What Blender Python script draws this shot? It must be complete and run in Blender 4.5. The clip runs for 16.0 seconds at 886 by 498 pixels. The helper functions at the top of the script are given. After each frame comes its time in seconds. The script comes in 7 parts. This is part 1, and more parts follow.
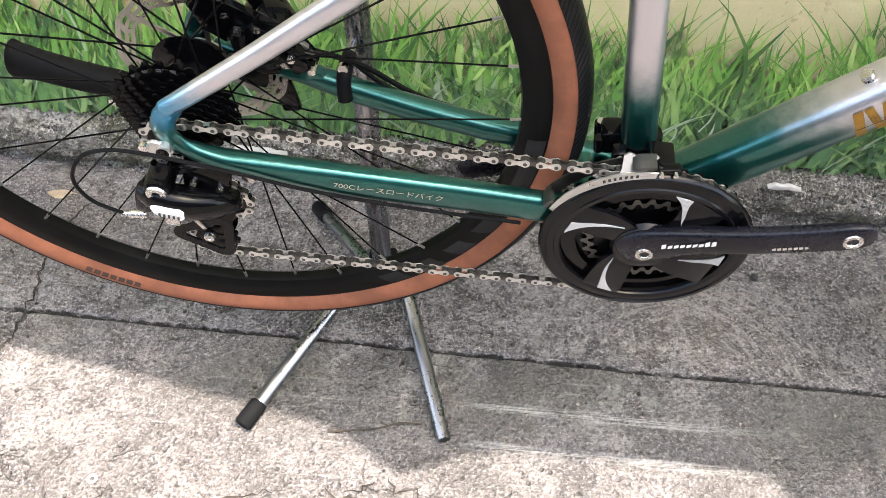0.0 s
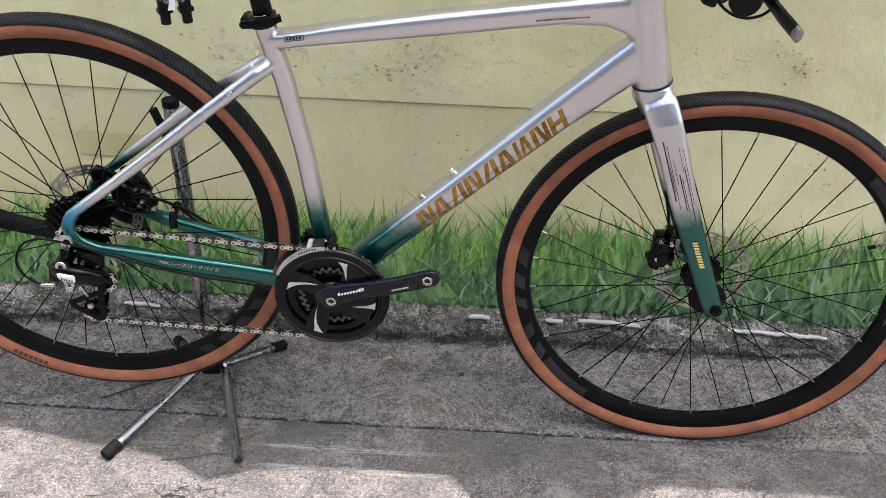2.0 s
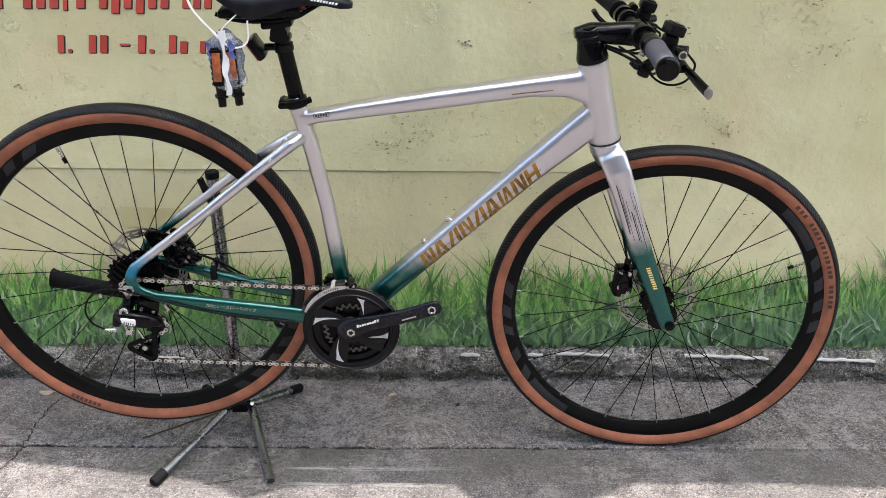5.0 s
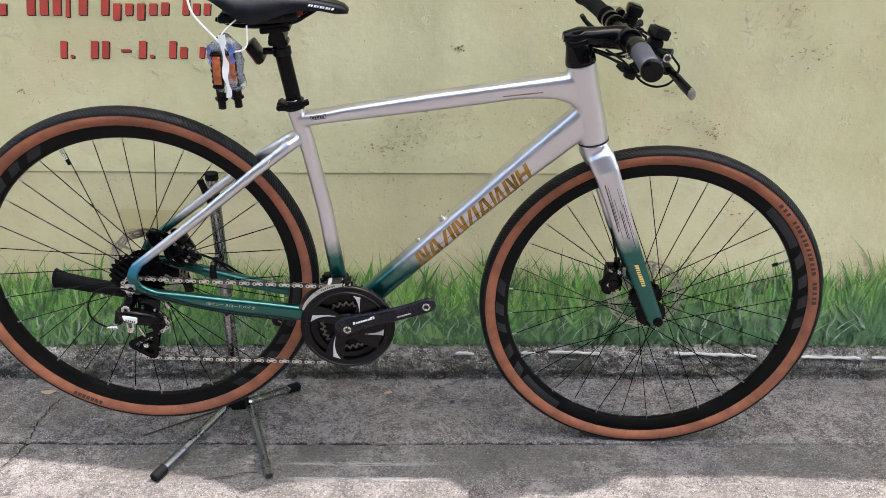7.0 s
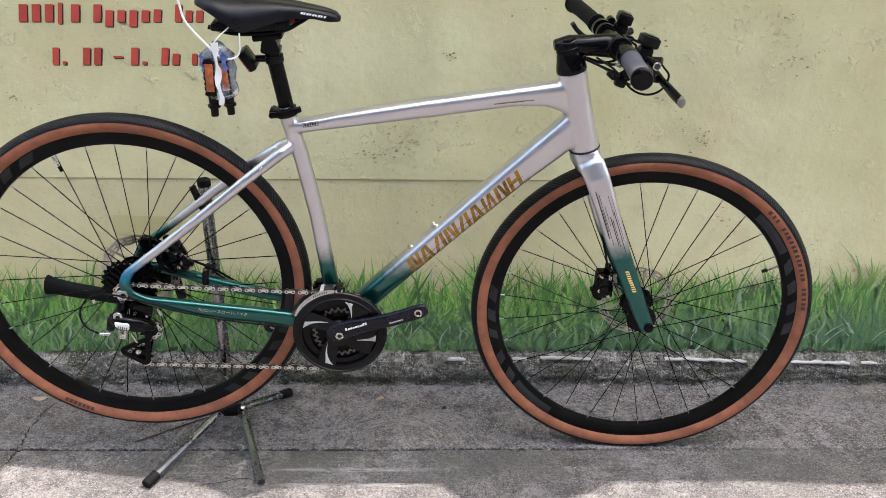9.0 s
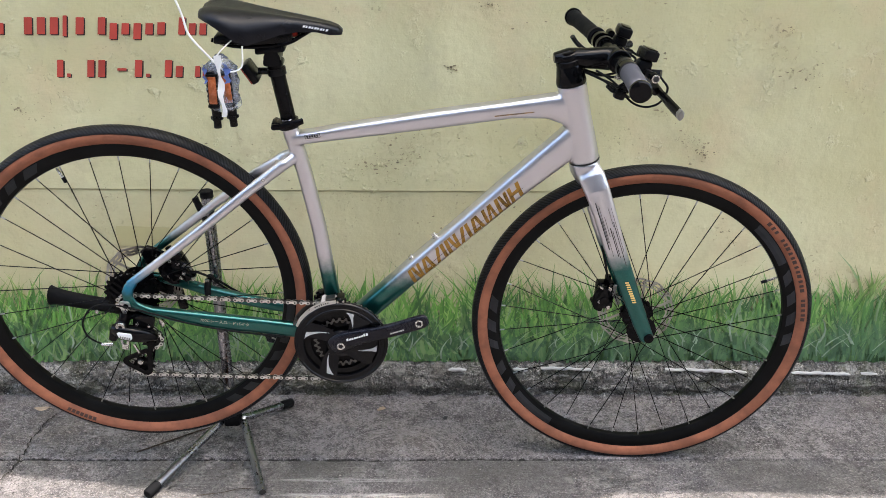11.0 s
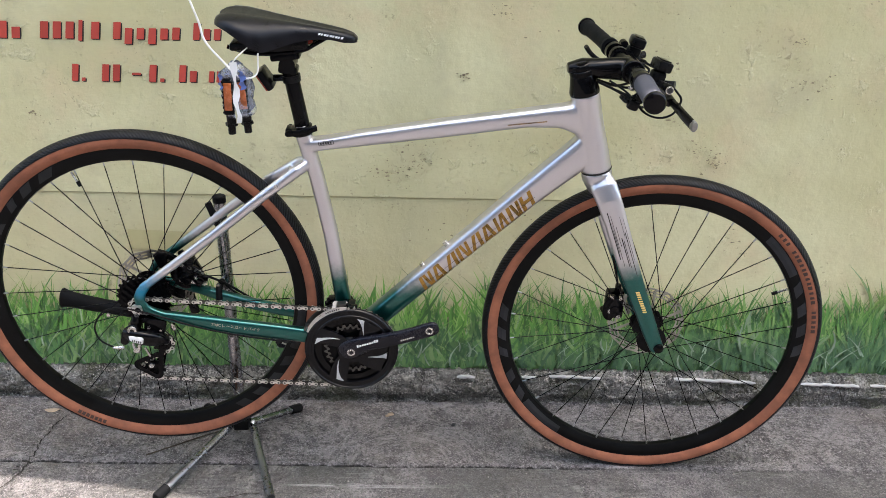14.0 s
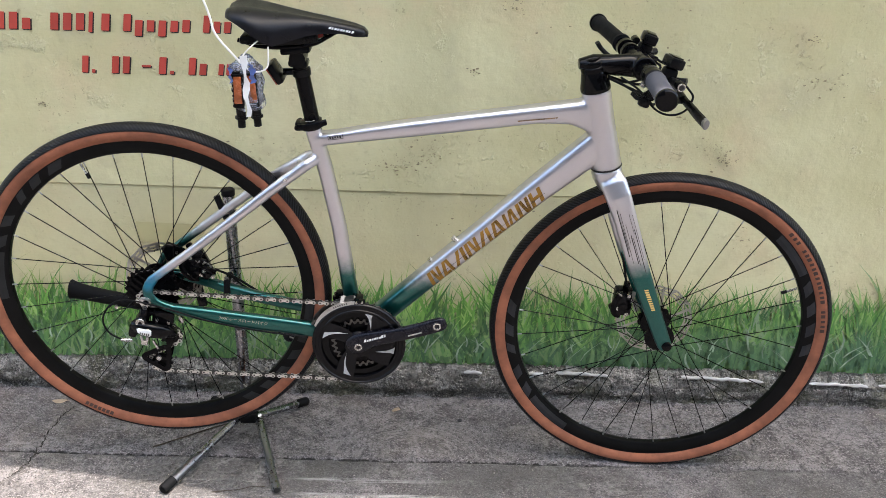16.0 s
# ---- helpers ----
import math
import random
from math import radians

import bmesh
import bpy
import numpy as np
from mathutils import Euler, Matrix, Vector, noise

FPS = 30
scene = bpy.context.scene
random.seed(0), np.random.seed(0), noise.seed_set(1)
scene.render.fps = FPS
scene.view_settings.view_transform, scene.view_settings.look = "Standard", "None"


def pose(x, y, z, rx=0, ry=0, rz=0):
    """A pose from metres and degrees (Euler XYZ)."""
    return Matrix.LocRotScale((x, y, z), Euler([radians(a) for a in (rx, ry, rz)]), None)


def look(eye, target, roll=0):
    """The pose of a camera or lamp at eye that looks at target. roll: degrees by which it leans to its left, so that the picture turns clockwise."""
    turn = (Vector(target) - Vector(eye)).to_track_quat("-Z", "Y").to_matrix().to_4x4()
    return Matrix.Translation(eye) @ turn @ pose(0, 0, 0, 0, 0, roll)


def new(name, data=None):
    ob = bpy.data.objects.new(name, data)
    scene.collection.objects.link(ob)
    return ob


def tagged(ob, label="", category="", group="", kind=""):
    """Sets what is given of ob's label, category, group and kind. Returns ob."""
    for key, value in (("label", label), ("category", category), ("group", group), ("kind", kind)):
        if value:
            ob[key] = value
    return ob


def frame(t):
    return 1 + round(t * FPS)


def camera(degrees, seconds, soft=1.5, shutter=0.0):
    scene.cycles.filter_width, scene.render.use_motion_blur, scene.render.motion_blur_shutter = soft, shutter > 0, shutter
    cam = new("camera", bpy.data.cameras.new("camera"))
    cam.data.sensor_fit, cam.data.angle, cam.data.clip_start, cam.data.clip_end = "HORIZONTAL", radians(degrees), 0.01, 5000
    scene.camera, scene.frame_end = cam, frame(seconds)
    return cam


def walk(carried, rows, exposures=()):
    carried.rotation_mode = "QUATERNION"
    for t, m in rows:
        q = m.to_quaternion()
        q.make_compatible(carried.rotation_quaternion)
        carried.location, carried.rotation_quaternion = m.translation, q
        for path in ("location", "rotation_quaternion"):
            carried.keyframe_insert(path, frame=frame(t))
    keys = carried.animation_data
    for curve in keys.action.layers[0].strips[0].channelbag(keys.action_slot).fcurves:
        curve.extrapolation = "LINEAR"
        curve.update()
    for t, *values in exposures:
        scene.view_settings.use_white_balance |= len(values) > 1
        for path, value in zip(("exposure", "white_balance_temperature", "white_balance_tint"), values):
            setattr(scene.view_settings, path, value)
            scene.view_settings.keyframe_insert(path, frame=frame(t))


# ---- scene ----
# the camera: metres and degrees, seconds first
cam = camera(53.52, 16.0, soft=0.55)
PATH = [
    (0.0, 0.2767, -0.5998, 0.9389, -50.934, 0.029, 5.032),
    (0.5, 0.3474, -0.8617, 0.9910, -42.421, -0.243, 3.885),
    (1.0, 0.4487, -1.0187, 1.0349, -36.776, -1.598, 2.603),
    (1.5, 0.5928, -1.1676, 1.0680, -34.867, -1.370, 1.862),
    (2.0, 0.6140, -1.2740, 1.1213, -30.188, -1.251, 1.980),
    (2.5, 0.5802, -1.3824, 1.1403, -27.360, -0.923, 1.518),
    (3.0, 0.5632, -1.4607, 1.1459, -26.479, -0.819, 0.482),
    (3.5, 0.5573, -1.5316, 1.1542, -25.216, -0.440, -0.538),
    (4.0, 0.5559, -1.5617, 1.1593, -24.507, -0.098, -1.021),
    (6.5, 0.5587, -1.6164, 1.1647, -23.347, -0.001, -1.323),
    (7.0, 0.5601, -1.6324, 1.1631, -23.243, 0.045, -1.469),
    (7.5, 0.5642, -1.6331, 1.1674, -23.242, 0.010, -1.558),
    (8.0, 0.5638, -1.6337, 1.1685, -23.172, -0.026, -1.662),
    (8.5, 0.5628, -1.6365, 1.1699, -23.006, -0.066, -1.742),
    (9.0, 0.5601, -1.6379, 1.1692, -22.943, -0.138, -1.963),
    (11.5, 0.5620, -1.6481, 1.1771, -22.116, -0.100, -1.801),
    (12.0, 0.5595, -1.6467, 1.1821, -22.053, -0.065, -1.783),
    (12.5, 0.5588, -1.6480, 1.1820, -21.952, -0.089, -1.740),
    (13.0, 0.5551, -1.6497, 1.1792, -21.999, -0.367, -1.576),
    (13.5, 0.5554, -1.6500, 1.1776, -21.956, -0.503, -1.381),
    (14.0, 0.5510, -1.6487, 1.1805, -21.947, -0.619, -1.231),
    (14.5, 0.5484, -1.6470, 1.1796, -21.998, -0.638, -1.084),
    (15.0, 0.5463, -1.6484, 1.1794, -22.147, -0.738, -0.855),
    (15.5, 0.5455, -1.6450, 1.1800, -22.292, -0.985, -0.765),
    (16.0, 0.5472, -1.6440, 1.1818, -22.346, -0.995, -0.622),
]
walk(cam, [(t, pose(x, y, z, 90 + pitch, roll, yaw)) for t, x, y, z, pitch, roll, yaw in PATH],
     exposures=[(t, 2.40 + s, k, 5) for t, s, k in ((0.0, 0.56, 7250), (0.5, 0.48, 7150), (1.0, 0.30, 7000), (1.5, 0.10, 6950), (2.0, 0.0, 6900), (4.0, 0.0, 6850), (16.0, 0.0, 6850))])

# ---- world, sun, exposure ----
SUN_TO = Vector((0.27, -0.135, 1.0)).normalized()
world = bpy.data.worlds.new("sky")
scene.world = world
world.use_nodes = True
wn = world.node_tree.nodes
sky = wn.new("ShaderNodeTexSky")
sky.sky_type = "NISHITA"
sky.sun_disc = False
sky.sun_elevation = math.asin(SUN_TO.z)
sky.sun_rotation = math.atan2(SUN_TO.x, SUN_TO.y)
sky.air_density, sky.dust_density, sky.ozone_density = 1.0, 3.0, 1.0
wn["Background"].inputs["Strength"].default_value = 0.15
world.node_tree.links.new(sky.outputs["Color"], wn["Background"].inputs["Color"])
sun_data = bpy.data.lights.new("sun", "SUN")
sun_data.energy, sun_data.angle, sun_data.color = 1.9, radians(0.3), (1.0, 0.93, 0.94)
sun = new("sun", sun_data)
sun.matrix_world = look(SUN_TO * 30, (0, 0, 0))

# ---- materials ----
def mat(name, rough=0.5, metal=0.0, color=(0.5, 0.5, 0.5), spec=0.5, coat=0.0):
    m = bpy.data.materials.new(name)
    m.use_nodes = True
    b = m.node_tree.nodes["Principled BSDF"]
    b.inputs["Base Color"].default_value = (*color, 1)
    b.inputs["Roughness"].default_value = rough
    b.inputs["Metallic"].default_value = metal
    b.inputs["Specular IOR Level"].default_value = spec
    b.inputs["Coat Weight"].default_value = coat
    b.inputs["Coat Roughness"].default_value = 0.12
    return m


class Net:
    """Short hand for wiring a material."""

    def __init__(self, m):
        self.t, self.b = m.node_tree, m.node_tree.nodes["Principled BSDF"]
        self.co = None

    def add(self, kind, **values):
        n = self.t.nodes.new("ShaderNode" + kind)
        for k, v in values.items():
            n.inputs[k].default_value = v
        return n

    def wire(self, a, b):
        self.t.links.new(a, b)

    def place(self):
        if self.co is None:
            self.co = self.add("TexCoord").outputs["Object"]
        return self.co

    def scaled(self, s):
        n = self.add("Mapping")
        n.inputs["Scale"].default_value = s
        self.wire(self.place(), n.inputs["Vector"])
        return n.outputs["Vector"]

    def noise(self, scale, detail=6.0, rough=0.6, co=None):
        n = self.add("TexNoise", Scale=scale, Detail=detail, Roughness=rough)
        self.wire(co or self.place(), n.inputs["Vector"])
        return n.outputs["Fac"]

    def vor(self, scale, feature="F1", co=None, rand=1.0):
        n = self.add("TexVoronoi", Scale=scale, Randomness=rand)
        n.feature = feature
        self.wire(co or self.place(), n.inputs["Vector"])
        return n.outputs["Distance"]

    def step(self, src, lo, hi, a=0.0, b=1.0):
        n = self.add("MapRange")
        n.interpolation_type = "SMOOTHSTEP"
        self.wire(src, n.inputs["Value"])
        for k, v in (("From Min", lo), ("From Max", hi), ("To Min", a), ("To Max", b)):
            n.inputs[k].default_value = v
        return n.outputs["Result"]

    def op(self, kind, a, b=0.0, c=0.0):
        n = self.add("Math")
        n.operation = kind
        for i, s in enumerate((a, b, c)):
            if isinstance(s, (int, float)):
                n.inputs[i].default_value = s
            else:
                self.wire(s, n.inputs[i])
        return n.outputs[0]

    def mix(self, fac, a, b):
        n = self.add("Mix")
        n.data_type = "RGBA"
        for s, k in ((fac, 0), (a, 6), (b, 7)):
            if isinstance(s, (int, float)):
                n.inputs[k].default_value = s
            elif isinstance(s, tuple):
                n.inputs[k].default_value = (*s, 1)
            else:
                self.wire(s, n.inputs[k])
        return n.outputs[2]

    def axis(self, k, co=None):
        n = self.add("SeparateXYZ")
        self.wire(co or self.place(), n.inputs[0])
        return n.outputs[k]

    def base(self, c):
        self.wire(c, self.b.inputs["Base Color"])

    def rough(self, r):
        self.wire(r, self.b.inputs["Roughness"])

    def bump(self, h, strength=0.5, dist=0.002):
        n = self.add("Bump", Strength=strength, Distance=dist)
        self.wire(h, n.inputs["Height"])
        self.wire(n.outputs["Normal"], self.b.inputs["Normal"])


def worn(name, color, rough=0.45, metal=0.0, vary=0.25, scale=60.0, bump=0.1, spec=0.5, coat=0.0):
    """Plain paint, plastic or metal with fine grain, smudges and uneven gloss."""
    m = mat(name, rough, metal, color, spec, coat)
    n = Net(m)
    big, fine = n.noise(scale * 0.25, 4), n.noise(scale * 6, 3)
    dark = tuple(c * (1 - vary) for c in color)
    light = tuple(min(1, c * (1 + vary * 0.5)) for c in color)
    n.base(n.mix(n.step(big, 0.3, 0.7), dark, light))
    n.rough(n.op("ADD", n.step(big, 0.25, 0.75, rough * 0.8, rough * 1.2), n.step(fine, 0.3, 0.7, -0.04, 0.04)))
    if bump:
        n.bump(fine, bump, 0.0006)
    return m


def concrete(name, lo, hi, patch):
    """Weathered concrete: cement skin, sand grains, pits, lime specks and blotches."""
    m = mat(name, 0.9, spec=0.25)
    n = Net(m)
    big, mid, fine = n.noise(2.2, 5), n.noise(16, 8, 0.7), n.noise(105, 2, 0.6)
    c = n.mix(n.step(mid, 0.40, 0.60), lo, hi)
    c = n.mix(n.step(big, 0.45, 0.62, 0.0, 0.6), c, patch)
    c = n.mix(n.step(fine, 0.56, 0.66, 0.0, 0.5), c, tuple(min(1, x * 1.35) for x in hi))
    c = n.mix(n.step(fine, 0.45, 0.36, 0.0, 0.55), c, tuple(x * 0.45 for x in lo))
    speck = n.noise(270, 1, 0.5)
    c = n.mix(n.step(speck, 0.58, 0.68, 0.0, 0.60), c, tuple(min(1, x * 1.7) for x in hi))
    c = n.mix(n.step(speck, 0.42, 0.33, 0.0, 0.62), c, tuple(x * 0.3 for x in lo))
    # pale grains of sand and dark pin holes
    grain = n.op("MULTIPLY", n.step(n.vor(150), 0.22, 0.12), n.step(n.noise(21, 3), 0.5, 0.6))
    c = n.mix(n.op("MULTIPLY", grain, 0.6), c, tuple(min(1, x * 2.0) for x in hi))
    pit_on = n.op("MULTIPLY", n.step(n.vor(62), 0.20, 0.10), n.step(n.noise(7, 4), 0.47, 0.58))
    c = n.mix(n.op("MULTIPLY", pit_on, 0.6), c, tuple(x * 0.25 for x in lo))
    # sand, finer than the rest, light and dark
    sand = n.noise(520, 1, 0.5)
    c = n.mix(n.step(sand, 0.57, 0.66, 0.0, 0.2), c, tuple(min(1, x * 1.5) for x in hi))
    c = n.mix(n.step(sand, 0.43, 0.34, 0.0, 0.22), c, tuple(x * 0.4 for x in lo))
    n.base(c)
    h = n.op("ADD", n.op("MULTIPLY", mid, 1.0), n.op("ADD", n.op("MULTIPLY", fine, 1.0), n.op("MULTIPLY", speck, 0.4)))
    n.relief = n.op("SUBTRACT", n.op("ADD", h, n.op("MULTIPLY", grain, 0.25)), n.op("MULTIPLY", pit_on, 0.45))
    n.bump(n.relief, 1.0, 0.009)
    return m, n, c


M_GROUND, gn, gc = concrete("ground_concrete", (0.098, 0.089, 0.0875), (0.236, 0.215, 0.210), (0.142, 0.128, 0.125))
# the slab in front is greyer; cracks, flaking skin, pale scrapes and streaks
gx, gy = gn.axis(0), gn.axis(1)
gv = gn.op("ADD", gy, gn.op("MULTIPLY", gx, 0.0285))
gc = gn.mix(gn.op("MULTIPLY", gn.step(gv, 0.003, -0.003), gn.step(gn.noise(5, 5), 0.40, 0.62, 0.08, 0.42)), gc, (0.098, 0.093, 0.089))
# rusty-brown stains on the slab by the wall, a greenish film in front of the joint
rust = gn.op("MULTIPLY", gn.step(gn.noise(3.1, 5, 0.65), 0.50, 0.66), gn.step(gv, 0.0, 0.03))
gc = gn.mix(gn.op("MULTIPLY", rust, 0.32), gc, (0.150, 0.122, 0.098))
film = gn.op("MULTIPLY", gn.op("MULTIPLY", gn.step(gv, -0.17, -0.03), gn.step(gv, 0.004, -0.002)), gn.step(gn.noise(4.3, 5, 0.65), 0.40, 0.60))
gc = gn.mix(gn.op("MULTIPLY", film, 0.45), gc, (0.072, 0.072, 0.058))
# fans of fine trowel strokes on the slab by the wall
for fx, fy, r0, r1 in ((0.52, -0.02, 0.05, 0.24), (0.95, 0.03, 0.04, 0.20), (0.20, 0.02, 0.05, 0.20)):
    ux, uy = gn.op("SUBTRACT", gx, fx), gn.op("SUBTRACT", gy, fy)
    rad = gn.op("SQRT", gn.op("ADD", gn.op("MULTIPLY", ux, ux), gn.op("MULTIPLY", uy, uy)))
    polar = gn.add("CombineXYZ")
    gn.wire(gn.op("MULTIPLY", rad, 130.0), polar.inputs[0])
    gn.wire(gn.op("MULTIPLY", gn.op("ARCTAN2", uy, ux), 2.2), polar.inputs[1])
    swirl = gn.step(gn.noise(1.0, 4, 0.6, polar.outputs[0]), 0.48, 0.64)
    swirl = gn.op("MULTIPLY", swirl, gn.op("MULTIPLY", gn.step(rad, r0, r0 + 0.05), gn.step(rad, r1, r1 - 0.08)))
    swirl = gn.op("MULTIPLY", swirl, gn.op("MULTIPLY", gn.step(gv, 0.0, 0.02), gn.step(gn.noise(9.0, 3), 0.36, 0.55)))
    gc = gn.mix(gn.op("MULTIPLY", swirl, 0.7), gc, (0.285, 0.262, 0.250))
bare = gn.op("MULTIPLY", gn.step(gn.noise(6.7, 6, 0.7), 0.56, 0.64), gn.step(gn.noise(31, 5, 0.7), 0.44, 0.58))
gc = gn.mix(gn.op("MULTIPLY", bare, 0.6), gc, (0.265, 0.25, 0.235))
scab = gn.op("MULTIPLY", gn.step(gn.noise(12, 6, 0.7), 0.57, 0.64), gn.step(gn.noise(2.3, 3), 0.42, 0.60))
gc = gn.mix(gn.op("MULTIPLY", scab, 0.55), gc, (0.062, 0.056, 0.052))
warp = gn.add("VectorMath")
warp.operation = "MULTIPLY_ADD"
wnz = gn.add("TexNoise", Scale=14.0, Detail=5.0)
gn.wire(gn.place(), wnz.inputs["Vector"])
gn.wire(wnz.outputs["Color"], warp.inputs[0])
warp.inputs[1].default_value = (0.10, 0.10, 0.0)
gn.wire(gn.place(), warp.inputs[2])
front = gn.step(gv, -0.10, -0.20, -0.04, 0.075)
edge = gn.vor(8.0, "DISTANCE_TO_EDGE", warp.outputs[0])
crack = gn.op("MULTIPLY", gn.step(edge, 0.013, 0.003), gn.step(gn.op("ADD", gn.noise(7.1, 3), front), 0.56, 0.61))
edge2 = gn.vor(21.0, "DISTANCE_TO_EDGE", warp.outputs[0])
crack2 = gn.op("MULTIPLY", gn.step(edge2, 0.034, 0.010), gn.step(gn.op("ADD", gn.noise(9.3, 3), front), 0.58, 0.63))
cr = gn.op("MULTIPLY", gn.op("MAXIMUM", crack, gn.op("MULTIPLY", crack2, 0.8)), gn.step(gx, 0.50, 0.15, 0.12, 0.6))
flake = gn.step(gn.vor(8.0, "F1", warp.outputs[0]), 0.2, 0.7)
scr = gn.noise(1.0, 6, 0.7, gn.scaled((4.0, 230.0, 1.0)))
scr_on = gn.op("MULTIPLY", gn.step(scr, 0.54, 0.64), gn.step(gn.noise(3.4, 2), 0.50, 0.60))
# pale streaks along x, kept to two narrow bands
band = gn.op("MAXIMUM", gn.step(gn.op("ABSOLUTE", gn.op("ADD", gv, 0.070)), 0.009, 0.003), gn.step(gn.op("ABSOLUTE", gn.op("ADD", gv, 0.122)), 0.008, 0.003))
band = gn.op("MULTIPLY", band, gn.op("MULTIPLY", gn.step(gx, 0.24, 0.30), gn.step(gx, 0.66, 0.46)))
pale_streaks = gn.op("MULTIPLY", band, gn.step(gn.noise(1.0, 6, 0.75, gn.scaled((9.0, 300.0, 1.0))), 0.42, 0.60))
gc2 = gn.mix(gn.op("MULTIPLY", gn.op("MAXIMUM", gn.op("MULTIPLY", scr_on, 0.28), pale_streaks), 0.7), gc, (0.44, 0.43, 0.41))
gc2 = gn.mix(gn.op("MULTIPLY", cr, 0.42), gc2, (0.06, 0.055, 0.05))
# the joint's shade put into the colour: a dark line between the slabs
wob = gn.op("ADD", gn.op("MULTIPLY", gn.op("SINE", gn.op("MULTIPLY", gx, 23.0)), 0.0006), gn.op("MULTIPLY", gn.op("SINE", gn.op("ADD", gn.op("MULTIPLY", gx, 61.0), 1.0)), 0.0005))
seam = gn.step(gn.op("ABSOLUTE", gn.op("SUBTRACT", gv, gn.op("ADD", wob, gn.step(gn.noise(55, 4), 0.3, 0.7, -0.0012, 0.0012)))), 0.0026, 0.0010)
seam = gn.op("MULTIPLY", seam, gn.step(gx, 1.05, 0.85, 0.25, 0.9))
gc2 = gn.mix(seam, gc2, (0.022, 0.02, 0.017))
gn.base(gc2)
gn.bump(gn.op("SUBTRACT", gn.op("ADD", gn.relief, gn.op("MULTIPLY", flake, 1.2)), gn.op("MULTIPLY", cr, 0.9)), 1.0, 0.011)

M_KERB, kn, kc = concrete("kerb_concrete", (0.078, 0.073, 0.066), (0.345, 0.322, 0.295), (0.160, 0.150, 0.132))
moss = kn.step(kn.noise(9.0, 6, 0.7), 0.48, 0.60)
kc2 = kn.mix(kn.op("MULTIPLY", moss, 0.5), kc, (0.075, 0.08, 0.036))
lime = kn.op("MULTIPLY", kn.step(kn.noise(26, 6, 0.7), 0.55, 0.62), kn.step(kn.axis(2), 0.045, 0.075))
kc2 = kn.mix(kn.op("MULTIPLY", lime, 0.7), kc2, (0.42, 0.40, 0.36))
kn.base(kc2)
crust = kn.op("MULTIPLY", kn.step(kn.noise(13, 7, 0.75), 0.52, 0.60), kn.step(kn.axis(2), 0.030, 0.060))
kc2 = kn.mix(kn.op("MULTIPLY", crust, 0.65), kc2, (0.34, 0.315, 0.285))
kn.base(kc2)
kn.bump(kn.op("ADD", kn.relief, kn.op("MULTIPLY", crust, 0.6)), 1.0, 0.016)

# yellowish wall with a printed lawn along its foot
M_WALL = mat("printed_wall", 0.62, spec=0.3)
n = Net(M_WALL)
zz = n.axis(2)
big, mid, fine = n.noise(1.6, 5), n.noise(7.0, 6, 0.65), n.noise(60, 5)
plain = n.mix(n.step(big, 0.36, 0.64), (0.525, 0.482, 0.265), (0.635, 0.598, 0.366))
plain = n.mix(n.step(mid, 0.50, 0.66, 0.0, 0.5), plain, (0.50, 0.455, 0.285))
plain = n.mix(n.step(n.noise(3.0, 4, 0.6, n.scaled((1.0, 1.0, 0.12))), 0.52, 0.70, 0.0, 0.35), plain, (0.42, 0.40, 0.24))
# sun-bleached and peach-coloured patches, brown grime, fine dark flecks
peach = n.op("MULTIPLY", n.step(n.noise(2.7, 4, 0.55), 0.48, 0.66), n.step(n.noise(9.0, 5, 0.6), 0.36, 0.62))
plain = n.mix(n.op("MULTIPLY", peach, 0.55), plain, (0.60, 0.475, 0.29))
rub = n.op("MULTIPLY", n.step(n.noise(24, 6, 0.7), 0.55, 0.66), n.step(n.noise(4.4, 4), 0.48, 0.60))
plain = n.mix(n.op("MULTIPLY", rub, 0.4), plain, (0.66, 0.62, 0.41))
grime = n.step(n.noise(4.2, 5, 0.65), 0.55, 0.66)
spots = n.op("MULTIPLY", n.step(n.noise(64, 8, 0.8), 0.555, 0.60), grime)
plain = n.mix(n.op("MULTIPLY", spots, 0.6), plain, (0.30, 0.25, 0.145))
plain = n.mix(n.op("MULTIPLY", grime, 0.22), plain, (0.46, 0.39, 0.23))
smear = n.op("MULTIPLY", n.step(n.noise(11, 7, 0.7), 0.53, 0.66), n.step(n.noise(2.6, 3), 0.44, 0.60))
plain = n.mix(n.op("MULTIPLY", smear, 0.3), plain, (0.40, 0.365, 0.215))
crumb = n.op("MULTIPLY", n.step(n.noise(130, 2, 0.5), 0.64, 0.70), n.step(n.noise(5.5, 4), 0.52, 0.62))
plain = n.mix(n.op("MULTIPLY", crumb, 0.55), plain, (0.26, 0.225, 0.135))
flecks = n.op("MULTIPLY", n.step(n.vor(26), 0.055, 0.03), n.step(n.noise(6.0, 3), 0.52, 0.58))
plain = n.mix(n.op("MULTIPLY", flecks, 0.6), plain, (0.13, 0.115, 0.07))
weave = n.noise(1.0, 3, 0.6, n.scaled((60.0, 60.0, 340.0)))
plain = n.mix(n.step(weave, 0.40, 0.62, 0.0, 0.10), plain, (0.40, 0.37, 0.22))
plain = n.mix(n.op("MULTIPLY", n.op("MULTIPLY", n.step(zz, 0.53, 0.50), n.step(n.axis(0), 1.2, 0.95)), 0.22), plain, (0.43, 0.37, 0.24))
lawn_n = n.noise(22, 6, 0.7, n.scaled((1.0, 1.0, 0.33)))
lawn = n.mix(n.step(lawn_n, 0.38, 0.62), (0.040, 0.095, 0.038), (0.14, 0.27, 0.085))
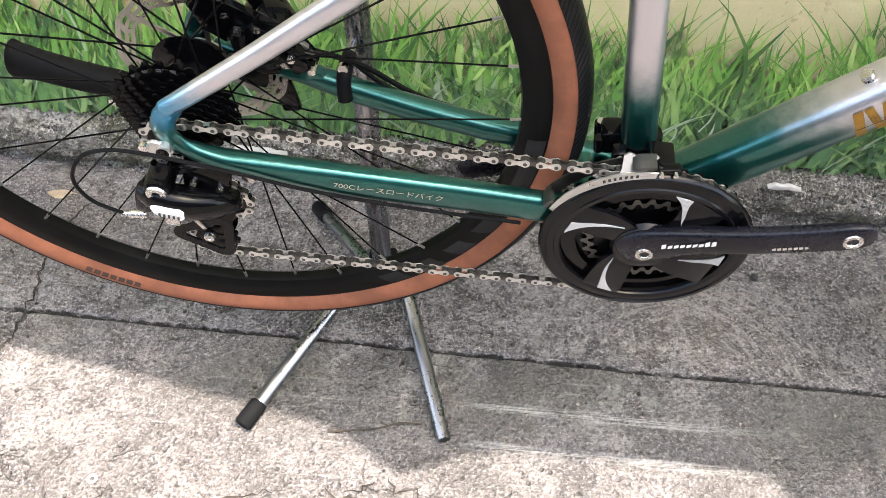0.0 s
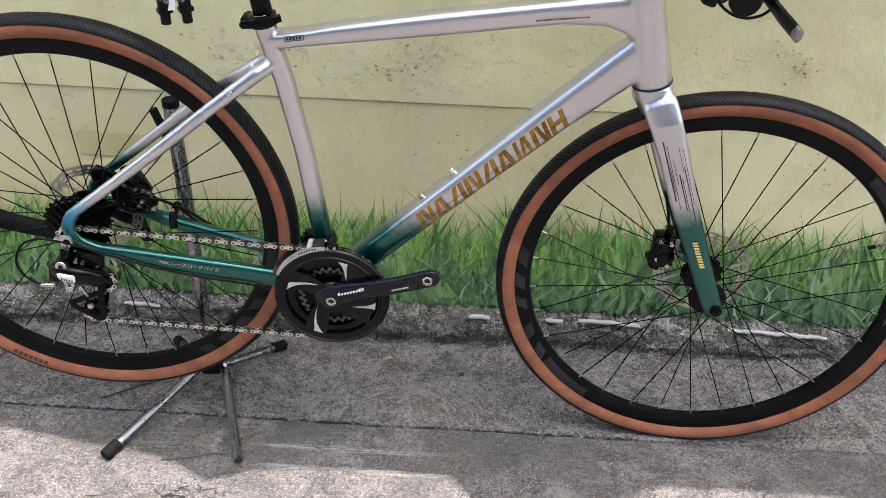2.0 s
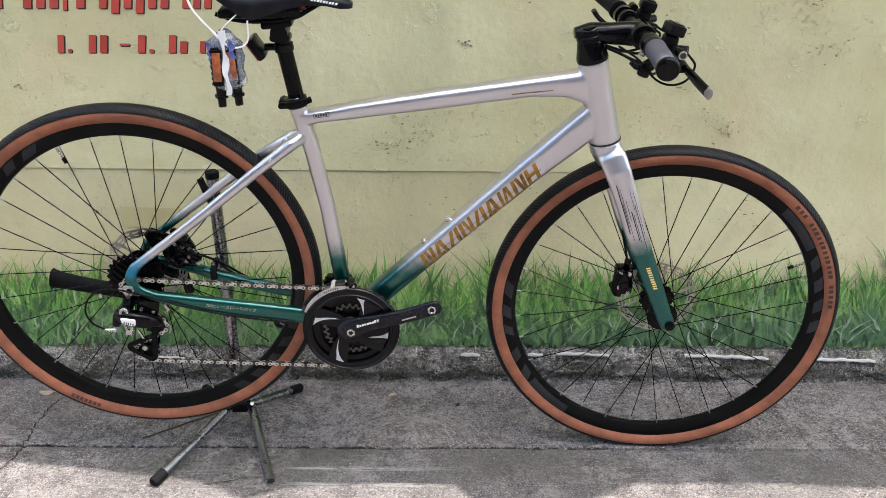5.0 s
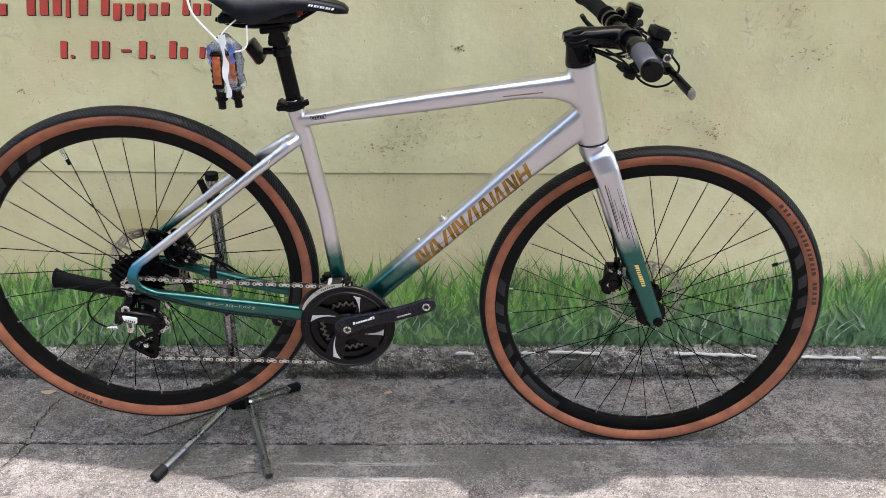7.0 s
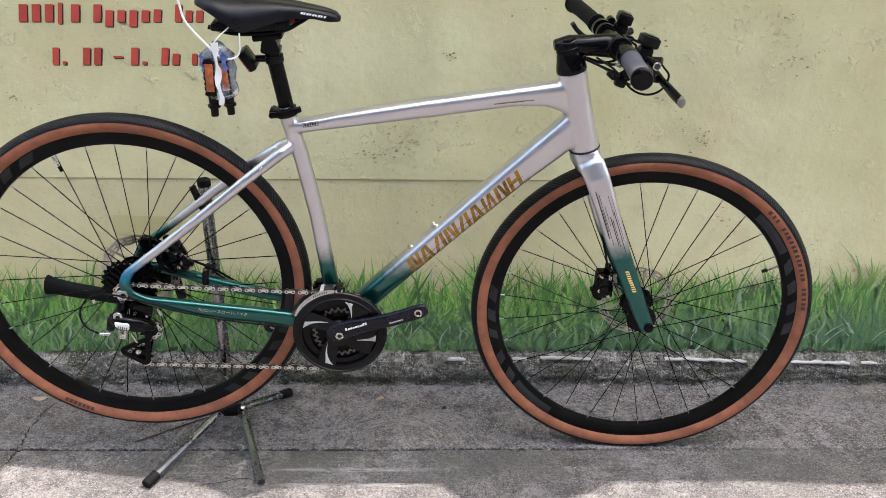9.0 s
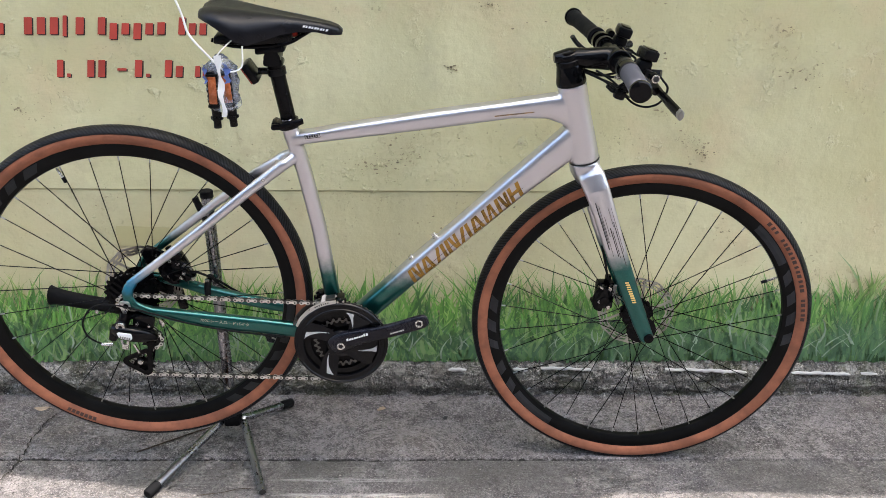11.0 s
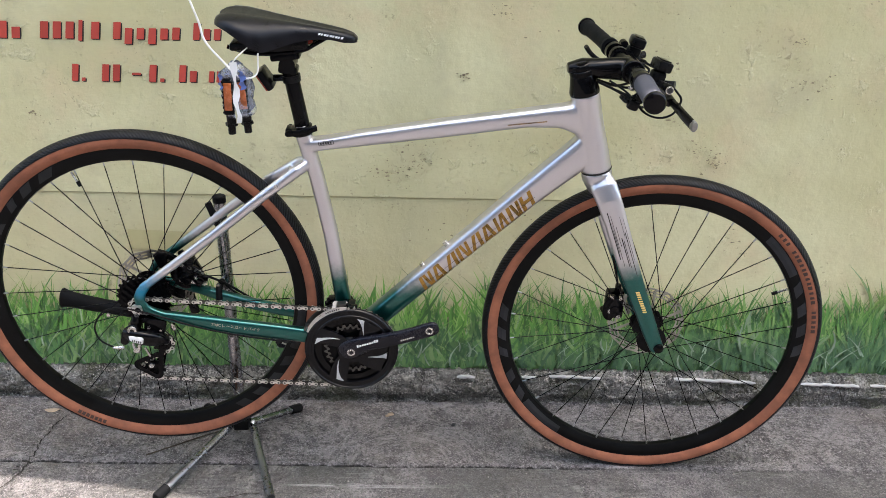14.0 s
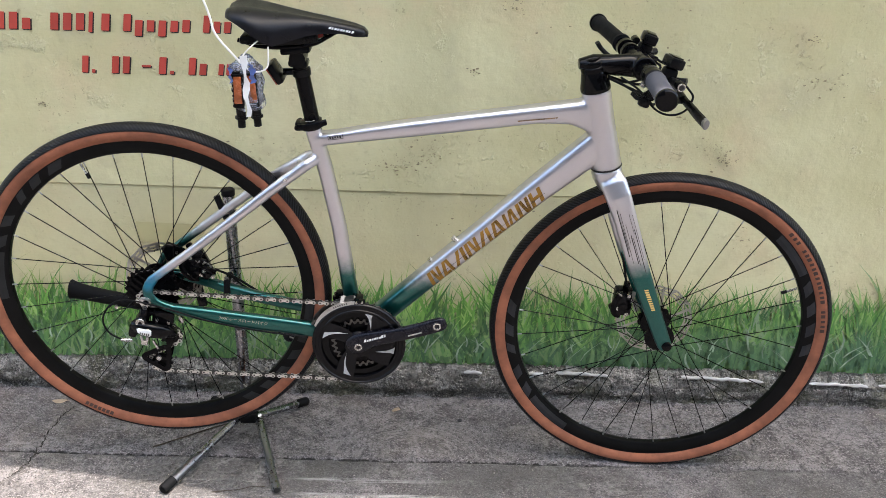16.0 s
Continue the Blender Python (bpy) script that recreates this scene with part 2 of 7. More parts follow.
lawn = n.mix(n.step(n.noise(9, 4), 0.5, 0.7, 0.0, 0.6), lawn, (0.09, 0.14, 0.085))
edge_z = n.op("ADD", zz, n.op("MULTIPLY", n.step(n.noise(16, 5), 0.2, 0.8, -1.0, 1.0), 0.05))
n.base(n.mix(n.step(edge_z, 0.225, 0.155), plain, lawn))
n.rough(n.step(mid, 0.3, 0.7, 0.5, 0.7))
n.bump(n.op("ADD", n.op("MULTIPLY", big, 1.5), n.op("ADD", n.op("MULTIPLY", mid, 0.7), n.op("ADD", n.op("MULTIPLY", fine, 0.22), n.op("ADD", n.op("MULTIPLY", rub, 0.25), n.op("MULTIPLY", spots, -0.12))))), 0.7, 0.012)

M_BLADE = mat("printed_grass", 0.6, spec=0.3)
n = Net(M_BLADE)
geo = n.add("NewGeometry")
ramp = n.add("ValToRGB")
stops = ((0.0, (0.034, 0.090, 0.028)), (0.18, (0.068, 0.18, 0.042)), (0.40, (0.135, 0.32, 0.062)), (0.58, (0.19, 0.40, 0.08)), (0.78, (0.29, 0.50, 0.12)), (0.91, (0.42, 0.58, 0.20)), (1.0, (0.34, 0.42, 0.30)))
while len(ramp.color_ramp.elements) < len(stops):
    ramp.color_ramp.elements.new(0.5)
for el, (p, col) in zip(ramp.color_ramp.elements, stops):
    el.position, el.color = p, (*col, 1)
n.wire(geo.outputs["Random Per Island"], ramp.inputs["Fac"])
# the print is soft: blades melt into broad light and dark clumps, dull and bluish low down, fresh at the tips
bz = n.axis(2)
clump = n.mix(n.step(n.noise(13, 4, 0.6, n.scaled((1.0, 1.0, 0.5))), 0.36, 0.62), (0.075, 0.17, 0.05), (0.20, 0.40, 0.085))
bc = n.mix(0.24, ramp.outputs["Color"], clump)
base_n = n.op("ADD", bz, n.step(n.noise(11, 4), 0.3, 0.7, -0.035, 0.035))
side = n.step(n.axis(0), 0.35, 1.15, 0.45, 0.72)
bc = n.mix(n.op("MULTIPLY", n.step(base_n, 0.235, 0.125), side), bc, (0.085, 0.150, 0.105))
bc = n.mix(n.op("MULTIPLY", n.step(n.axis(0), 0.55, 1.3), 0.28), bc, (0.075, 0.160, 0.070))
bc = n.mix(n.step(n.noise(21, 5, 0.65), 0.54, 0.61, 0.0, 0.60), bc, (0.036, 0.078, 0.044))
dry = n.op("MULTIPLY", n.step(n.noise(8.5, 4), 0.52, 0.64), n.step(bz, 0.22, 0.32))
bc = n.mix(n.op("MULTIPLY", dry, 0.45), bc, (0.36, 0.40, 0.13))
n.base(bc)

M_BLADE_PALE = worn("printed_pale_leaf", (0.27, 0.36, 0.25), 0.6, vary=0.45, scale=90, bump=0, spec=0.3)

# frame paint: silver that fades into teal towards the lower ends
M_FRAME = mat("fade_paint", 0.34, 0.9, spec=0.5, coat=0.7)
M_FRAME.node_tree.nodes["Principled BSDF"].inputs["Coat Roughness"].default_value = 0.06
n = Net(M_FRAME)
xx, zz = n.axis(0), n.axis(2)
lim = n.op("ADD", n.op("MULTIPLY", n.op("ABSOLUTE", n.op("SUBTRACT", xx, 0.42)), 0.12), 0.460)
seat = n.op("MULTIPLY", n.step(xx, 0.425, 0.405), n.step(xx, 0.33, 0.36))
lim = n.op("ADD", lim, n.op("MULTIPLY", seat, 0.035))
# teal reaches higher on the far stays: their shade put into the paint
far = n.op("MULTIPLY", n.step(n.axis(1), 0.012, 0.022), n.step(xx, 0.32, 0.25))
lim = n.op("ADD", lim, n.op("MULTIPLY", far, 0.032))
d = n.op("ADD", n.op("SUBTRACT", zz, lim), n.op("MULTIPLY", n.step(n.noise(60, 3), 0.3, 0.7, -1, 1), 0.004))
fine = n.noise(900, 2)
silver = n.mix(n.step(fine, 0.3, 0.7), (0.555, 0.542, 0.575), (0.58, 0.566, 0.60))
teal = n.mix(n.step(n.noise(300, 3), 0.3, 0.7), (0.008, 0.092, 0.082), (0.011, 0.106, 0.094))
# cyan on the near side only; the shaded far side is painted darker
cyan = n.op("MULTIPLY", n.op("MULTIPLY", n.step(xx, 0.10, 0.04), n.step(n.axis(1), 0.01, 0.0)), n.step(d, -0.058, -0.028))
teal = n.mix(cyan, teal, (0.002, 0.235, 0.44))
n.base(n.mix(n.step(d, -0.028, 0.03), teal, silver))
n.rough(n.step(n.noise(14, 4), 0.3, 0.7, 0.30, 0.35))

M_TAN = worn("tan_sidewall", (0.29, 0.108, 0.060), 0.75, vary=0.3, scale=90, bump=0.2, spec=0.3)
M_TREAD = mat("tyre_tread", 0.42, spec=0.17, color=(0.018, 0.018, 0.02))
n = Net(M_TREAD)
uv = n.add("UVMap").outputs["UV"]
su, sv = n.axis(0, uv), n.axis(1, uv)
va = n.op("ABSOLUTE", n.op("SUBTRACT", sv, 0.5))
wave = n.op("SINE", n.op("ADD", n.op("MULTIPLY", su, 300 * 6.2832), n.op("MULTIPLY", va, 46.0)))
ribs = n.op("MULTIPLY", n.step(wave, -0.35, 0.25), n.step(va, 0.03, 0.06))
n.bump(ribs, 1.0, 0.0016)
n.base(n.mix(ribs, (0.003, 0.003, 0.003), n.mix(n.step(n.noise(40, 4), 0.35, 0.7), (0.010, 0.010, 0.012), (0.022, 0.022, 0.025))))
M_RIM = worn("black_rim", (0.0042, 0.0042, 0.0042), 0.4, vary=0.4, scale=50, bump=0.05, spec=0.10)
M_DECAL = worn("grey_rim_decal", (0.029, 0.029, 0.031), 0.65, vary=0.3, scale=60, bump=0.05, spec=0.15)
M_DECAL_FAINT = worn("faint_rim_decal", (0.022, 0.022, 0.022), 0.65, vary=0.3, scale=60, bump=0.05, spec=0.15)
M_TWIG = worn("twig_bark", (0.055, 0.042, 0.03), 0.9, vary=0.4, scale=200, bump=0.2)
M_BLACK = worn("black_metal", (0.003, 0.003, 0.0035), 0.2, vary=0.4, scale=80, bump=0.05, spec=0.1)
M_GLOSS = worn("gloss_black", (0.0025, 0.0025, 0.003), 0.1, vary=0.3, scale=60, bump=0.02, spec=0.17, coat=0.0)
M_PLASTIC = worn("black_plastic", (0.004, 0.004, 0.0045), 0.3, vary=0.35, scale=80, bump=0.12, spec=0.14)
M_RUBBER = worn("black_rubber", (0.006, 0.006, 0.0065), 0.65, vary=0.3, scale=100, bump=0.2, spec=0.1)
# lightened copy of the black rubber, with the sky's sheen in its colour
M_GRIP_SHEEN = worn("grip_rubber_sheen", (0.075, 0.075, 0.092), 0.6, vary=0.25, scale=100, bump=0.1, spec=0.15)
M_ROTOR = worn("rotor_steel", (0.40, 0.385, 0.36), 0.34, 1.0, vary=0.3, scale=70, bump=0.05)
M_CRANK = worn("dark_crank", (0.004, 0.004, 0.005), 0.16, 0.0, vary=0.25, scale=60, bump=0.03, spec=0.2)
M_ARM = worn("crank_arm_paint", (0.009, 0.009, 0.014), 0.26, 0.2, vary=0.25, scale=60, bump=0.03, spec=0.3)
M_STEEL = worn("bright_steel", (0.62, 0.61, 0.59), 0.25, 1.0, vary=0.3, scale=70, bump=0.05)
M_SILVER = worn("silver_plate", (0.60, 0.59, 0.58), 0.3, 0.85, vary=0.2, scale=70, bump=0.04)
M_CHAIN = worn("chain_steel", (0.62, 0.60, 0.57), 0.34, 0.8, vary=0.35, scale=200, bump=0.05)
M_CHAIN_IN = worn("chain_inner_steel", (0.10, 0.097, 0.093), 0.4, 0.9, vary=0.35, scale=200, bump=0.05)
M_NIPPLE = worn("nipple_brass", (0.36, 0.355, 0.34), 0.35, 0.9, vary=0.2, scale=200, bump=0)
M_LIP = worn("cage_steel", (0.55, 0.545, 0.535), 0.36, 0.9, vary=0.15, scale=60, bump=0.0)
M_NECK = worn("neck_steel", (0.17, 0.168, 0.165), 0.45, 0.9, vary=0.15, scale=60, bump=0.0)
M_MECH = worn("mech_steel", (0.26, 0.257, 0.252), 0.38, 0.95, vary=0.12, scale=60, bump=0.0)
M_STAND = worn("stand_steel", (0.29, 0.29, 0.31), 0.27, 1.0, vary=0.08, scale=30, bump=0.02)
M_WHITE = worn("white_plastic", (0.78, 0.78, 0.77), 0.45, vary=0.08, scale=60, bump=0.03)
M_ACCENT = worn("accent_paint", (0.42, 0.42, 0.42), 0.3, vary=0.15, scale=60, bump=0.03)
M_MARK = worn("tyre_print", (0.055, 0.028, 0.02), 0.7, vary=0.3, scale=200, bump=0)
M_GOLD = worn("gold_decal", (0.30, 0.17, 0.035), 0.3, 0.7, vary=0.5, scale=120, bump=0.02)
M_GOLD_BRIGHT = worn("bright_gold_decal", (0.78, 0.63, 0.22), 0.4, 0.1, vary=0.2, scale=160, bump=0)
M_INK = worn("dark_print", (0.02, 0.02, 0.02), 0.6, vary=0.2, scale=60, bump=0)
M_RED = worn("red_print", (0.46, 0.055, 0.035), 0.6, vary=0.2, scale=50, bump=0)
M_REFLECT = worn("red_reflector", (0.35, 0.02, 0.01), 0.2, vary=0.2, scale=200, bump=0.1)
M_ORANGE = worn("orange_reflector", (0.36, 0.095, 0.03), 0.25, vary=0.3, scale=300, bump=0.1)
M_SADDLE = worn("saddle_cover", (0.0045, 0.0045, 0.0065), 0.34, vary=0.3, scale=120, bump=0.12, spec=0.24)
M_CORD = worn("white_cord", (0.75, 0.74, 0.70), 0.6, vary=0.15, scale=120, bump=0.1)
M_LINE = worn("white_mortar", (0.47, 0.46, 0.445), 0.8, vary=0.2, scale=60, bump=0.4)
M_DRY = worn("dry_leaf", (0.44, 0.34, 0.24), 0.8, vary=0.4, scale=120, bump=0.3)
M_CHIP = worn("pale_chip", (0.42, 0.31, 0.21), 0.75, vary=0.4, scale=160, bump=0.2)
M_YLEAF = worn("yellow_leaf", (0.55, 0.50, 0.12), 0.7, vary=0.3, scale=120, bump=0.3)
M_PLAIN = worn("unseen_wall_grey", (0.13, 0.125, 0.12), 0.85, vary=0.2, scale=3, bump=0.3)
M_SHADE_SHEET = worn("shade_sheet", (0.30, 0.31, 0.31), 0.6, 0.0, vary=0.2, scale=4, bump=0.1)
# the sheet added overhead is thin and pale and lets some daylight through
n = Net(M_SHADE_SHEET)
glow = n.add("BsdfTranslucent", Color=(0.93, 0.93, 0.91, 1))
both = n.add("MixShader", Fac=0.5)
n.wire(n.b.outputs[0], both.inputs[1])
n.wire(glow.outputs[0], both.inputs[2])
n.wire(both.outputs[0], n.t.nodes["Material Output"].inputs[0])
M_BAG = mat("clear_plastic", 0.25, color=(0.80, 0.84, 0.97))
M_BAG.node_tree.nodes["Principled BSDF"].inputs["Transmission Weight"].default_value = 0.82
M_BAG.node_tree.nodes["Principled BSDF"].inputs["IOR"].default_value = 1.25
M_BLUE_SHEEN = worn("blue_sheen", (0.10, 0.16, 0.42), 0.35, vary=0.3, scale=100, bump=0.05)

# ---- mesh helpers ----
def flush(bm, name, material, smooth=38):
    """Turns a bmesh into a mesh with one material or several."""
    me = bpy.data.meshes.new(name)
    bmesh.ops.recalc_face_normals(bm, faces=bm.faces)
    bm.to_mesh(me)
    bm.free()
    for m in material if isinstance(material, (list, tuple)) else (material,):
        me.materials.append(m)
    if smooth:
        me.polygons.foreach_set("use_smooth", [True] * len(me.polygons))
        me.set_sharp_from_angle(angle=radians(smooth))
    return me


def part(name, bm, material, parent, label="", smooth=38):
    ob = new(name, flush(bm, name, material, smooth))
    ob.parent = parent
    if label:
        ob["label"] = label
    return ob


def sweep(bm, pts, radii, seg=12, ref=(0, 1, 0), caps=True, mi=0, closed=False, square=1.0):
    """A tube through pts; a radius is a number, or (across ref's side, in the plane); square under 1 flattens its sides."""
    def pw(v):
        return math.copysign(abs(v) ** square, v)

    pts = [Vector(p) for p in pts]
    k = len(pts)
    if isinstance(radii, (int, float)) or (isinstance(radii, tuple) and len(radii) == 2 and k != 2):
        radii = [radii] * k
    rings = []
    for i, p in enumerate(pts):
        if closed:
            tan = pts[(i + 1) % k] - pts[i - 1]
        else:
            tan = pts[min(i + 1, k - 1)] - pts[max(i - 1, 0)]
        tan.normalize()
        side = Vector(ref) - tan * tan.dot(Vector(ref))
        if side.length < 0.05:
            side = tan.orthogonal()
        side.normalize()
        nor = tan.cross(side)
        ra, rb = radii[i] if isinstance(radii[i], (tuple, list)) else (radii[i], radii[i])
        rings.append([bm.verts.new(p + side * (ra * pw(math.cos(a))) + nor * (rb * pw(math.sin(a)))) for a in (2 * math.pi * j / seg for j in range(seg))])
    faces = []
    for i in range(k if closed else k - 1):
        a, b = rings[i], rings[(i + 1) % k]
        for j in range(seg):
            faces.append(bm.faces.new((a[j], a[(j + 1) % seg], b[(j + 1) % seg], b[j])))
    if caps and not closed:
        faces.append(bm.faces.new(rings[0][::-1]))
        faces.append(bm.faces.new(rings[-1]))
    for f in faces:
        f.material_index = mi
    return rings


def curve(pts, steps=8):
    """A smooth line through the points."""
    p = [Vector(q) for q in pts]
    p = [p[0] * 2 - p[1], *p, p[-1] * 2 - p[-2]]
    out = []
    for i in range(1, len(p) - 2):
        a, b, c, d = p[i - 1:i + 3]
        for j in range(steps):
            t = j / steps
            out.append(0.5 * (2 * b + (c - a) * t + (2 * a - 5 * b + 4 * c - d) * t * t + (3 * b - a - 3 * c + d) * t ** 3))
    out.append(p[-2])
    return out


def lathe(bm, prof, centre=(0, 0, 0), seg=48, closed=False, mi=0, start=0.0, turn=2 * math.pi):
    """Turns a profile of (radius, y) about an axis along y; writes a UV: round, along."""
    c = Vector(centre)
    uvl = bm.loops.layers.uv.verify()
    full = abs(turn - 2 * math.pi) < 1e-6
    count = seg if full else seg + 1
    rows = [[bm.verts.new(c + Vector((r * math.cos(a), y, r * math.sin(a)))) for r, y in prof] for a in (start + turn * i / seg for i in range(count))]
    m = len(prof)
    for i in range(seg):
        a, b = rows[i], rows[(i + 1) % count]
        for j in range(m if closed else m - 1):
            q = (j + 1) % m
            f = bm.faces.new((a[j], a[q], b[q], b[j]))
            f.material_index = mi
            for lp, (u, v) in zip(f.loops, ((i, j), (i, j + 1), (i + 1, j + 1), (i + 1, j))):
                lp[uvl].uv = (u / seg, v / (m if closed else m - 1))
    if closed and not full:
        bm.faces.new(rows[0])
        bm.faces.new(rows[-1][::-1])
    return rows


def box(bm, centre, size, rot=(0, 0, 0), bevel=0.0, mi=0):
    m = pose(*centre, *rot) @ Matrix.Diagonal((*size, 1))
    before = set(bm.faces)
    vs = bmesh.ops.create_cube(bm, size=1, matrix=m)["verts"]
    if bevel:
        bmesh.ops.bevel(bm, geom=list({e for v in vs for e in v.link_edges}), offset=bevel, segments=2, affect="EDGES", profile=0.5)
    for f in bm.faces:
        if f not in before:
            f.material_index = mi


def plate(bm, outline, y0, y1, mi=0, bevel=0.0):
    """A flat piece: an outline of (x, z) between two depths."""
    a = [bm.verts.new((x, y0, z)) for x, z in outline]
    b = [bm.verts.new((x, y1, z)) for x, z in outline]
    k = len(a)
    fs = [bm.faces.new(a), bm.faces.new(b[::-1])]
    fs += [bm.faces.new((a[i], b[i], b[(i + 1) % k], a[(i + 1) % k])) for i in range(k)]
    for f in fs:
        f.material_index = mi
    if bevel:
        bmesh.ops.bevel(bm, geom=list(fs[0].edges), offset=bevel, segments=2, affect="EDGES", profile=0.5)
    return fs


def rod(bm, a, b, r, seg=10, mi=0):
    sweep(bm, [a, b], [r, r], seg, ref=(0.31, 0.9, 0.17), mi=mi)


def arc(cx, cz, r, a0, a1, k):
    return [(cx + r * math.cos(radians(a0 + (a1 - a0) * i / k)), cz + r * math.sin(radians(a0 + (a1 - a0) * i / k))) for i in range(k + 1)]


def toothed(bm, cx, cz, r, teeth, y0, y1, mi=0, depth=0.0045):
    """A sprocket: a toothed rim, open in the middle of its faces where other parts sit."""
    ol = []
    for i in range(teeth):
        for f, rr in ((0.0, r - depth * 0.5), (0.3, r - depth * 0.5), (0.45, r + depth * 0.5), (0.7, r + depth * 0.5)):
            a = 2 * math.pi * (i + f) / teeth
            ol.append((cx + rr * math.cos(a), cz + rr * math.sin(a)))
    plate(bm, ol, y0, y1, mi)


def thing(name, label, category, group="", at=Matrix.Identity(4)):
    ob = new(name)
    ob.empty_display_size = 0.05
    ob.matrix_world = at
    return tagged(ob, label, category, group)

# ---- the setting ----
SLOPE = -0.0285          # wall, kerb and slab joint run slightly askew to the bicycle
CRACKS = (
    ((-0.40, -0.16), (-0.35, -0.09), (-0.328, -0.048), (-0.321, 0.02), (-0.328, 0.10), (-0.311, 0.18), (-0.28, 0.24)),
    ((-0.16, -0.42), (-0.10, -0.33), (-0.073, -0.303), (-0.064, -0.284), (-0.034, -0.259), (-0.013, -0.222), (0.039, -0.208), (0.06, -0.206)),
    ((0.10, -0.19), (0.118, -0.208), (0.16, -0.212), (0.194, -0.222), (0.209, -0.21), (0.235, -0.224)),
    ((0.27, -0.25), (0.33, -0.232), (0.36, -0.205), (0.37, -0.19)),
)


def near_crack(x, y):
    best = 1.0
    for line in CRACKS:
        for (ax, ay), (bx, by) in zip(line, line[1:]):
            dx, dy = bx - ax, by - ay
            t = min(1, max(0, ((x - ax) * dx + (y - ay) * dy) / (dx * dx + dy * dy)))
            best = min(best, math.hypot(x - ax - t * dx, y - ay - t * dy))
    return best


def joint_wobble(x):
    return 0.0006 * math.sin(x * 23) + 0.0005 * math.sin(x * 61 + 1)


def ground_height(x, y):
    v = y - SLOPE * x
    wob = joint_wobble(x)
    h = 0.0022 * noise.noise((x * 3, y * 3, 0.3)) + 0.0014 * noise.noise((x * 17, y * 17, 2.0)) + 0.0009 * noise.noise((x * 60, y * 60, 5.0))
    g = abs(v - wob)
    deep = 0.008 * min(1.0, max(0.0, 1.4 - g / 0.0019)) * (1.0 if x < 0.95 else 0.35)
    if v > wob:
        h += 0.0030
    if -0.5 < x < 0.45 and -0.45 < y < 0.26:
        c = near_crack(x + 0.008 * noise.noise((x * 40, y * 40, 7.0)), y + 0.008 * noise.noise((x * 40, y * 40, 9.0)))
        deep = max(deep, 0.008 * max(0.0, 1 - c / 0.0060))
        # a flaky, broken-up skin round the cracks
        if c < 0.06:
            h += 0.0022 * (1 - c / 0.06) * noise.cell((x * 42 + 3 * noise.noise((x * 20, y * 20, 1)), y * 42, 1.0))
    return h - deep


def build_ground():
    far = [2.6, 3.2, 4.5, 7, 12, 25, 60, 200, 900, 3000]
    xs = [-f for f in far[::-1]] + [-2.0, -1.6, -1.3, -1.1] + [-0.95 + 0.0085 * i for i in range(360)] + [2.2, 2.4] + far
    vs = [-f for f in far[::-1]] + [-2.0, -1.6, -1.3, -1.1, -0.95, -0.85, -0.75] + [-0.66 + 0.0085 * i for i in range(76)]
    vs += [-0.010, -0.0075, -0.005, -0.0035, -0.002, -0.001, 0.0, 0.001, 0.002, 0.0035, 0.005, 0.0075, 0.010, 0.016] + [0.024 + 0.0085 * i for i in range(35)] + [0.36, 0.5, 0.8, 1.5] + far
    xs, vs = sorted(xs), sorted(set(vs))
    verts, faces = [], []
    for v in vs:
        for x in xs:
            y = v + SLOPE * max(-3.0, min(4.0, x)) + joint_wobble(x) * max(0.0, 1 - abs(v) / 0.06)
            fine = -1.1 < x < 2.3 and -0.8 < v < 0.34
            verts.append((x, y, ground_height(x, y) if fine else 0.0))
    w = len(xs)
    for j in range(len(vs) - 1):
        for i in range(w - 1):
            a = j * w + i
            faces.append((a, a + 1, a + w + 1, a + w))
    me = bpy.data.meshes.new("ground")
    me.from_pydata(verts, [], faces)
    me.polygons.foreach_set("use_smooth", [True] * len(me.polygons))
    me.materials.append(M_GROUND)
    return tagged(new("ground", me), "grey weathered concrete pavement with cracks and a slab joint", "pavement", kind="structure")


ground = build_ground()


def crack_ribbon(line, width, rng):
    """A dark ribbon along a crack: its width wanders and its path is ragged."""
    pts = []
    for (ax, ay), (bx, by) in zip(line, line[1:]):
        k = max(2, int(math.hypot(bx - ax, by - ay) / 0.006))
        pts += [(ax + (bx - ax) * i / k, ay + (by - ay) * i / k) for i in range(k)]
    pts.append(line[-1])
    pts = [(x + rng.gauss(0, 0.0022), y + rng.gauss(0, 0.0022)) for x, y in pts]
    bm = bmesh.new()
    rows = []
    for i, (x, y) in enumerate(pts):
        ax, ay = pts[max(0, i - 1)]
        bx, by = pts[min(len(pts) - 1, i + 1)]
        ln = math.hypot(bx - ax, by - ay) or 1.0
        nx, ny = -(by - ay) / ln, (bx - ax) / ln
        w = width * rng.uniform(0.3, 1.0) * min(1.0, 4 * (i + 0.3) / len(pts), 4 * (len(pts) - i - 0.7) / len(pts))
        z = max(ground_height(x + s * nx * 0.004, y + s * ny * 0.004) for s in (-1, 0, 1)) + 0.0007
        rows.append((bm.verts.new((x + nx * w, y + ny * w, z)), bm.verts.new((x, y, z + 0.0002)), bm.verts.new((x - nx * w, y - ny * w, z))))
    for p, q in zip(rows, rows[1:]):
        bm.faces.new((p[0], p[1], q[1], q[0]))
        bm.faces.new((p[1], p[2], q[2], q[1]))
    part("crack", bm, M_CRACK, ground, smooth=0)


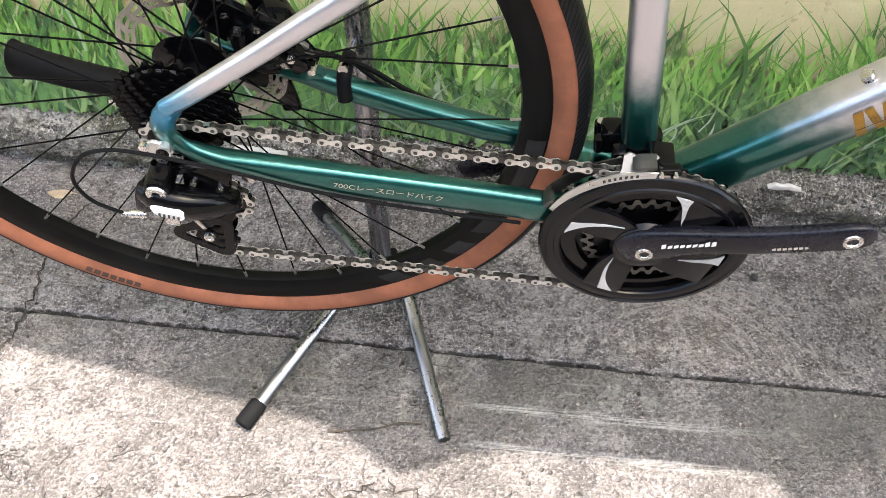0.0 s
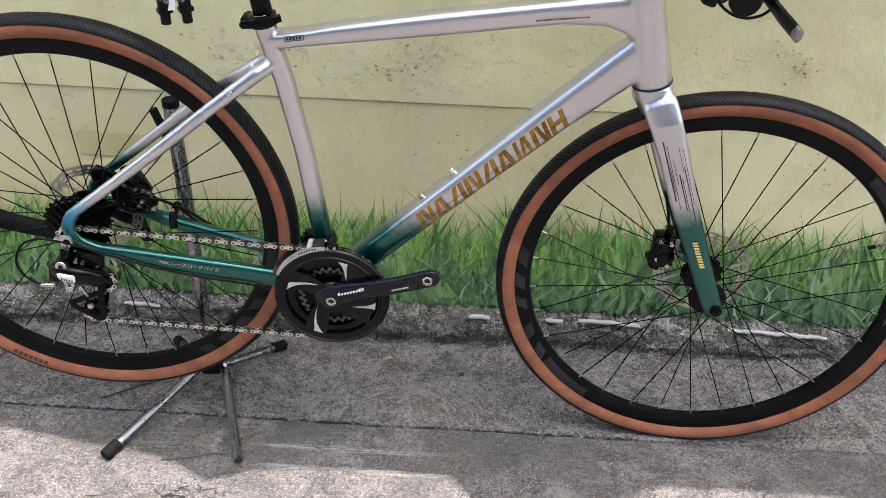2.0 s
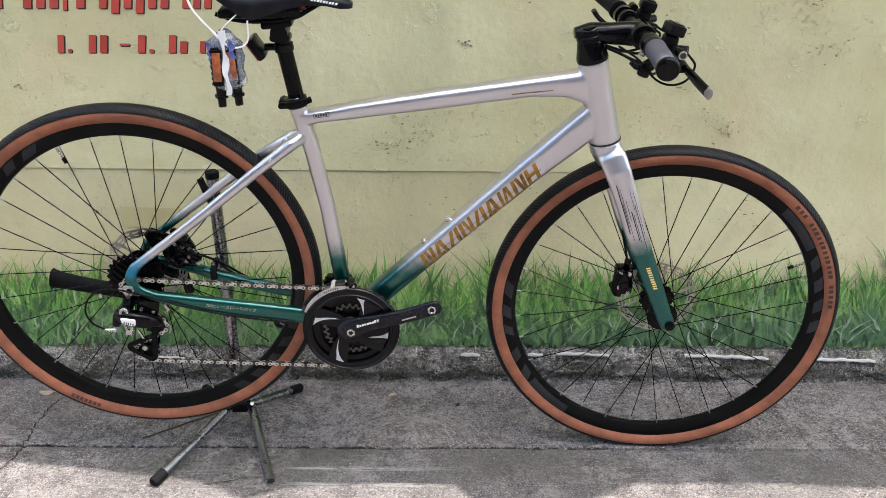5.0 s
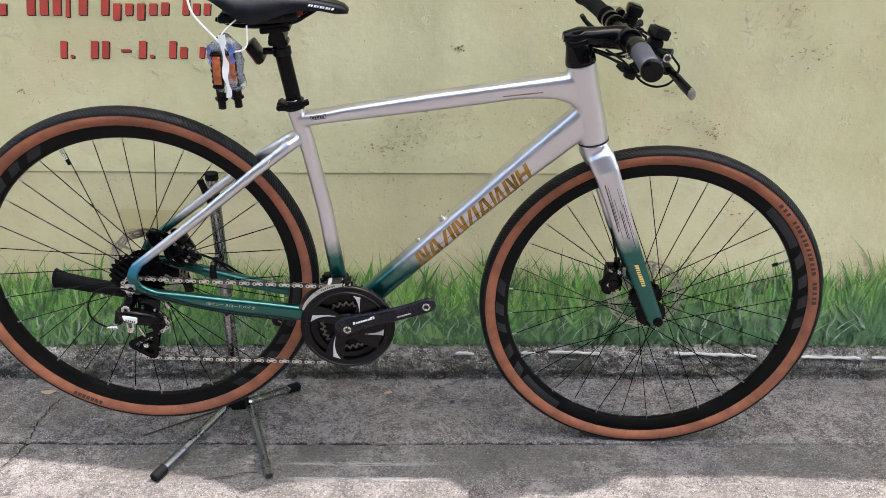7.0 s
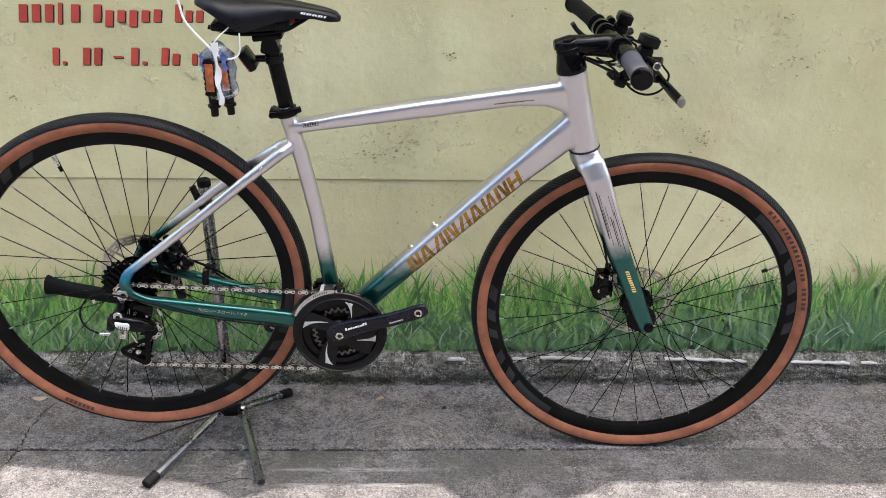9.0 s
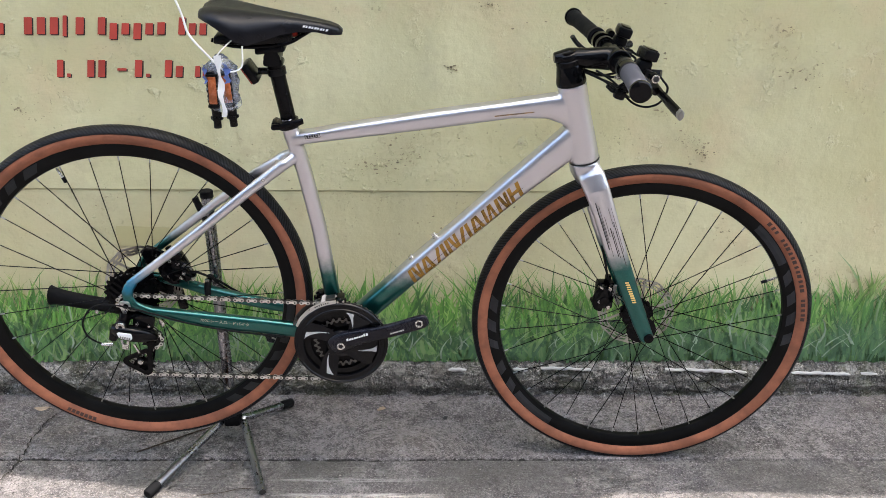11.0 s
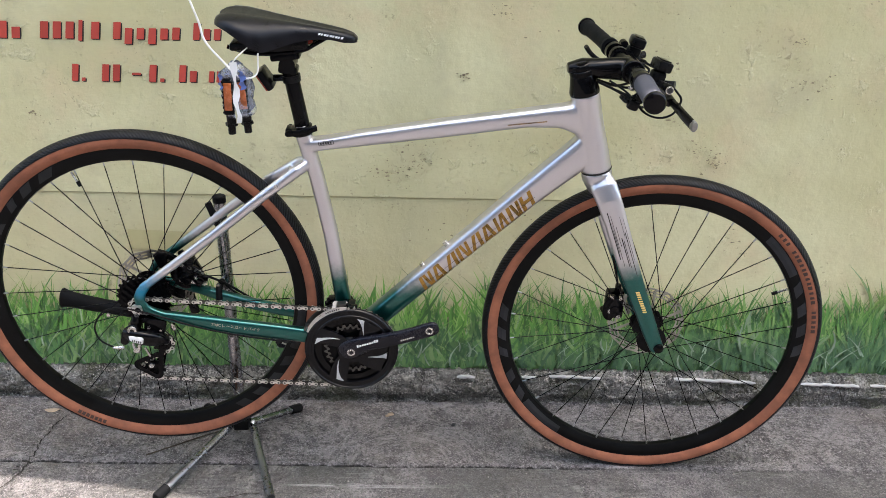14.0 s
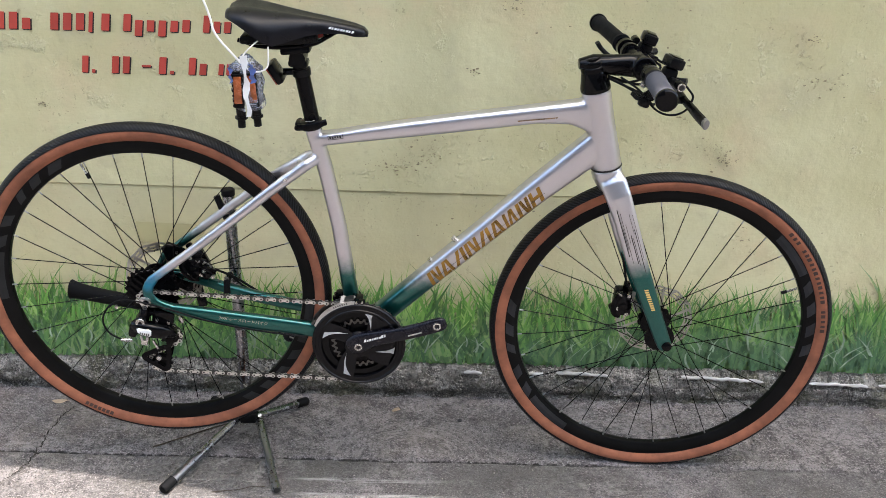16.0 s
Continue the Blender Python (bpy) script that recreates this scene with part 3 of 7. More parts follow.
M_CRACK = worn("crack_dark", (0.045, 0.040, 0.035), 0.95, vary=0.5, scale=120, bump=0.3, spec=0.1)
rng_c = random.Random(77)
for line in CRACKS:
    crack_ribbon(line, 0.0023, rng_c)
for _ in range(26):
    x, y = rng_c.uniform(-0.42, 0.55), rng_c.uniform(-0.52, -0.19)
    turn = rng_c.uniform(-0.7, 0.9)
    line = [(x, y)]
    for _k in range(rng_c.randint(2, 4)):
        turn += rng_c.gauss(0, 0.6)
        x, y = x + 0.022 * math.cos(turn), y + 0.022 * math.sin(turn)
        line.append((x, y))
    crack_ribbon(line, 0.0017, rng_c)
WALL_AT = pose(0, 0.311, 0, 0, 0, math.degrees(math.atan(SLOPE)))


def bulge(z):
    """How far the printed sheet stands off the wall, low down."""
    return -0.021 * max(0.0, 1 - (z - 0.085) / 0.36) ** 1.6


def build_wall():
    zs = [0.0, 0.084, 0.09, 0.10, 0.115, 0.135, 0.16, 0.19, 0.23, 0.28, 0.34, 0.42, 0.50, 0.524, 0.5265, 0.53, 0.534, 0.56, 0.65, 0.8, 0.95, 1.1, 1.4, 2.0, 3.15]
    xs = [-9, -5, -3, -2, -1.5] + [-1.2 + 0.05 * i for i in range(75)] + [2.7, 3.2, 4.5, 7, 11]
    verts, faces = [], []
    for z in zs:
        for x in xs:
            y = bulge(max(z, 0.085)) + 0.0035 * noise.noise((x * 1.3, z * 2.2, 4.0)) + 0.0012 * noise.noise((x * 6, z * 6, 1.0))
            if z > 0.5275:
                y -= 0.0040 * max(0.0, min(1.0, (1.12 - x) / 0.15))
            dip = 0.0035 * noise.noise((x * 1.1, 0.0, 8.0)) - 0.004 * math.sin(max(-0.6, min(1.9, x)) * 1.6)
            verts.append((x, y, z + (dip if 0.5 < z < 0.56 else 0.0)))
    w = len(xs)
    for j in range(len(zs) - 1):
        for i in range(w - 1):
            a = j * w + i
            faces.append((a, a + 1, a + w + 1, a + w))
    k = len(verts)
    verts += [(-9, 0.2, 0), (11, 0.2, 0), (11, 0.2, 3.15), (-9, 0.2, 3.15)]
    top = (len(zs) - 1) * w
    faces += [(k + 1, k, k + 3, k + 2), (top, top + w - 1, k + 2, k + 3)]
    me = bpy.data.meshes.new("wall_north")
    me.from_pydata(verts, [], faces)
    me.polygons.foreach_set("use_smooth", [True] * len(me.polygons))
    me.set_sharp_from_angle(angle=radians(40))
    me.materials.append(M_WALL)
    ob = tagged(new("wall_north", me), "pale yellow-green stained wall with a printed lawn along its foot", "wall", kind="structure")
    ob.matrix_world = WALL_AT
    return ob


wall = build_wall()


def build_lawn():
    """The lawn printed on the wall: flat blades, each lying on the sheet."""
    rng = random.Random(11)
    verts, faces = [], []

    def blade(x, z, height, width, lean, bend, off):
        base = len(verts)
        steps = 4
        for i in range(steps + 1):
            t = i / steps
            cx = x + lean * height * t + bend * height * t * t
            cz = z + height * t
            wd = width * (1 - t) ** 0.7 * (0.65 + 0.7 * t * (1 - t) * 2)
            y = bulge(cz) - off
            if i < steps:
                verts.extend(((cx - wd / 2, y, cz), (cx + wd / 2, y, cz)))
            else:
                verts.append((cx, y, cz))
        for i in range(steps - 1):
            a = base + 2 * i
            faces.append((a, a + 1, a + 3, a + 2))
        a = base + 2 * (steps - 1)
        faces.append((a, a + 1, a + 2))

    count = 6400
    for i in range(count):
        x = rng.uniform(-1.25, 2.6)
        tuft = 0.5 + 0.55 * noise.noise((x * 7.5, 0.0, 3.0)) + 0.3 * noise.noise((x * 23, 0.0, 6.0))
        z = 0.088 + 0.135 * rng.random() ** 1.3
        height = rng.uniform(0.03, 0.075) + 0.13 * max(0.0, tuft) ** 1.7 * rng.random()
        height = min(height * 1.12 + 0.006, 0.392 - z)
        blade(x, z, height, 0.003 + 0.011 * rng.random() ** 1.8, rng.gauss(0.04, 0.26), rng.gauss(0, 0.34), 0.0045 + 0.0075 * i / count)
    # broad pale leaves low down
    for i in range(420):
        x, z = rng.uniform(-1.2, 2.5), rng.uniform(0.09, 0.17)
        blade(x, z, rng.uniform(0.03, 0.07), rng.uniform(0.008, 0.016), rng.choice((-1, 1)) * rng.uniform(0.3, 1.1), rng.gauss(0, 0.6), 0.0125 + 0.001 * i / 420)
    pale_from = len(faces)
    for i in range(150):
        x, z = rng.uniform(-1.2, 2.5), rng.uniform(0.09, 0.15)
        blade(x, z, rng.uniform(0.03, 0.075), rng.uniform(0.003, 0.0075), rng.choice((-1, 1)) * rng.uniform(0.2, 0.9), rng.choice((-1, 1)) * rng.uniform(0.3, 1.0), 0.0138 + 0.0006 * i / 150)
    pale_to = len(faces)
    # single tall stalks above the rest
    for i in range(170):
        x = rng.uniform(-1.2, 2.5)
        blade(x, 0.2, rng.uniform(0.08, 0.165), rng.uniform(0.002, 0.008), rng.gauss(0, 0.3), rng.gauss(0, 0.35), 0.0138 + 0.0005 * i / 170)
    me = bpy.data.meshes.new("printed_grass")
    me.from_pydata(verts, [], faces)
    me.materials.append(M_BLADE)
    me.materials.append(M_BLADE_PALE)
    me.polygons.foreach_set("material_index", [1 if pale_from <= i < pale_to else 0 for i in range(len(faces))])
    ob = tagged(new("printed_grass", me), "green grass blades printed along the foot of the wall", "mural", kind="stuff")
    ob.matrix_world = WALL_AT
    return ob


lawn = build_lawn()


def build_kerb():
    key = [(-0.050, -0.012), (-0.047, 0.0), (-0.044, 0.007), (-0.044, 0.014), (-0.049, 0.022), (-0.052, 0.032), (-0.052, 0.047), (-0.051, 0.058), (-0.047, 0.068), (-0.040, 0.076), (-0.032, 0.082), (-0.022, 0.087), (-0.012, 0.089), (0.06, 0.09)]
    prof = [(p.x, p.z) for p in curve([(y, 0, z) for y, z in key[:-1]], 3)] + key[-1:]
    xs = [-9, -5, -3, -2, -1.5] + [-1.2 + 0.0062 * i for i in range(603)] + [2.7, 3.2, 4.5, 7, 11]
    verts, faces = [], []
    last = len(prof) - 1
    for x in xs:
        for j, (y, z) in enumerate(prof):
            n2 = noise.noise((x * 26, z * 36, 2.0))
            a = 0.008 * noise.noise((x * 7, z * 12, 1.0)) + 0.008 * n2 + 0.006 * noise.noise((x * 62, z * 70, 3.0)) + 0.0045 * noise.noise((x * 140, z * 140, 8.0))
            b = 0.004 * noise.noise((x * 9, z * 20, 5.0)) + 0.003 * noise.noise((x * 40, z * 40, 6.0))
            # crumbled hollows
            a -= 0.010 * max(0.0, noise.noise((x * 15, z * 22, 12.0)) - 0.25) * 2
            fade = min(1.0, (last - j) / 4)
            verts.append((x, y - a * fade, z + (b if 2 < j < last - 3 else 0)))
    m = len(prof)
    for i in range(len(xs) - 1):
        for j in range(m - 1):
            a = i * m + j
            faces.append((a, a + m, a + m + 1, a + 1))
    me = bpy.data.meshes.new("kerb")
    me.from_pydata(verts, [], faces)
    me.polygons.foreach_set("use_smooth", [True] * len(me.polygons))
    me.materials.append(M_KERB)
    ob = tagged(new("kerb", me), "rough grey mossy concrete footing along the wall", "kerb", kind="structure")
    ob.matrix_world = WALL_AT
    # broken white mortar line on its upper edge
    rng = random.Random(4)
    for x0, x1, zc in ((-0.093, -0.018, 0.066), (0.640, 0.684, 0.079), (0.80, 0.835, 0.080), (0.867, 0.994, 0.081), (1.174, 1.376, 0.077), (1.487, 1.632, 0.069), (1.66, 1.70, 0.068), (1.76, 1.95, 0.067)):
        bm = bmesh.new()
        k = max(4, int((x1 - x0) / 0.008))
        pts = [(x0 + (x1 - x0) * i / k, -0.0505 - 0.002 * rng.random(), zc - 0.006 * (i / k - 0.5) * (x1 - x0) / 0.15 + rng.gauss(0, 0.0009)) for i in range(k + 1)]
        sweep(bm, pts, [(0.004 + 0.001 * rng.random(), (0.0043 if 0 < i < k else 0.0018) + rng.gauss(0, 0.0007)) for i in range(k + 1)], 8)
        part("mortar_streak", bm, M_LINE, ob, "white mortar streak")
    return ob


kerb = build_kerb()


def build_notice():
    """Red painted lines of writing with a dark drop shade, as plain slanted bars."""
    rng = random.Random(8)
    root = thing("wall_notice", "two lines of red painted writing with dark shading", "sign", at=WALL_AT)
    rows = ((0.8825, 0.036, ((-0.402, -0.316, "dLu"), (-0.283, -0.144, "LLLtL"), (-0.124, 0.030, "Lpupul"), (0.050, 0.118, "Luu"), (0.150, 0.290, "Luup"))),
            (0.7905, 0.037, ((-0.226, -0.182, "Li"), (-0.160, -0.112, "LL"), (-0.094, -0.072, "-"), (-0.056, -0.006, "Li"), (0.010, 0.058, "Lu"), (0.077, 0.128, "uup"))))
    for z0, h, words in rows:
        for x0, x1, shape in words:
            step = (x1 - x0) / len(shape)
            for i, s in enumerate(shape):
                lo, hi = {"L": (0, 1), "d": (0, 1), "u": (0, 0.66), "l": (0, 0.72), "p": (-0.28, 0.66), "t": (-0.12, 1.1), "i": (0, 0.2), "-": (0.38, 0.52)}[s]
                wd = step * {"i": 0.35, "t": 0.3, "-": 0.9}.get(s, 0.62)
                xa = x0 + step * i + step * 0.1
                for material, name, dx, dz, y in ((M_INK, "letter_shade", 0.0022, -0.0022, -0.0052), (M_RED, "letter_bar", 0, 0, -0.0066)):
                    bm = bmesh.new()
                    q = [(xa + dx + lo * h * 0.16, z0 + dz + lo * h), (xa + dx + wd + lo * h * 0.16, z0 + dz + lo * h), (xa + dx + wd + hi * h * 0.16, z0 + dz + hi * h), (xa + dx + hi * h * 0.16, z0 + dz + hi * h)]
                    plate(bm, q, y, y + 0.0008)
                    part(name, bm, material, root, smooth=0)
    return root


build_notice()


def wall_marks():
    """Old tape on the sheet and dark clumps of mould."""
    bm = bmesh.new()
    box(bm, (-0.068, bulge(0.41) - 0.0035, 0.412), (0.155, 0.0008, 0.05), (0, 2.0, 0))
    ob = tagged(new("wall_tape", flush(bm, "wall_tape", M_TAPE, 0)), "faded strip of adhesive tape on the wall", "tape")
    ob.matrix_world = WALL_AT
    rng = random.Random(21)
    for cx, cz, r, k in ((0.553, 0.634, 0.05, 26), (0.46, 0.588, 0.03, 22), (0.52, 0.596, 0.035, 16), (0.642, 0.811, 0.012, 16), (1.22, 0.618, 0.026, 26), (1.187, 0.648, 0.026, 18), (0.725, 0.946, 0.028, 18), (-0.32, 0.715, 0.014, 12), (1.122, 0.708, 0.02, 12), (0.60, 0.43, 0.05, 12), (1.30, 0.44, 0.06, 16), (0.84, 0.47, 0.05, 10), (1.373, 0.893, 0.012, 8), (1.42, 0.80, 0.05, 10), (1.0, 0.86, 0.15, 12), (0.2, 0.62, 0.12, 10), (-0.2, 0.5, 0.12, 9)):
        bm = bmesh.new()
        for _ in range(2 * k):
            x, z, s = cx + rng.gauss(0, r * 0.65), cz + rng.gauss(0, r * 0.4), 0.0004 + 0.0019 * rng.random() ** 3.5
            ol = [(x + s * rng.uniform(0.4, 1.9) * math.cos(a) * 1.3, z + s * rng.uniform(0.5, 1.3) * math.sin(a)) for a in (j * math.pi / 3.5 for j in range(7))]
            plate(bm, ol, bulge(z) - 0.0062, bulge(z) - 0.005)
        ob = tagged(new("mould_stain", flush(bm, "mould_stain", M_MOULD, 0)), "cluster of dark mould specks on the wall", "stain", "mould on the wall", "stuff")
        ob.matrix_world = WALL_AT


M_TAPE = worn("old_tape", (0.43, 0.385, 0.20), 0.5, vary=0.15, scale=20, bump=0.05)
M_MOULD = worn("mould", (0.27, 0.225, 0.135), 0.9, vary=0.4, scale=60, bump=0.2)
wall_marks()


def build_shade_sheet():
    """Unseen sheet added overhead; its edge is shaped to cast the pavement's shade line."""
    line = [(-9.8, 0.28), (-2.5, 0.09), (-0.9, 0.02), (-0.6, -0.005), (-0.354, -0.042), (-0.185, -0.066), (-0.05, -0.093), (0.06, -0.113), (0.11, -0.126), (0.15, -0.153), (0.185, -0.174), (0.22, -0.166), (0.26, -0.142), (0.30, -0.138), (0.45, -0.137), (0.56, -0.136), (0.610, -0.140), (0.628, -0.165),
            (0.66, -0.198), (0.72, -0.204), (0.78, -0.190), (0.83, -0.203), (0.88, -0.192), (0.93, -0.174), (0.955, -0.145), (1.09, -0.147), (1.29, -0.151), (1.44, -0.165), (1.9, -0.185), (4, -0.26), (10.2, -0.4)]
    edge = [(x + 3.0 * SUN_TO.x / SUN_TO.z, y + 3.0 * SUN_TO.y / SUN_TO.z) for x, y in line]
    bm = bmesh.new()
    lo = [bm.verts.new((x, y, 3.0)) for x, y in edge] + [bm.verts.new((11, 0.6, 3.0)), bm.verts.new((-9, 0.6, 3.0))]
    bm.faces.new(lo)
    return tagged(new("awning", flush(bm, "awning", M_SHADE_SHEET, 0)), "unseen translucent sheet added overhead to cast the shade line", "awning", kind="structure")


build_shade_sheet()
# unseen wall added opposite: hides low sky and darkens what the bicycle reflects
bm = bmesh.new()
box(bm, (1, -5.6, 2.4), (24, 0.2, 4.8))
tagged(new("unseen_wall_south", flush(bm, "unseen_wall_south", M_PLAIN, 0)), "unseen plain wall added opposite to darken the reflections", "wall", kind="structure")

M_LETTER = worn("pale_print", (0.42, 0.46, 0.36), 0.5, vary=0.2, scale=200, bump=0)

# ---- the bicycle, in its own upright frame: x forward, y to its far side, z up from the ground line ----
LEAN_AT = pose(0, 0, 0, 5.985, 0, 0)
bike = thing("bicycle", "silver and teal flat-bar bicycle with tan-wall tyres on a stand", "bicycle", at=LEAN_AT)
REAR, FRONT, CRANK = Vector((0, 0, 0.4353)), Vector((1.0239, 0, 0.347)), Vector((0.4105, 0, 0.3397))
STEER_AXIS = Vector((-0.2226, 0, 0.975)).normalized()
STEER = Matrix.Translation((0.86, 0, 0.78)) @ Matrix.Rotation(radians(2.6), 4, STEER_AXIS) @ Matrix.Translation((-0.86, 0, -0.78))


def fused(bm, name, material, voxel=0.0017, rounds=12):
    """Joins overlapping tubes into one skin with soft fillets, as welded and filed."""
    me = bpy.data.meshes.new("raw")
    bmesh.ops.recalc_face_normals(bm, faces=bm.faces)
    bm.to_mesh(me)
    bm.free()
    ob = bpy.data.objects.new("raw", me)
    scene.collection.objects.link(ob)
    r = ob.modifiers.new("fuse", "REMESH")
    r.mode, r.voxel_size = "VOXEL", voxel
    s = ob.modifiers.new("soften", "SMOOTH")
    s.factor, s.iterations = 0.5, rounds
    dg = bpy.context.evaluated_depsgraph_get()
    out = bpy.data.meshes.new_from_object(ob.evaluated_get(dg))
    bpy.data.objects.remove(ob)
    bpy.data.meshes.remove(me)
    out.name = name
    out.materials.clear()
    out.materials.append(material)
    out.polygons.foreach_set("use_smooth", [True] * len(out.polygons))
    return out


DT = [(0.41, 0, 0.340), (0.45, 0, 0.379), (0.55, 0, 0.4745), (0.65, 0, 0.5685), (0.75, 0, 0.6620), (0.866, 0, 0.764)]


def build_frame():
    bm = bmesh.new()
    sweep(bm, [(0.8425, 0, 0.859), (0.856, 0, 0.80), (0.868, 0, 0.75), (0.8765, 0, 0.7125)], [0.0265, 0.0262, 0.0275, 0.0285], 24)
    sweep(bm, [(0.335, 0, 0.757), (0.38, 0, 0.763), (0.433, 0, 0.771), (0.587, 0, 0.792), (0.74, 0, 0.8125), (0.80, 0, 0.8165), (0.832, 0, 0.8145), (0.856, 0, 0.808)],
          [(0.0165, 0.013), (0.0165, 0.012), (0.0165, 0.014), (0.0175, 0.0163), (0.018, 0.0166), (0.019, 0.0215), (0.020, 0.0300), (0.02, 0.042)], 36, square=0.62)
    sweep(bm, DT, [(0.0215, 0.0225), (0.0215, 0.0222), (0.0215, 0.0218), (0.0215, 0.0225), (0.0215, 0.0250), (0.0215, 0.0305)], 36, square=0.66)
    sweep(bm, [(0.3305, 0, 0.796), (0.335, 0, 0.778), (0.3545, 0, 0.697), (0.375, 0, 0.58), (0.390, 0, 0.4535), (0.404, 0, 0.345)],
          [(0.0155, 0.0148), (0.0155, 0.0148), (0.0155, 0.0142), (0.0155, 0.0142), (0.0165, 0.0152), (0.018, 0.0165)], 24, square=0.8)
    rod(bm, CRANK + Vector((0, -0.036, 0)), CRANK + Vector((0, 0.036, 0)), 0.0225, 24)
    def out(pts):
        # the far dropout sits further out than the near one, since the wheel is off the frame's middle plane
        return [(x - 0.0064 * k, y + 0.016 * k, z - 0.0118 * k) for x, y, z in pts for k in [0.0 if y < 0 else max(0.0, min(1.0, (0.26 - x) / 0.22))]]

    for s in (-1, 1):
        sweep(bm, out([(0.344, s * 0.006, 0.726), (0.322, s * 0.022, 0.715), (0.257, s * 0.040, 0.6705), (0.167, s * 0.053, 0.6015), (0.10, s * 0.0555, 0.550), (0.03, s * 0.0555, 0.4962), (0.0145, s * 0.0545, 0.4845)]),
              [(0.009, 0.0110), (0.0092, 0.0110), (0.009, 0.0102), (0.009, 0.0096), (0.0085, 0.0088), (0.008, 0.0086), (0.0065, 0.0084)], 14)
        sweep(bm, out([(0.022, s * 0.0545, 0.4885), (0.012, s * 0.0535, 0.476), (0.0065, s * 0.0525, 0.462), (0.0065, s * 0.052, 0.450), (0.015, s * 0.052, 0.438), (0.030, s * 0.052, 0.4285)]),
              [(0.0065, 0.0100), (0.0055, 0.0105), (0.005, 0.0115), (0.005, 0.0115), (0.006, 0.0100), (0.007, 0.0092)], 14)
        up = 0.0 if s < 0 else 0.0150
        sweep(bm, out([(0.020, s * 0.052, 0.4345 + up * 0.8), (0.034, s * 0.0518, 0.4275 + up), (0.048, s * 0.0512, 0.4215 + up * 1.1), (0.10, s * 0.0485, 0.4085 + up), (0.15, s * 0.0460, 0.397 + up * 0.6), (0.20, s * 0.0435, 0.388 + up * 0.25), (0.26, s * 0.0405, 0.3778), (0.318, s * 0.0385, 0.3672), (0.402, s * 0.028, 0.346)]),
              [(ra, rb * (1.0 if s < 0 or rb < 0.012 else 0.72)) for ra, rb in ((0.0065, 0.0085), (0.008, 0.0092), (0.0090, 0.0098), (0.0100, 0.0140), (0.0105, 0.0168), (0.0105, 0.017), (0.0105, 0.0168), (0.0105, 0.0168), (0.012, 0.018))], 18, square=0.75)
    rod(bm, (0.306, -0.032, 0.703), (0.306, 0.032, 0.703), 0.006, 10)
    rod(bm, (0.355, -0.04, 0.360), (0.355, 0.04, 0.360), 0.009, 10)
    ob = new("frame", fused(bm, "frame", M_FRAME))
    ob.parent = bike
    ob["label"] = "silver paint fading to teal at the lower ends"
    for x, z in ((0.6005, 0.5515), (0.5555, 0.5035)):
        bm = bmesh.new()
        n = Vector((-0.676, 0, 0.737))
        p = Vector((x, 0, z))
        rod(bm, p - n * 0.008, p + n * 0.0045, 0.0062, 14)
        rod(bm, p + n * 0.0045, p + n * 0.0060, 0.0036, 12)
        rod(bm, p + n * 0.0060, p + n * 0.0095, 0.0052, 14)
        part("bottle_bolt", bm, M_STEEL, ob, "bright steel bolt")
    for s in (-1, 1):
        bm = bmesh.new()
        rod(bm, (0.285, s * 0.0415, 0.693), (0.285, s * 0.0455, 0.6935), 0.0035, 10)
        part("rack_bolt", bm, M_STEEL, ob, "small steel bolt")
    return ob


frame_ob = build_frame()


def on_tube(name, quads, p0, p1, ra, rb, y_mid, material, parent, label="", lift=0.0009):
    """Thin decals on the near side of a straight tube: quads of (along, across)."""
    bm = bmesh.new()
    p0, p1 = Vector(p0), Vector(p1)
    d = (p1 - p0).normalized()
    nor = Vector((-d.z, 0, d.x))
    for q in quads:
        (s0, h0), (s1, h1), (s2, h2), (s3, h3) = q
        k = 4
        rows = []
        for i in range(k + 1):
            t = i / k
            row = []
            for s, h in ((s0 + (s3 - s0) * t, h0 + (h3 - h0) * t), (s1 + (s2 - s1) * t, h1 + (h2 - h1) * t)):
                y = y_mid - ra * max(0.05, 1 - abs(h / rb) ** 3.2) ** 0.31 - lift
                c = p0 + d * s + nor * h
                row.append(bm.verts.new((c.x, c.y + y, c.z)))
            rows.append(row)
        for a, b in zip(rows, rows[1:]):
            bm.faces.new((a[0], a[1], b[1], b[0]))
    return part(name, bm, material, parent, label)


def stroke(s, h0, h1, w, slant=0.35):
    return ((s + h0 * slant, h0), (s + w + h0 * slant, h0), (s + w + h1 * slant, h1), (s + h1 * slant, h1))


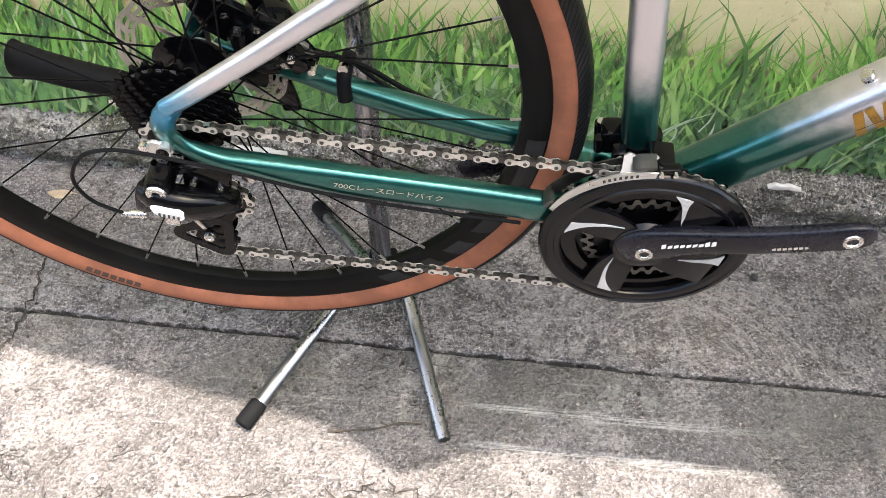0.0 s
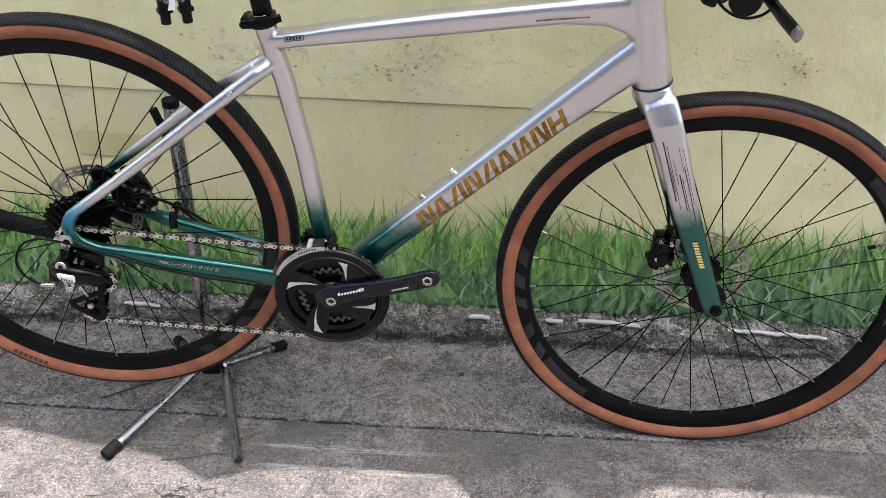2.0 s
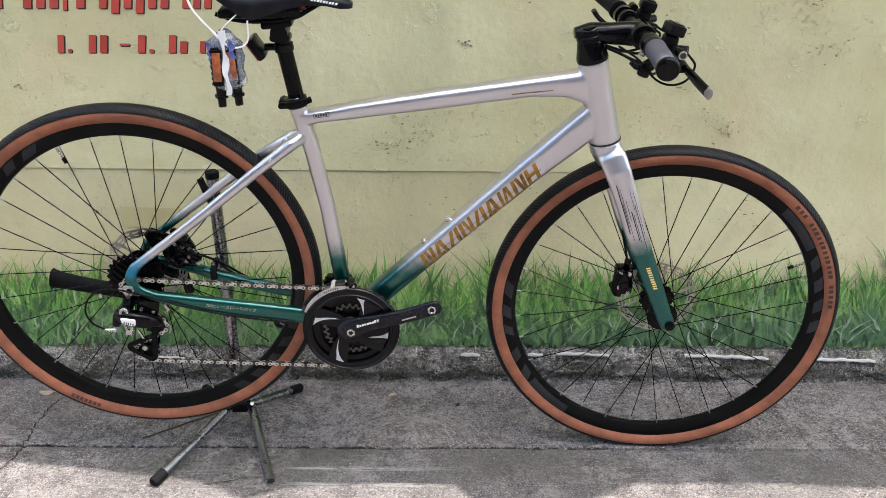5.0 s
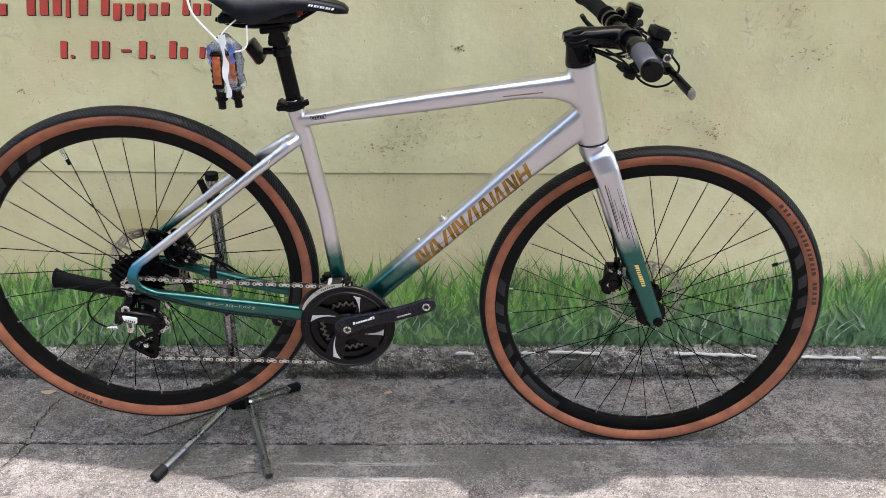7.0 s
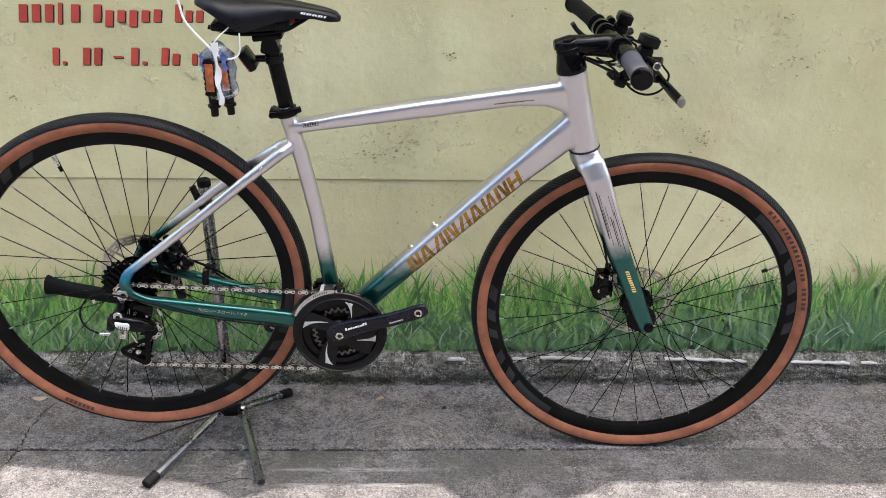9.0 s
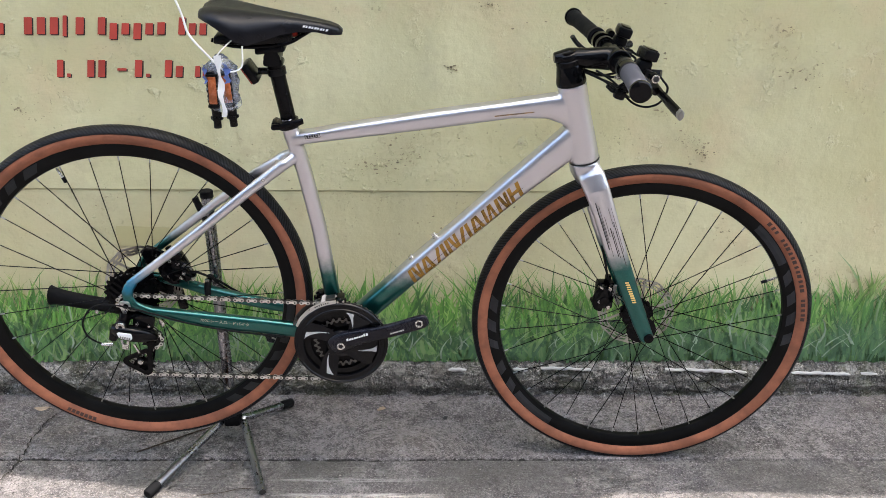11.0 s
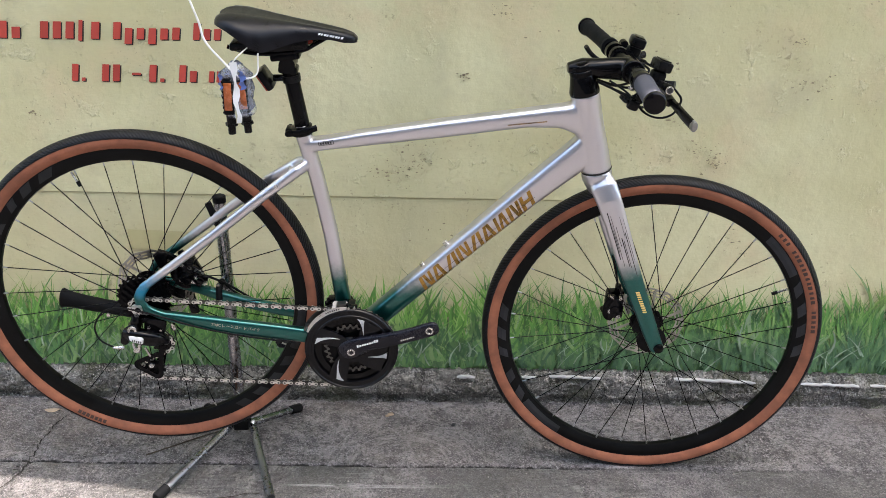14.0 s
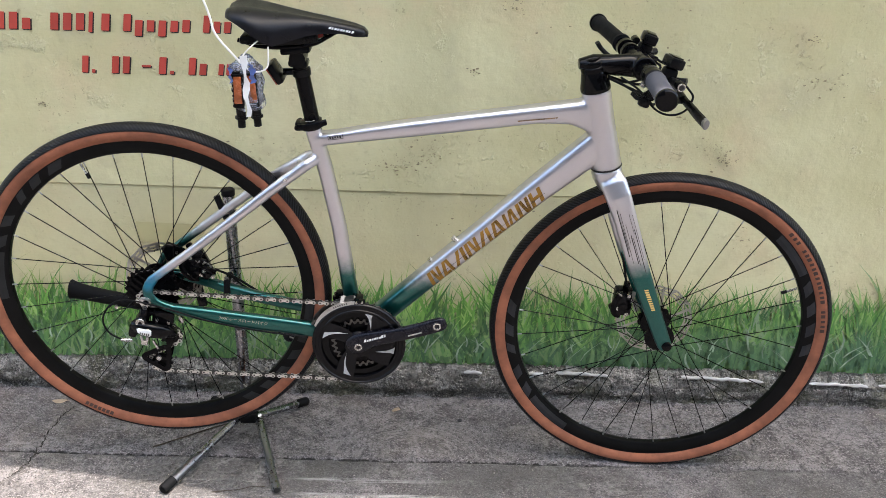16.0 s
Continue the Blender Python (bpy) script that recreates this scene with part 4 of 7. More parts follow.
def down_tube_mark():
    """Nine slanted clusters of straight gold strokes, cut by a thin gap along their middle."""
    v_stroke = lambda a, w: ((a, 0), (a + w, 0), (a + w, 1), (a, 1))
    lean_stroke = lambda a, b, w: ((a, 0), (a + w, 0), (b + w, 1), (b, 1))
    flat = lambda a, b, lo, hi: ((a, lo), (b, lo), (b, hi), (a, hi))
    one = [v_stroke(0.0, 0.26), lean_stroke(0.56, 0.28, 0.22), v_stroke(0.72, 0.22)]
    two = [lean_stroke(0.0, 0.34, 0.26), v_stroke(0.66, 0.26)]
    three = [v_stroke(0.0, 0.26), flat(0.26, 0.64, 0.40, 0.62), v_stroke(0.64, 0.26)]
    four = [v_stroke(0.0, 0.22), lean_stroke(0.26, 0.46, 0.20), lean_stroke(0.70, 0.56, 0.20)]
    five = [lean_stroke(0.0, 0.20, 0.24), flat(0.24, 0.60, 0.0, 0.22), lean_stroke(0.66, 0.40, 0.24)]
    kinds = (one, five, two, one, two, five, four, one, three)
    gold, pitch, lo, hi, slant = [], 0.0318, -0.0165, 0.0125, 0.30
    for k, shape in enumerate(kinds):
        for q in shape:
            pts = []
            for u, v in q:
                h = lo + (hi - lo) * v
                pts.append((pitch * (k + 0.96 * u) + h * slant, h))
            gold.append(tuple(pts))
    p0, p1 = (0.5500, 0, 0.4750), (0.76, 0, 0.6690)
    on_tube("gold_lettering_shape", gold, p0, p1, 0.0215, 0.0222, 0, M_GOLD, frame_ob, "gold slanted strokes on the down tube")
    on_tube("gold_underline", [((0.0, -0.0196), (0.26, -0.0196), (0.26, -0.0184), (0.0, -0.0184))], p0, p1, 0.0215, 0.0222, 0, M_GOLD, frame_ob)
    # a pale hairline runs across all the strokes
    on_tube("lettering_hairline", [((0.0, -0.0052), (0.285, -0.0052), (0.285, -0.0044), (0.0, -0.0044))], p0, p1, 0.0215, 0.0222, 0, M_INK, frame_ob, lift=0.0013)


down_tube_mark()
# frame label at the back of the top tube, and a small print line near its front
lab = [((0.0, -0.004), (0.028, -0.004), (0.028, -0.003), (0.0, -0.003)), ((0.0, 0.003), (0.028, 0.003), (0.028, 0.004), (0.0, 0.004)), ((0, -0.004), (0.001, -0.004), (0.001, 0.004), (0, 0.004)), ((0.027, -0.004), (0.028, -0.004), (0.028, 0.004), (0.027, 0.004))]
lab += [((0.003 + 0.0045 * i, -0.002), (0.006 + 0.0045 * i, -0.002), (0.006 + 0.0045 * i, 0.002), (0.003 + 0.0045 * i, 0.002)) for i in range(5)]
on_tube("size_label", lab, (0.363, 0, 0.7655), (0.433, 0, 0.775), 0.0163, 0.0135, 0, M_INK, frame_ob, "small black boxed label")
on_tube("print_line", [((0.0045 * i, -0.001), (0.0045 * i + 0.0036, -0.001), (0.0045 * i + 0.0036, 0.0012), (0.0045 * i, 0.0012)) for i in range(16)], (0.705, 0, 0.8035), (0.79, 0, 0.8125), 0.0178, 0.0165, 0, M_GOLD, frame_ob)


def written(text, size, m, material, parent, name):
    """Lettering in the built-in font, as a flat mesh."""
    cu = bpy.data.curves.new("text", "FONT")
    cu.body, cu.size = text, size
    ob = bpy.data.objects.new("text", cu)
    scene.collection.objects.link(ob)
    me = bpy.data.meshes.new_from_object(ob.evaluated_get(bpy.context.evaluated_depsgraph_get()))
    bpy.data.objects.remove(ob)
    bpy.data.curves.remove(cu)
    me.materials.clear()
    me.materials.append(material)
    t = new(name, me)
    t.parent = parent
    t.matrix_basis = m
    return t


written("700C\u30ec\u30fc\u30b9\u30ed\u30fc\u30c9\u30d0\u30a4\u30af", 0.0085, pose(0.1385, -0.0574, 0.4010, 90, 10.2, 2.9), M_LETTER, frame_ob, "chainstay_lettering")


# ---- wheels ----
def spoke_mesh(side, lead, flange, hub_r, swing):
    bm = bmesh.new()
    a0 = radians(swing * lead)
    p = Vector((hub_r * math.cos(a0), side * flange, hub_r * math.sin(a0)))
    q = Vector((0.2890, side * 0.0025, 0))
    rod(bm, p, p + (q - p) * 0.98, 0.00095, 6, 0)
    rod(bm, p + (q - p) * 0.972, q + Vector((0.002, 0, 0)), 0.0016, 6, 1)
    return flush(bm, "spoke", (M_BLACK, M_NIPPLE))


SPOKES = {rear: [spoke_mesh(side, lead, 0.010 if rear and side < 0 else 0.031, 0.024 if rear else 0.027, 60 if rear else 74) for side in (-1, 1) for lead in (-1, 1)] for rear in (False, True)}


def sector(bm, r0, r1, a0, a1, y0, y1, k=6, shear=0.0):
    """A flat ring piece in degrees whose ends may slant."""
    inner = arc(0, 0, r0, a0, a1, k)
    outer = arc(0, 0, r1, a0 + shear, a1 + shear, k)
    a = [bm.verts.new((x, y0, z)) for x, z in inner]
    b = [bm.verts.new((x, y1, z)) for x, z in outer]
    for i in range(k):
        bm.faces.new((a[i], a[i + 1], b[i + 1], b[i]))


def rotor(name, parent, y, scale=1.0, broad=0.0):
    """A thin brake disc: a wavy slotted band on slender swept arms."""
    bm = bmesh.new()
    th, k = 0.0018, 144

    def ring(base, wave, phase):
        return [base + wave * math.cos(12 * 2 * math.pi * i / k + phase) for i in range(k)]

    # the band is three thin rings tied by slanting bridges, so that slots stay open between them
    for lo, hi, w in ((0.0762 - broad, 0.0798, 0.0012), (0.0690 - broad * 0.7, 0.0708 + broad * 0.7, 0.0009), (0.0620, 0.0646 + broad, 0.0012)):
        r0, r1 = ring(lo, w, 0.0), ring(hi, w, 0.0)
        rows = []
        for i in range(k):
            c, q = math.cos(2 * math.pi * i / k), math.sin(2 * math.pi * i / k)
            rows.append([bm.verts.new((r * c, yy, r * q)) for r, yy in ((r0[i], y), (r1[i], y), (r1[i], y + th), (r0[i], y + th))])
        for p, q in zip(rows, rows[1:] + rows[:1]):
            for j in range(4):
                bm.faces.new((p[j], p[(j + 1) % 4], q[(j + 1) % 4], q[j]))
    for i in range(24):
        a = 15 * i
        plate(bm, arc(0, 0, 0.0770, a, a + 6, 2) + arc(0, 0, 0.0698, a + 11, a + 5, 2), y + 0.0002, y + th - 0.0002)
        plate(bm, arc(0, 0, 0.0700, a + 5, a + 10, 2) + arc(0, 0, 0.0635, a + 6, a + 1, 2), y + 0.0002, y + th - 0.0002)
    for i in range(6):
        a = 60 * i
        plate(bm, arc(0, 0, 0.0630, a + 17, a + 22, 3) + arc(0, 0, 0.021, a + 10, a - 4, 3), y + 0.0002, y + th - 0.0002)
    lathe(bm, [(0.017, y), (0.023, y), (0.023, y + th), (0.017, y + th)], seg=36, closed=True)
    bmesh.ops.scale(bm, vec=(scale, 1, scale), verts=bm.verts)
    return part(name, bm, M_ROTOR, parent, "drilled steel brake disc", 30)


def build_wheel(name, m, decals, marks, valve, rear):
    block = M_DECAL_FAINT if rear else M_DECAL
    bm = bmesh.new()
    lathe(bm, [(0.3175, -0.0108), (0.3165, -0.0122), (0.306, -0.0128), (0.297, -0.0105), (0.2915, -0.0062), (0.2900, 0.0), (0.2915, 0.0062), (0.297, 0.0105), (0.306, 0.0128), (0.3165, 0.0122), (0.3175, 0.0108), (0.312, 0.0)], seg=120, closed=True)
    wheel = part(name, bm, M_RIM, bike, "deep black rim with grey blocks, black spokes and a tan-wall tyre")
    wheel.matrix_basis = m
    bm = bmesh.new()
    side = [(0.3160, -0.0108), (0.3185, -0.0135), (0.3235, -0.0165), (0.3290, -0.0180), (0.3340, -0.0182), (0.3390, -0.0172)]
    lathe(bm, side, seg=120)
    lathe(bm, [(r, -y) for r, y in side], seg=120)
    part("tyre_sidewall", bm, M_TAN, wheel, "tan rubber sidewall")
    bm = bmesh.new()
    lathe(bm, [(0.3372, -0.0180), (0.3385, -0.0183), (0.3410, -0.0174), (0.3445, -0.0142), (0.3475, -0.0098), (0.3493, -0.005), (0.3500, 0), (0.3493, 0.005), (0.3475, 0.0098), (0.3445, 0.0142), (0.3410, 0.0174), (0.3385, 0.0183), (0.3372, 0.0180)], seg=180)
    part("tyre_tread", bm, M_TREAD, wheel, "black ribbed tread")
    for a0, a1, sh in decals:
        bm = bmesh.new()
        sector(bm, 0.2985, 0.3065, a0, a1, -0.0116, -0.0134, 5, sh * 0.2)
        sector(bm, 0.3065, 0.3150, a0 + sh * 0.2, a1 + sh * 0.2, -0.0134, -0.0130, 5, sh * 0.2)
        part("rim_decal", bm, block, wheel, "matt grey block")
    for a0, a1 in marks:
        bm = bmesh.new()
        sector(bm, 0.3242, 0.3322, a0, a1, -0.0175, -0.0187, 3)
        part("tyre_mark", bm, M_MARK, wheel, "dark printed bar")
    bm = bmesh.new()
    wide = 0.036
    lathe(bm, [(0.004, -0.047), (0.0085, -0.047), (0.0085, -wide - 0.006), (0.013, -wide - 0.004), (0.030 if not rear else 0.013, -0.0335), (0.030 if not rear else 0.013, -0.029), (0.0145, -0.025), (0.0125, 0), (0.0145, 0.025), (0.029, 0.029), (0.029, 0.0335), (0.019, wide), (0.019, 0.043), (0.0085, 0.044), (0.0085, 0.058), (0.004, 0.058)], seg=32)
    part("hub", bm, M_BLACK, wheel)
    for i in range(32):
        near, lead = (i % 2 == 1) != rear, ((i // 2) % 2 == 0) != rear
        ob = new("spoke", SPOKES[rear][(0 if near else 2) + (1 if lead else 0)])
        ob.parent = wheel
        ob.matrix_basis = Matrix.Rotation(2 * math.pi * (i + valve[1]) / 32, 4, "Y")
    disc = rotor("brake_rotor", wheel, 0.0455 if rear else 0.042, 0.985 if rear else 1.0, 0.0012 if rear else 0.0)
    if not rear:
        bm = bmesh.new()
        ol = []
        for i in range(36):
            r = 0.0355 if i % 3 else 0.0310
            ol.append((r * math.cos(i * math.pi / 18), r * math.sin(i * math.pi / 18)))
        plate(bm, ol, 0.0385, 0.0415, bevel=0.0008)
        part("rotor_carrier", bm, M_BLACK, disc, "black lobed disc carrier", 30)
    bm = bmesh.new()
    va = radians(valve[0])
    d = Vector((math.cos(va), 0, math.sin(va)))
    rod(bm, d * 0.289, d * 0.262, 0.0026, 8, 0)
    rod(bm, d * 0.268, d * 0.257, 0.0034, 8, 1)
    part("valve", bm, (M_STEEL, M_RUBBER), wheel, "valve with a black cap")
    return wheel


FD = [(190, 194, -5), (181, 186, -5), (199, 204, 5), (208, 213, 6), (171, 177, -6), (216, 236, 1), (1, 6, 5), (10, 15, 5), (19, 24, 6), (-8, -3, 5), (29, 48, 1)]
FM = [(46.0 - 2.0 * i, 46.0 - 2.0 * i + (1.0 if i % 3 else 1.35)) for i in range(22) if i not in (3, 16)]
front_wheel = build_wheel("front_wheel", pose(1.022, 0.006, 0.3457, -1.99, 0, -4.53) @ Matrix.Diagonal((0.9906, 0.9906, 0.9906, 1)), FD, FM, (23.1, 0.5), False)
RD = [(a - 52, b - 52, s) for a, b, s in FD]
RM = [(236 + 1.6 * i, 236 + 1.6 * i + 1.2) for i in range(7)]
rear_wheel = build_wheel("rear_wheel", pose(0.0046, 0.014, 0.428, -1.78, 0, 0.1) @ Matrix.Diagonal((0.9953, 0.9953, 0.9953, 1)), RD, RM, (113, 0.1), True)


CASSETTE_AT = pose(-0.004, -0.014, 0.0073, 1.78, 0, 0)


def build_cassette():
    bm = bmesh.new()
    lathe(bm, [(0.006, -0.046), (0.016, -0.046), (0.016, -0.008), (0.006, -0.008)], seg=24)
    ob = part("cassette", bm, M_BLACK, rear_wheel, "black toothed sprocket stack")
    ob.matrix_basis = CASSETTE_AT
    return ob


cassette = build_cassette()
for i, teeth in enumerate((11, 13, 15, 17, 19, 21, 24, 26)):
    bm = bmesh.new()
    toothed(bm, 0, 0, 0.00203 * teeth, teeth, -0.0440 + 0.0047 * i, -0.0422 + 0.0047 * i)
    part("sprocket", bm, M_BLACK, rear_wheel, smooth=30).matrix_basis = CASSETTE_AT
bm = bmesh.new()
for i in range(7):
    sector(bm, 0.0425, 0.0480, 76 + 7.5 * i, 82 + 7.5 * i, -0.0118, -0.0118, 2)
part("sprocket_mark", bm, M_SILVER, rear_wheel).matrix_basis = CASSETTE_AT


# ---- fork, headset and controls ----
def build_fork():
    bm = bmesh.new()
    sweep(bm, [(0.8768, 0, 0.7105), (0.880, 0, 0.695), (0.886, 0, 0.670)], [(0.0285, 0.0285), (0.029, 0.0285), (0.030, 0.020)], 24)
    for s in (-1, 1):
        sweep(bm, [(0.881, s * 0.010, 0.700), (0.8880, s * 0.026, 0.686), (0.8975, s * 0.036, 0.664), (0.9140, s * 0.0415, 0.620), (0.9490, s * 0.046, 0.522), (0.988, s * 0.051, 0.425), (1.0095, s * 0.0545, 0.372), (1.0225, s * 0.056, 0.343), (1.025, s * 0.056, 0.335)],
              [(0.014, 0.0235), (0.0125, 0.0255), (0.011, 0.0245), (0.0105, 0.0225), (0.010, 0.0205), (0.0088, 0.0175), (0.0075, 0.0164), (0.006, 0.015), (0.0045, 0.009)], 18)
    ob = new("fork", fused(bm, "fork", M_FRAME, 0.0017, 16))
    ob.parent = bike
    ob.matrix_basis = STEER
    ob["label"] = "silver fork blades fading to teal"
    # a few fine speed lines of uneven length, each starting at its own height
    lines = []
    for h, s0, s1, w in ((-0.0125, 0.000, 0.105, 0.0016), (-0.0080, 0.008, 0.122, 0.0008), (-0.0100, 0.040, 0.090, 0.0008), (-0.0035, 0.034, 0.078, 0.0008), (0.0005, 0.060, 0.150, 0.0016), (0.0035, 0.068, 0.165, 0.0010), (0.0075, 0.016, 0.060, 0.0007), (0.0095, 0.050, 0.160, 0.0012), (0.0130, 0.020, 0.120, 0.0007)):
        lines.append(((s0, h), (s1, h), (s1, h + w), (s0, h + w)))
    on_tube("fork_stripe", lines, (0.9025, 0, 0.650), (0.949, 0, 0.522), 0.0106, 0.0215, -0.0435, M_INK, ob, "fine dark speed lines", 0.0013)
    on_tube("fork_lettering_shape", [stroke(0.0054 * i, -0.0036, 0.0038, 0.0036) for i in range(10)], (0.9665, 0, 0.478), (0.989, 0, 0.425), 0.0096, 0.0185, -0.049, M_GOLD_BRIGHT, ob, "gold slanted strokes", 0.0013)
    bm = bmesh.new()
    lathe(bm, [(0.0, -0.069), (0.006, -0.0685), (0.0095, -0.066), (0.0100, -0.062), (0.0100, -0.055), (0.0, -0.055)], FRONT, 20)
    rod(bm, FRONT + Vector((0, -0.055, 0)), FRONT + Vector((0, 0.062, 0)), 0.0045, 10)
    lathe(bm, [(0.0, 0.069), (0.009, 0.067), (0.0100, 0.055), (0.0, 0.055)], FRONT, 20)
    part("axle_nut", bm, M_BLACK, ob, "black axle nut")
    return ob


fork = build_fork()


def caliper(name, m, parent):
    bm = bmesh.new()
    box(bm, (0, -0.010, 0), (0.034, 0.018, 0.052), (0, 14, 0), 0.005)
    box(bm, (0.004, 0.014, 0.002), (0.038, 0.022, 0.046), (0, 14, 0), 0.006)
    lathe(bm, [(0, -0.023), (0.011, -0.022), (0.0125, -0.012), (0.0125, 0.0)], (-0.004, 0, -0.006), 18)
    box(bm, (-0.016, 0.004, -0.016), (0.022, 0.014, 0.026), (0, -20, 0), 0.004)
    box(bm, (0.014, 0.008, 0.03), (0.012, 0.012, 0.02), (0, 14, 0), 0.003)
    ob = part(name, bm, M_GLOSS, parent, "black disc brake caliper")
    ob.matrix_basis = m
    bm = bmesh.new()
    sweep(bm, curve([(-0.012, -0.012, -0.026), (-0.021, -0.014, -0.018), (-0.023, -0.016, -0.002), (-0.016, -0.018, 0.016), (-0.006, -0.018, 0.026)], 4), (0.0045, 0.0065), 10)
    part("caliper_arm", bm, M_BLACK, ob, "black actuating arm")
    bm = bmesh.new()
    box(bm, (0.020, -0.016, 0.014), (0.007, 0.006, 0.026), (0, 16, 0), 0.0015)
    part("pad_spring", bm, M_MECH, ob, "grey metal pad holder")
    bm = bmesh.new()
    box(bm, (0.0235, -0.012, -0.014), (0.009, 0.006, 0.020), (0, -10, 0), 0.0015)
    part("mount_bracket", bm, M_MECH, ob, "grey metal bracket")
    for dx, dz in ((0.012, 0.021), (0.002, -0.022), (-0.006, 0.028), (-0.014, -0.004)):
        bm = bmesh.new()
        rod(bm, (dx, -0.021, dz), (dx, -0.016, dz), 0.0042, 10)
        part("caliper_bolt", bm, M_STEEL, ob)
    return ob


caliper("front_caliper", STEER @ pose(0.956, 0.050, 0.387, 0, -12, 0), bike)
bm = bmesh.new()
sweep(bm, curve([(0.960, 0.046, 0.425), (0.953, 0.043, 0.455), (0.944, 0.042, 0.490), (0.935, 0.043, 0.525), (0.928, 0.046, 0.550)], 6), 0.0024, 8)
part("front_brake_cable", bm, M_RUBBER, bike).matrix_basis = STEER
rc = caliper("rear_caliper", pose(0.071, 0.060, 0.459, 0, -38, 0), bike)
def mount_piece(name, bm, label=""):
    part(name, bm, M_GLOSS, rc, label).matrix_parent_inverse = rc.matrix_basis.inverted()


bm = bmesh.new()
plate(bm, [(0.010, 0.500), (0.024, 0.512), (0.040, 0.506), (0.064, 0.492), (0.098, 0.470), (0.102, 0.446), (0.090, 0.432), (0.080, 0.438), (0.072, 0.462), (0.050, 0.470), (0.036, 0.460), (0.018, 0.474)], 0.046, 0.054, bevel=0.002)
box(bm, (0.078, 0.052, 0.488), (0.024, 0.026, 0.020), (0, 34, 0), 0.004)
mount_piece("brake_mount", bm, "black brake mount")
bm = bmesh.new()
box(bm, (0.097, 0.048, 0.450), (0.022, 0.024, 0.028), (0, -30, 0), 0.004)
rod(bm, (0.101, 0.044, 0.455), (0.117, 0.044, 0.4515), 0.0040, 10)
mount_piece("brake_arm", bm, "black cable arm")
bm = bmesh.new()
box(bm, (0.0685, 0.0745, 0.376), (0.019, 0.009, 0.056), (0, -8, 0), 0.003)
mount_piece("caliper_foot", bm)
bm = bmesh.new()
lathe(bm, [(0.0, 0.0385), (0.030, 0.0385), (0.034, 0.0400), (0.034, 0.0415), (0.0, 0.0415)], REAR, 32)
mount_piece("rotor_lock_ring", bm)
for x, z in ((0.041, 0.4905), (0.094, 0.456), (0.1105, 0.4430)):
    bm = bmesh.new()
    rod(bm, (x, 0.032 if x > 0.05 else 0.045, z), (x, 0.050, z), 0.0035, 10)
    part("mount_bolt", bm, M_STEEL, rc).matrix_parent_inverse = rc.matrix_basis.inverted()
bm = bmesh.new()
sweep(bm, curve([(0.112, 0.050, 0.4525), (0.150, 0.062, 0.425), (0.200, 0.062, 0.390), (0.260, 0.058, 0.372), (0.330, 0.052, 0.352), (0.400, 0.035, 0.318)], 6), 0.0025, 8)
sweep(bm, curve([(0.135, 0.062, 0.437), (0.165, 0.060, 0.407), (0.215, 0.055, 0.383), (0.28, 0.052, 0.362), (0.38, 0.04, 0.325)], 6), 0.0022, 8)
part("rear_brake_cable", bm, M_RUBBER, bike, "black brake cables along the far chainstay")
bm = bmesh.new()
box(bm, (0.104, 0.0560, 0.4160), (0.022, 0.012, 0.018), (0, 14, 0), 0.003)
part("brake_boss", bm, M_FRAME, frame_ob, "teal brake boss on the far chainstay")
bm = bmesh.new()
box(bm, (0.200, 0.0535, 0.380), (0.018, 0.012, 0.016), (0, 16, 0), 0.003)
box(bm, (0.200, 0.047, 0.384), (0.008, 0.004, 0.008), (0, 16, 0), 0.001)
part("cable_clip", bm, M_PLASTIC, bike)


def build_headset():
    bm = bmesh.new()
    u = STEER_AXIS
    p = Vector((0.8425, 0, 0.858))
    pts = [p + u * s for s in (0.0005, 0.004, 0.008, 0.020, 0.033, 0.036)]
    sweep(bm, pts, [0.0268, 0.0275, 0.0272, 0.0245, 0.0222, 0.021], 28)
    ob = part("headset_spacer", bm, M_GLOSS, bike, "conical black headset cover")
    ob.matrix_basis = STEER
    bm = bmesh.new()
    p2 = p + u * 0.0355
    sweep(bm, [p2, p2 + u * 0.003, p2 + u * 0.009, p2 + u * 0.0105], [0.0215, 0.0222, 0.0222, 0.021], 28)
    sweep(bm, [p2 + u * 0.012, p2 + u * 0.013, p2 + u * 0.0185, p2 + u * 0.02], [0.0208, 0.0215, 0.0215, 0.0205], 28)
    part("spacer_ring", bm, M_BLACK, bike).matrix_basis = STEER
    bm = bmesh.new()
    sweep(bm, [Vector((0.8768, 0, 0.7122)) - u * 0.0012, Vector((0.8768, 0, 0.7122)) + u * 0.0012], [0.0288, 0.0288], 28)
    part("headset_seal", bm, M_INK, bike).matrix_basis = STEER
    return ob


build_headset()


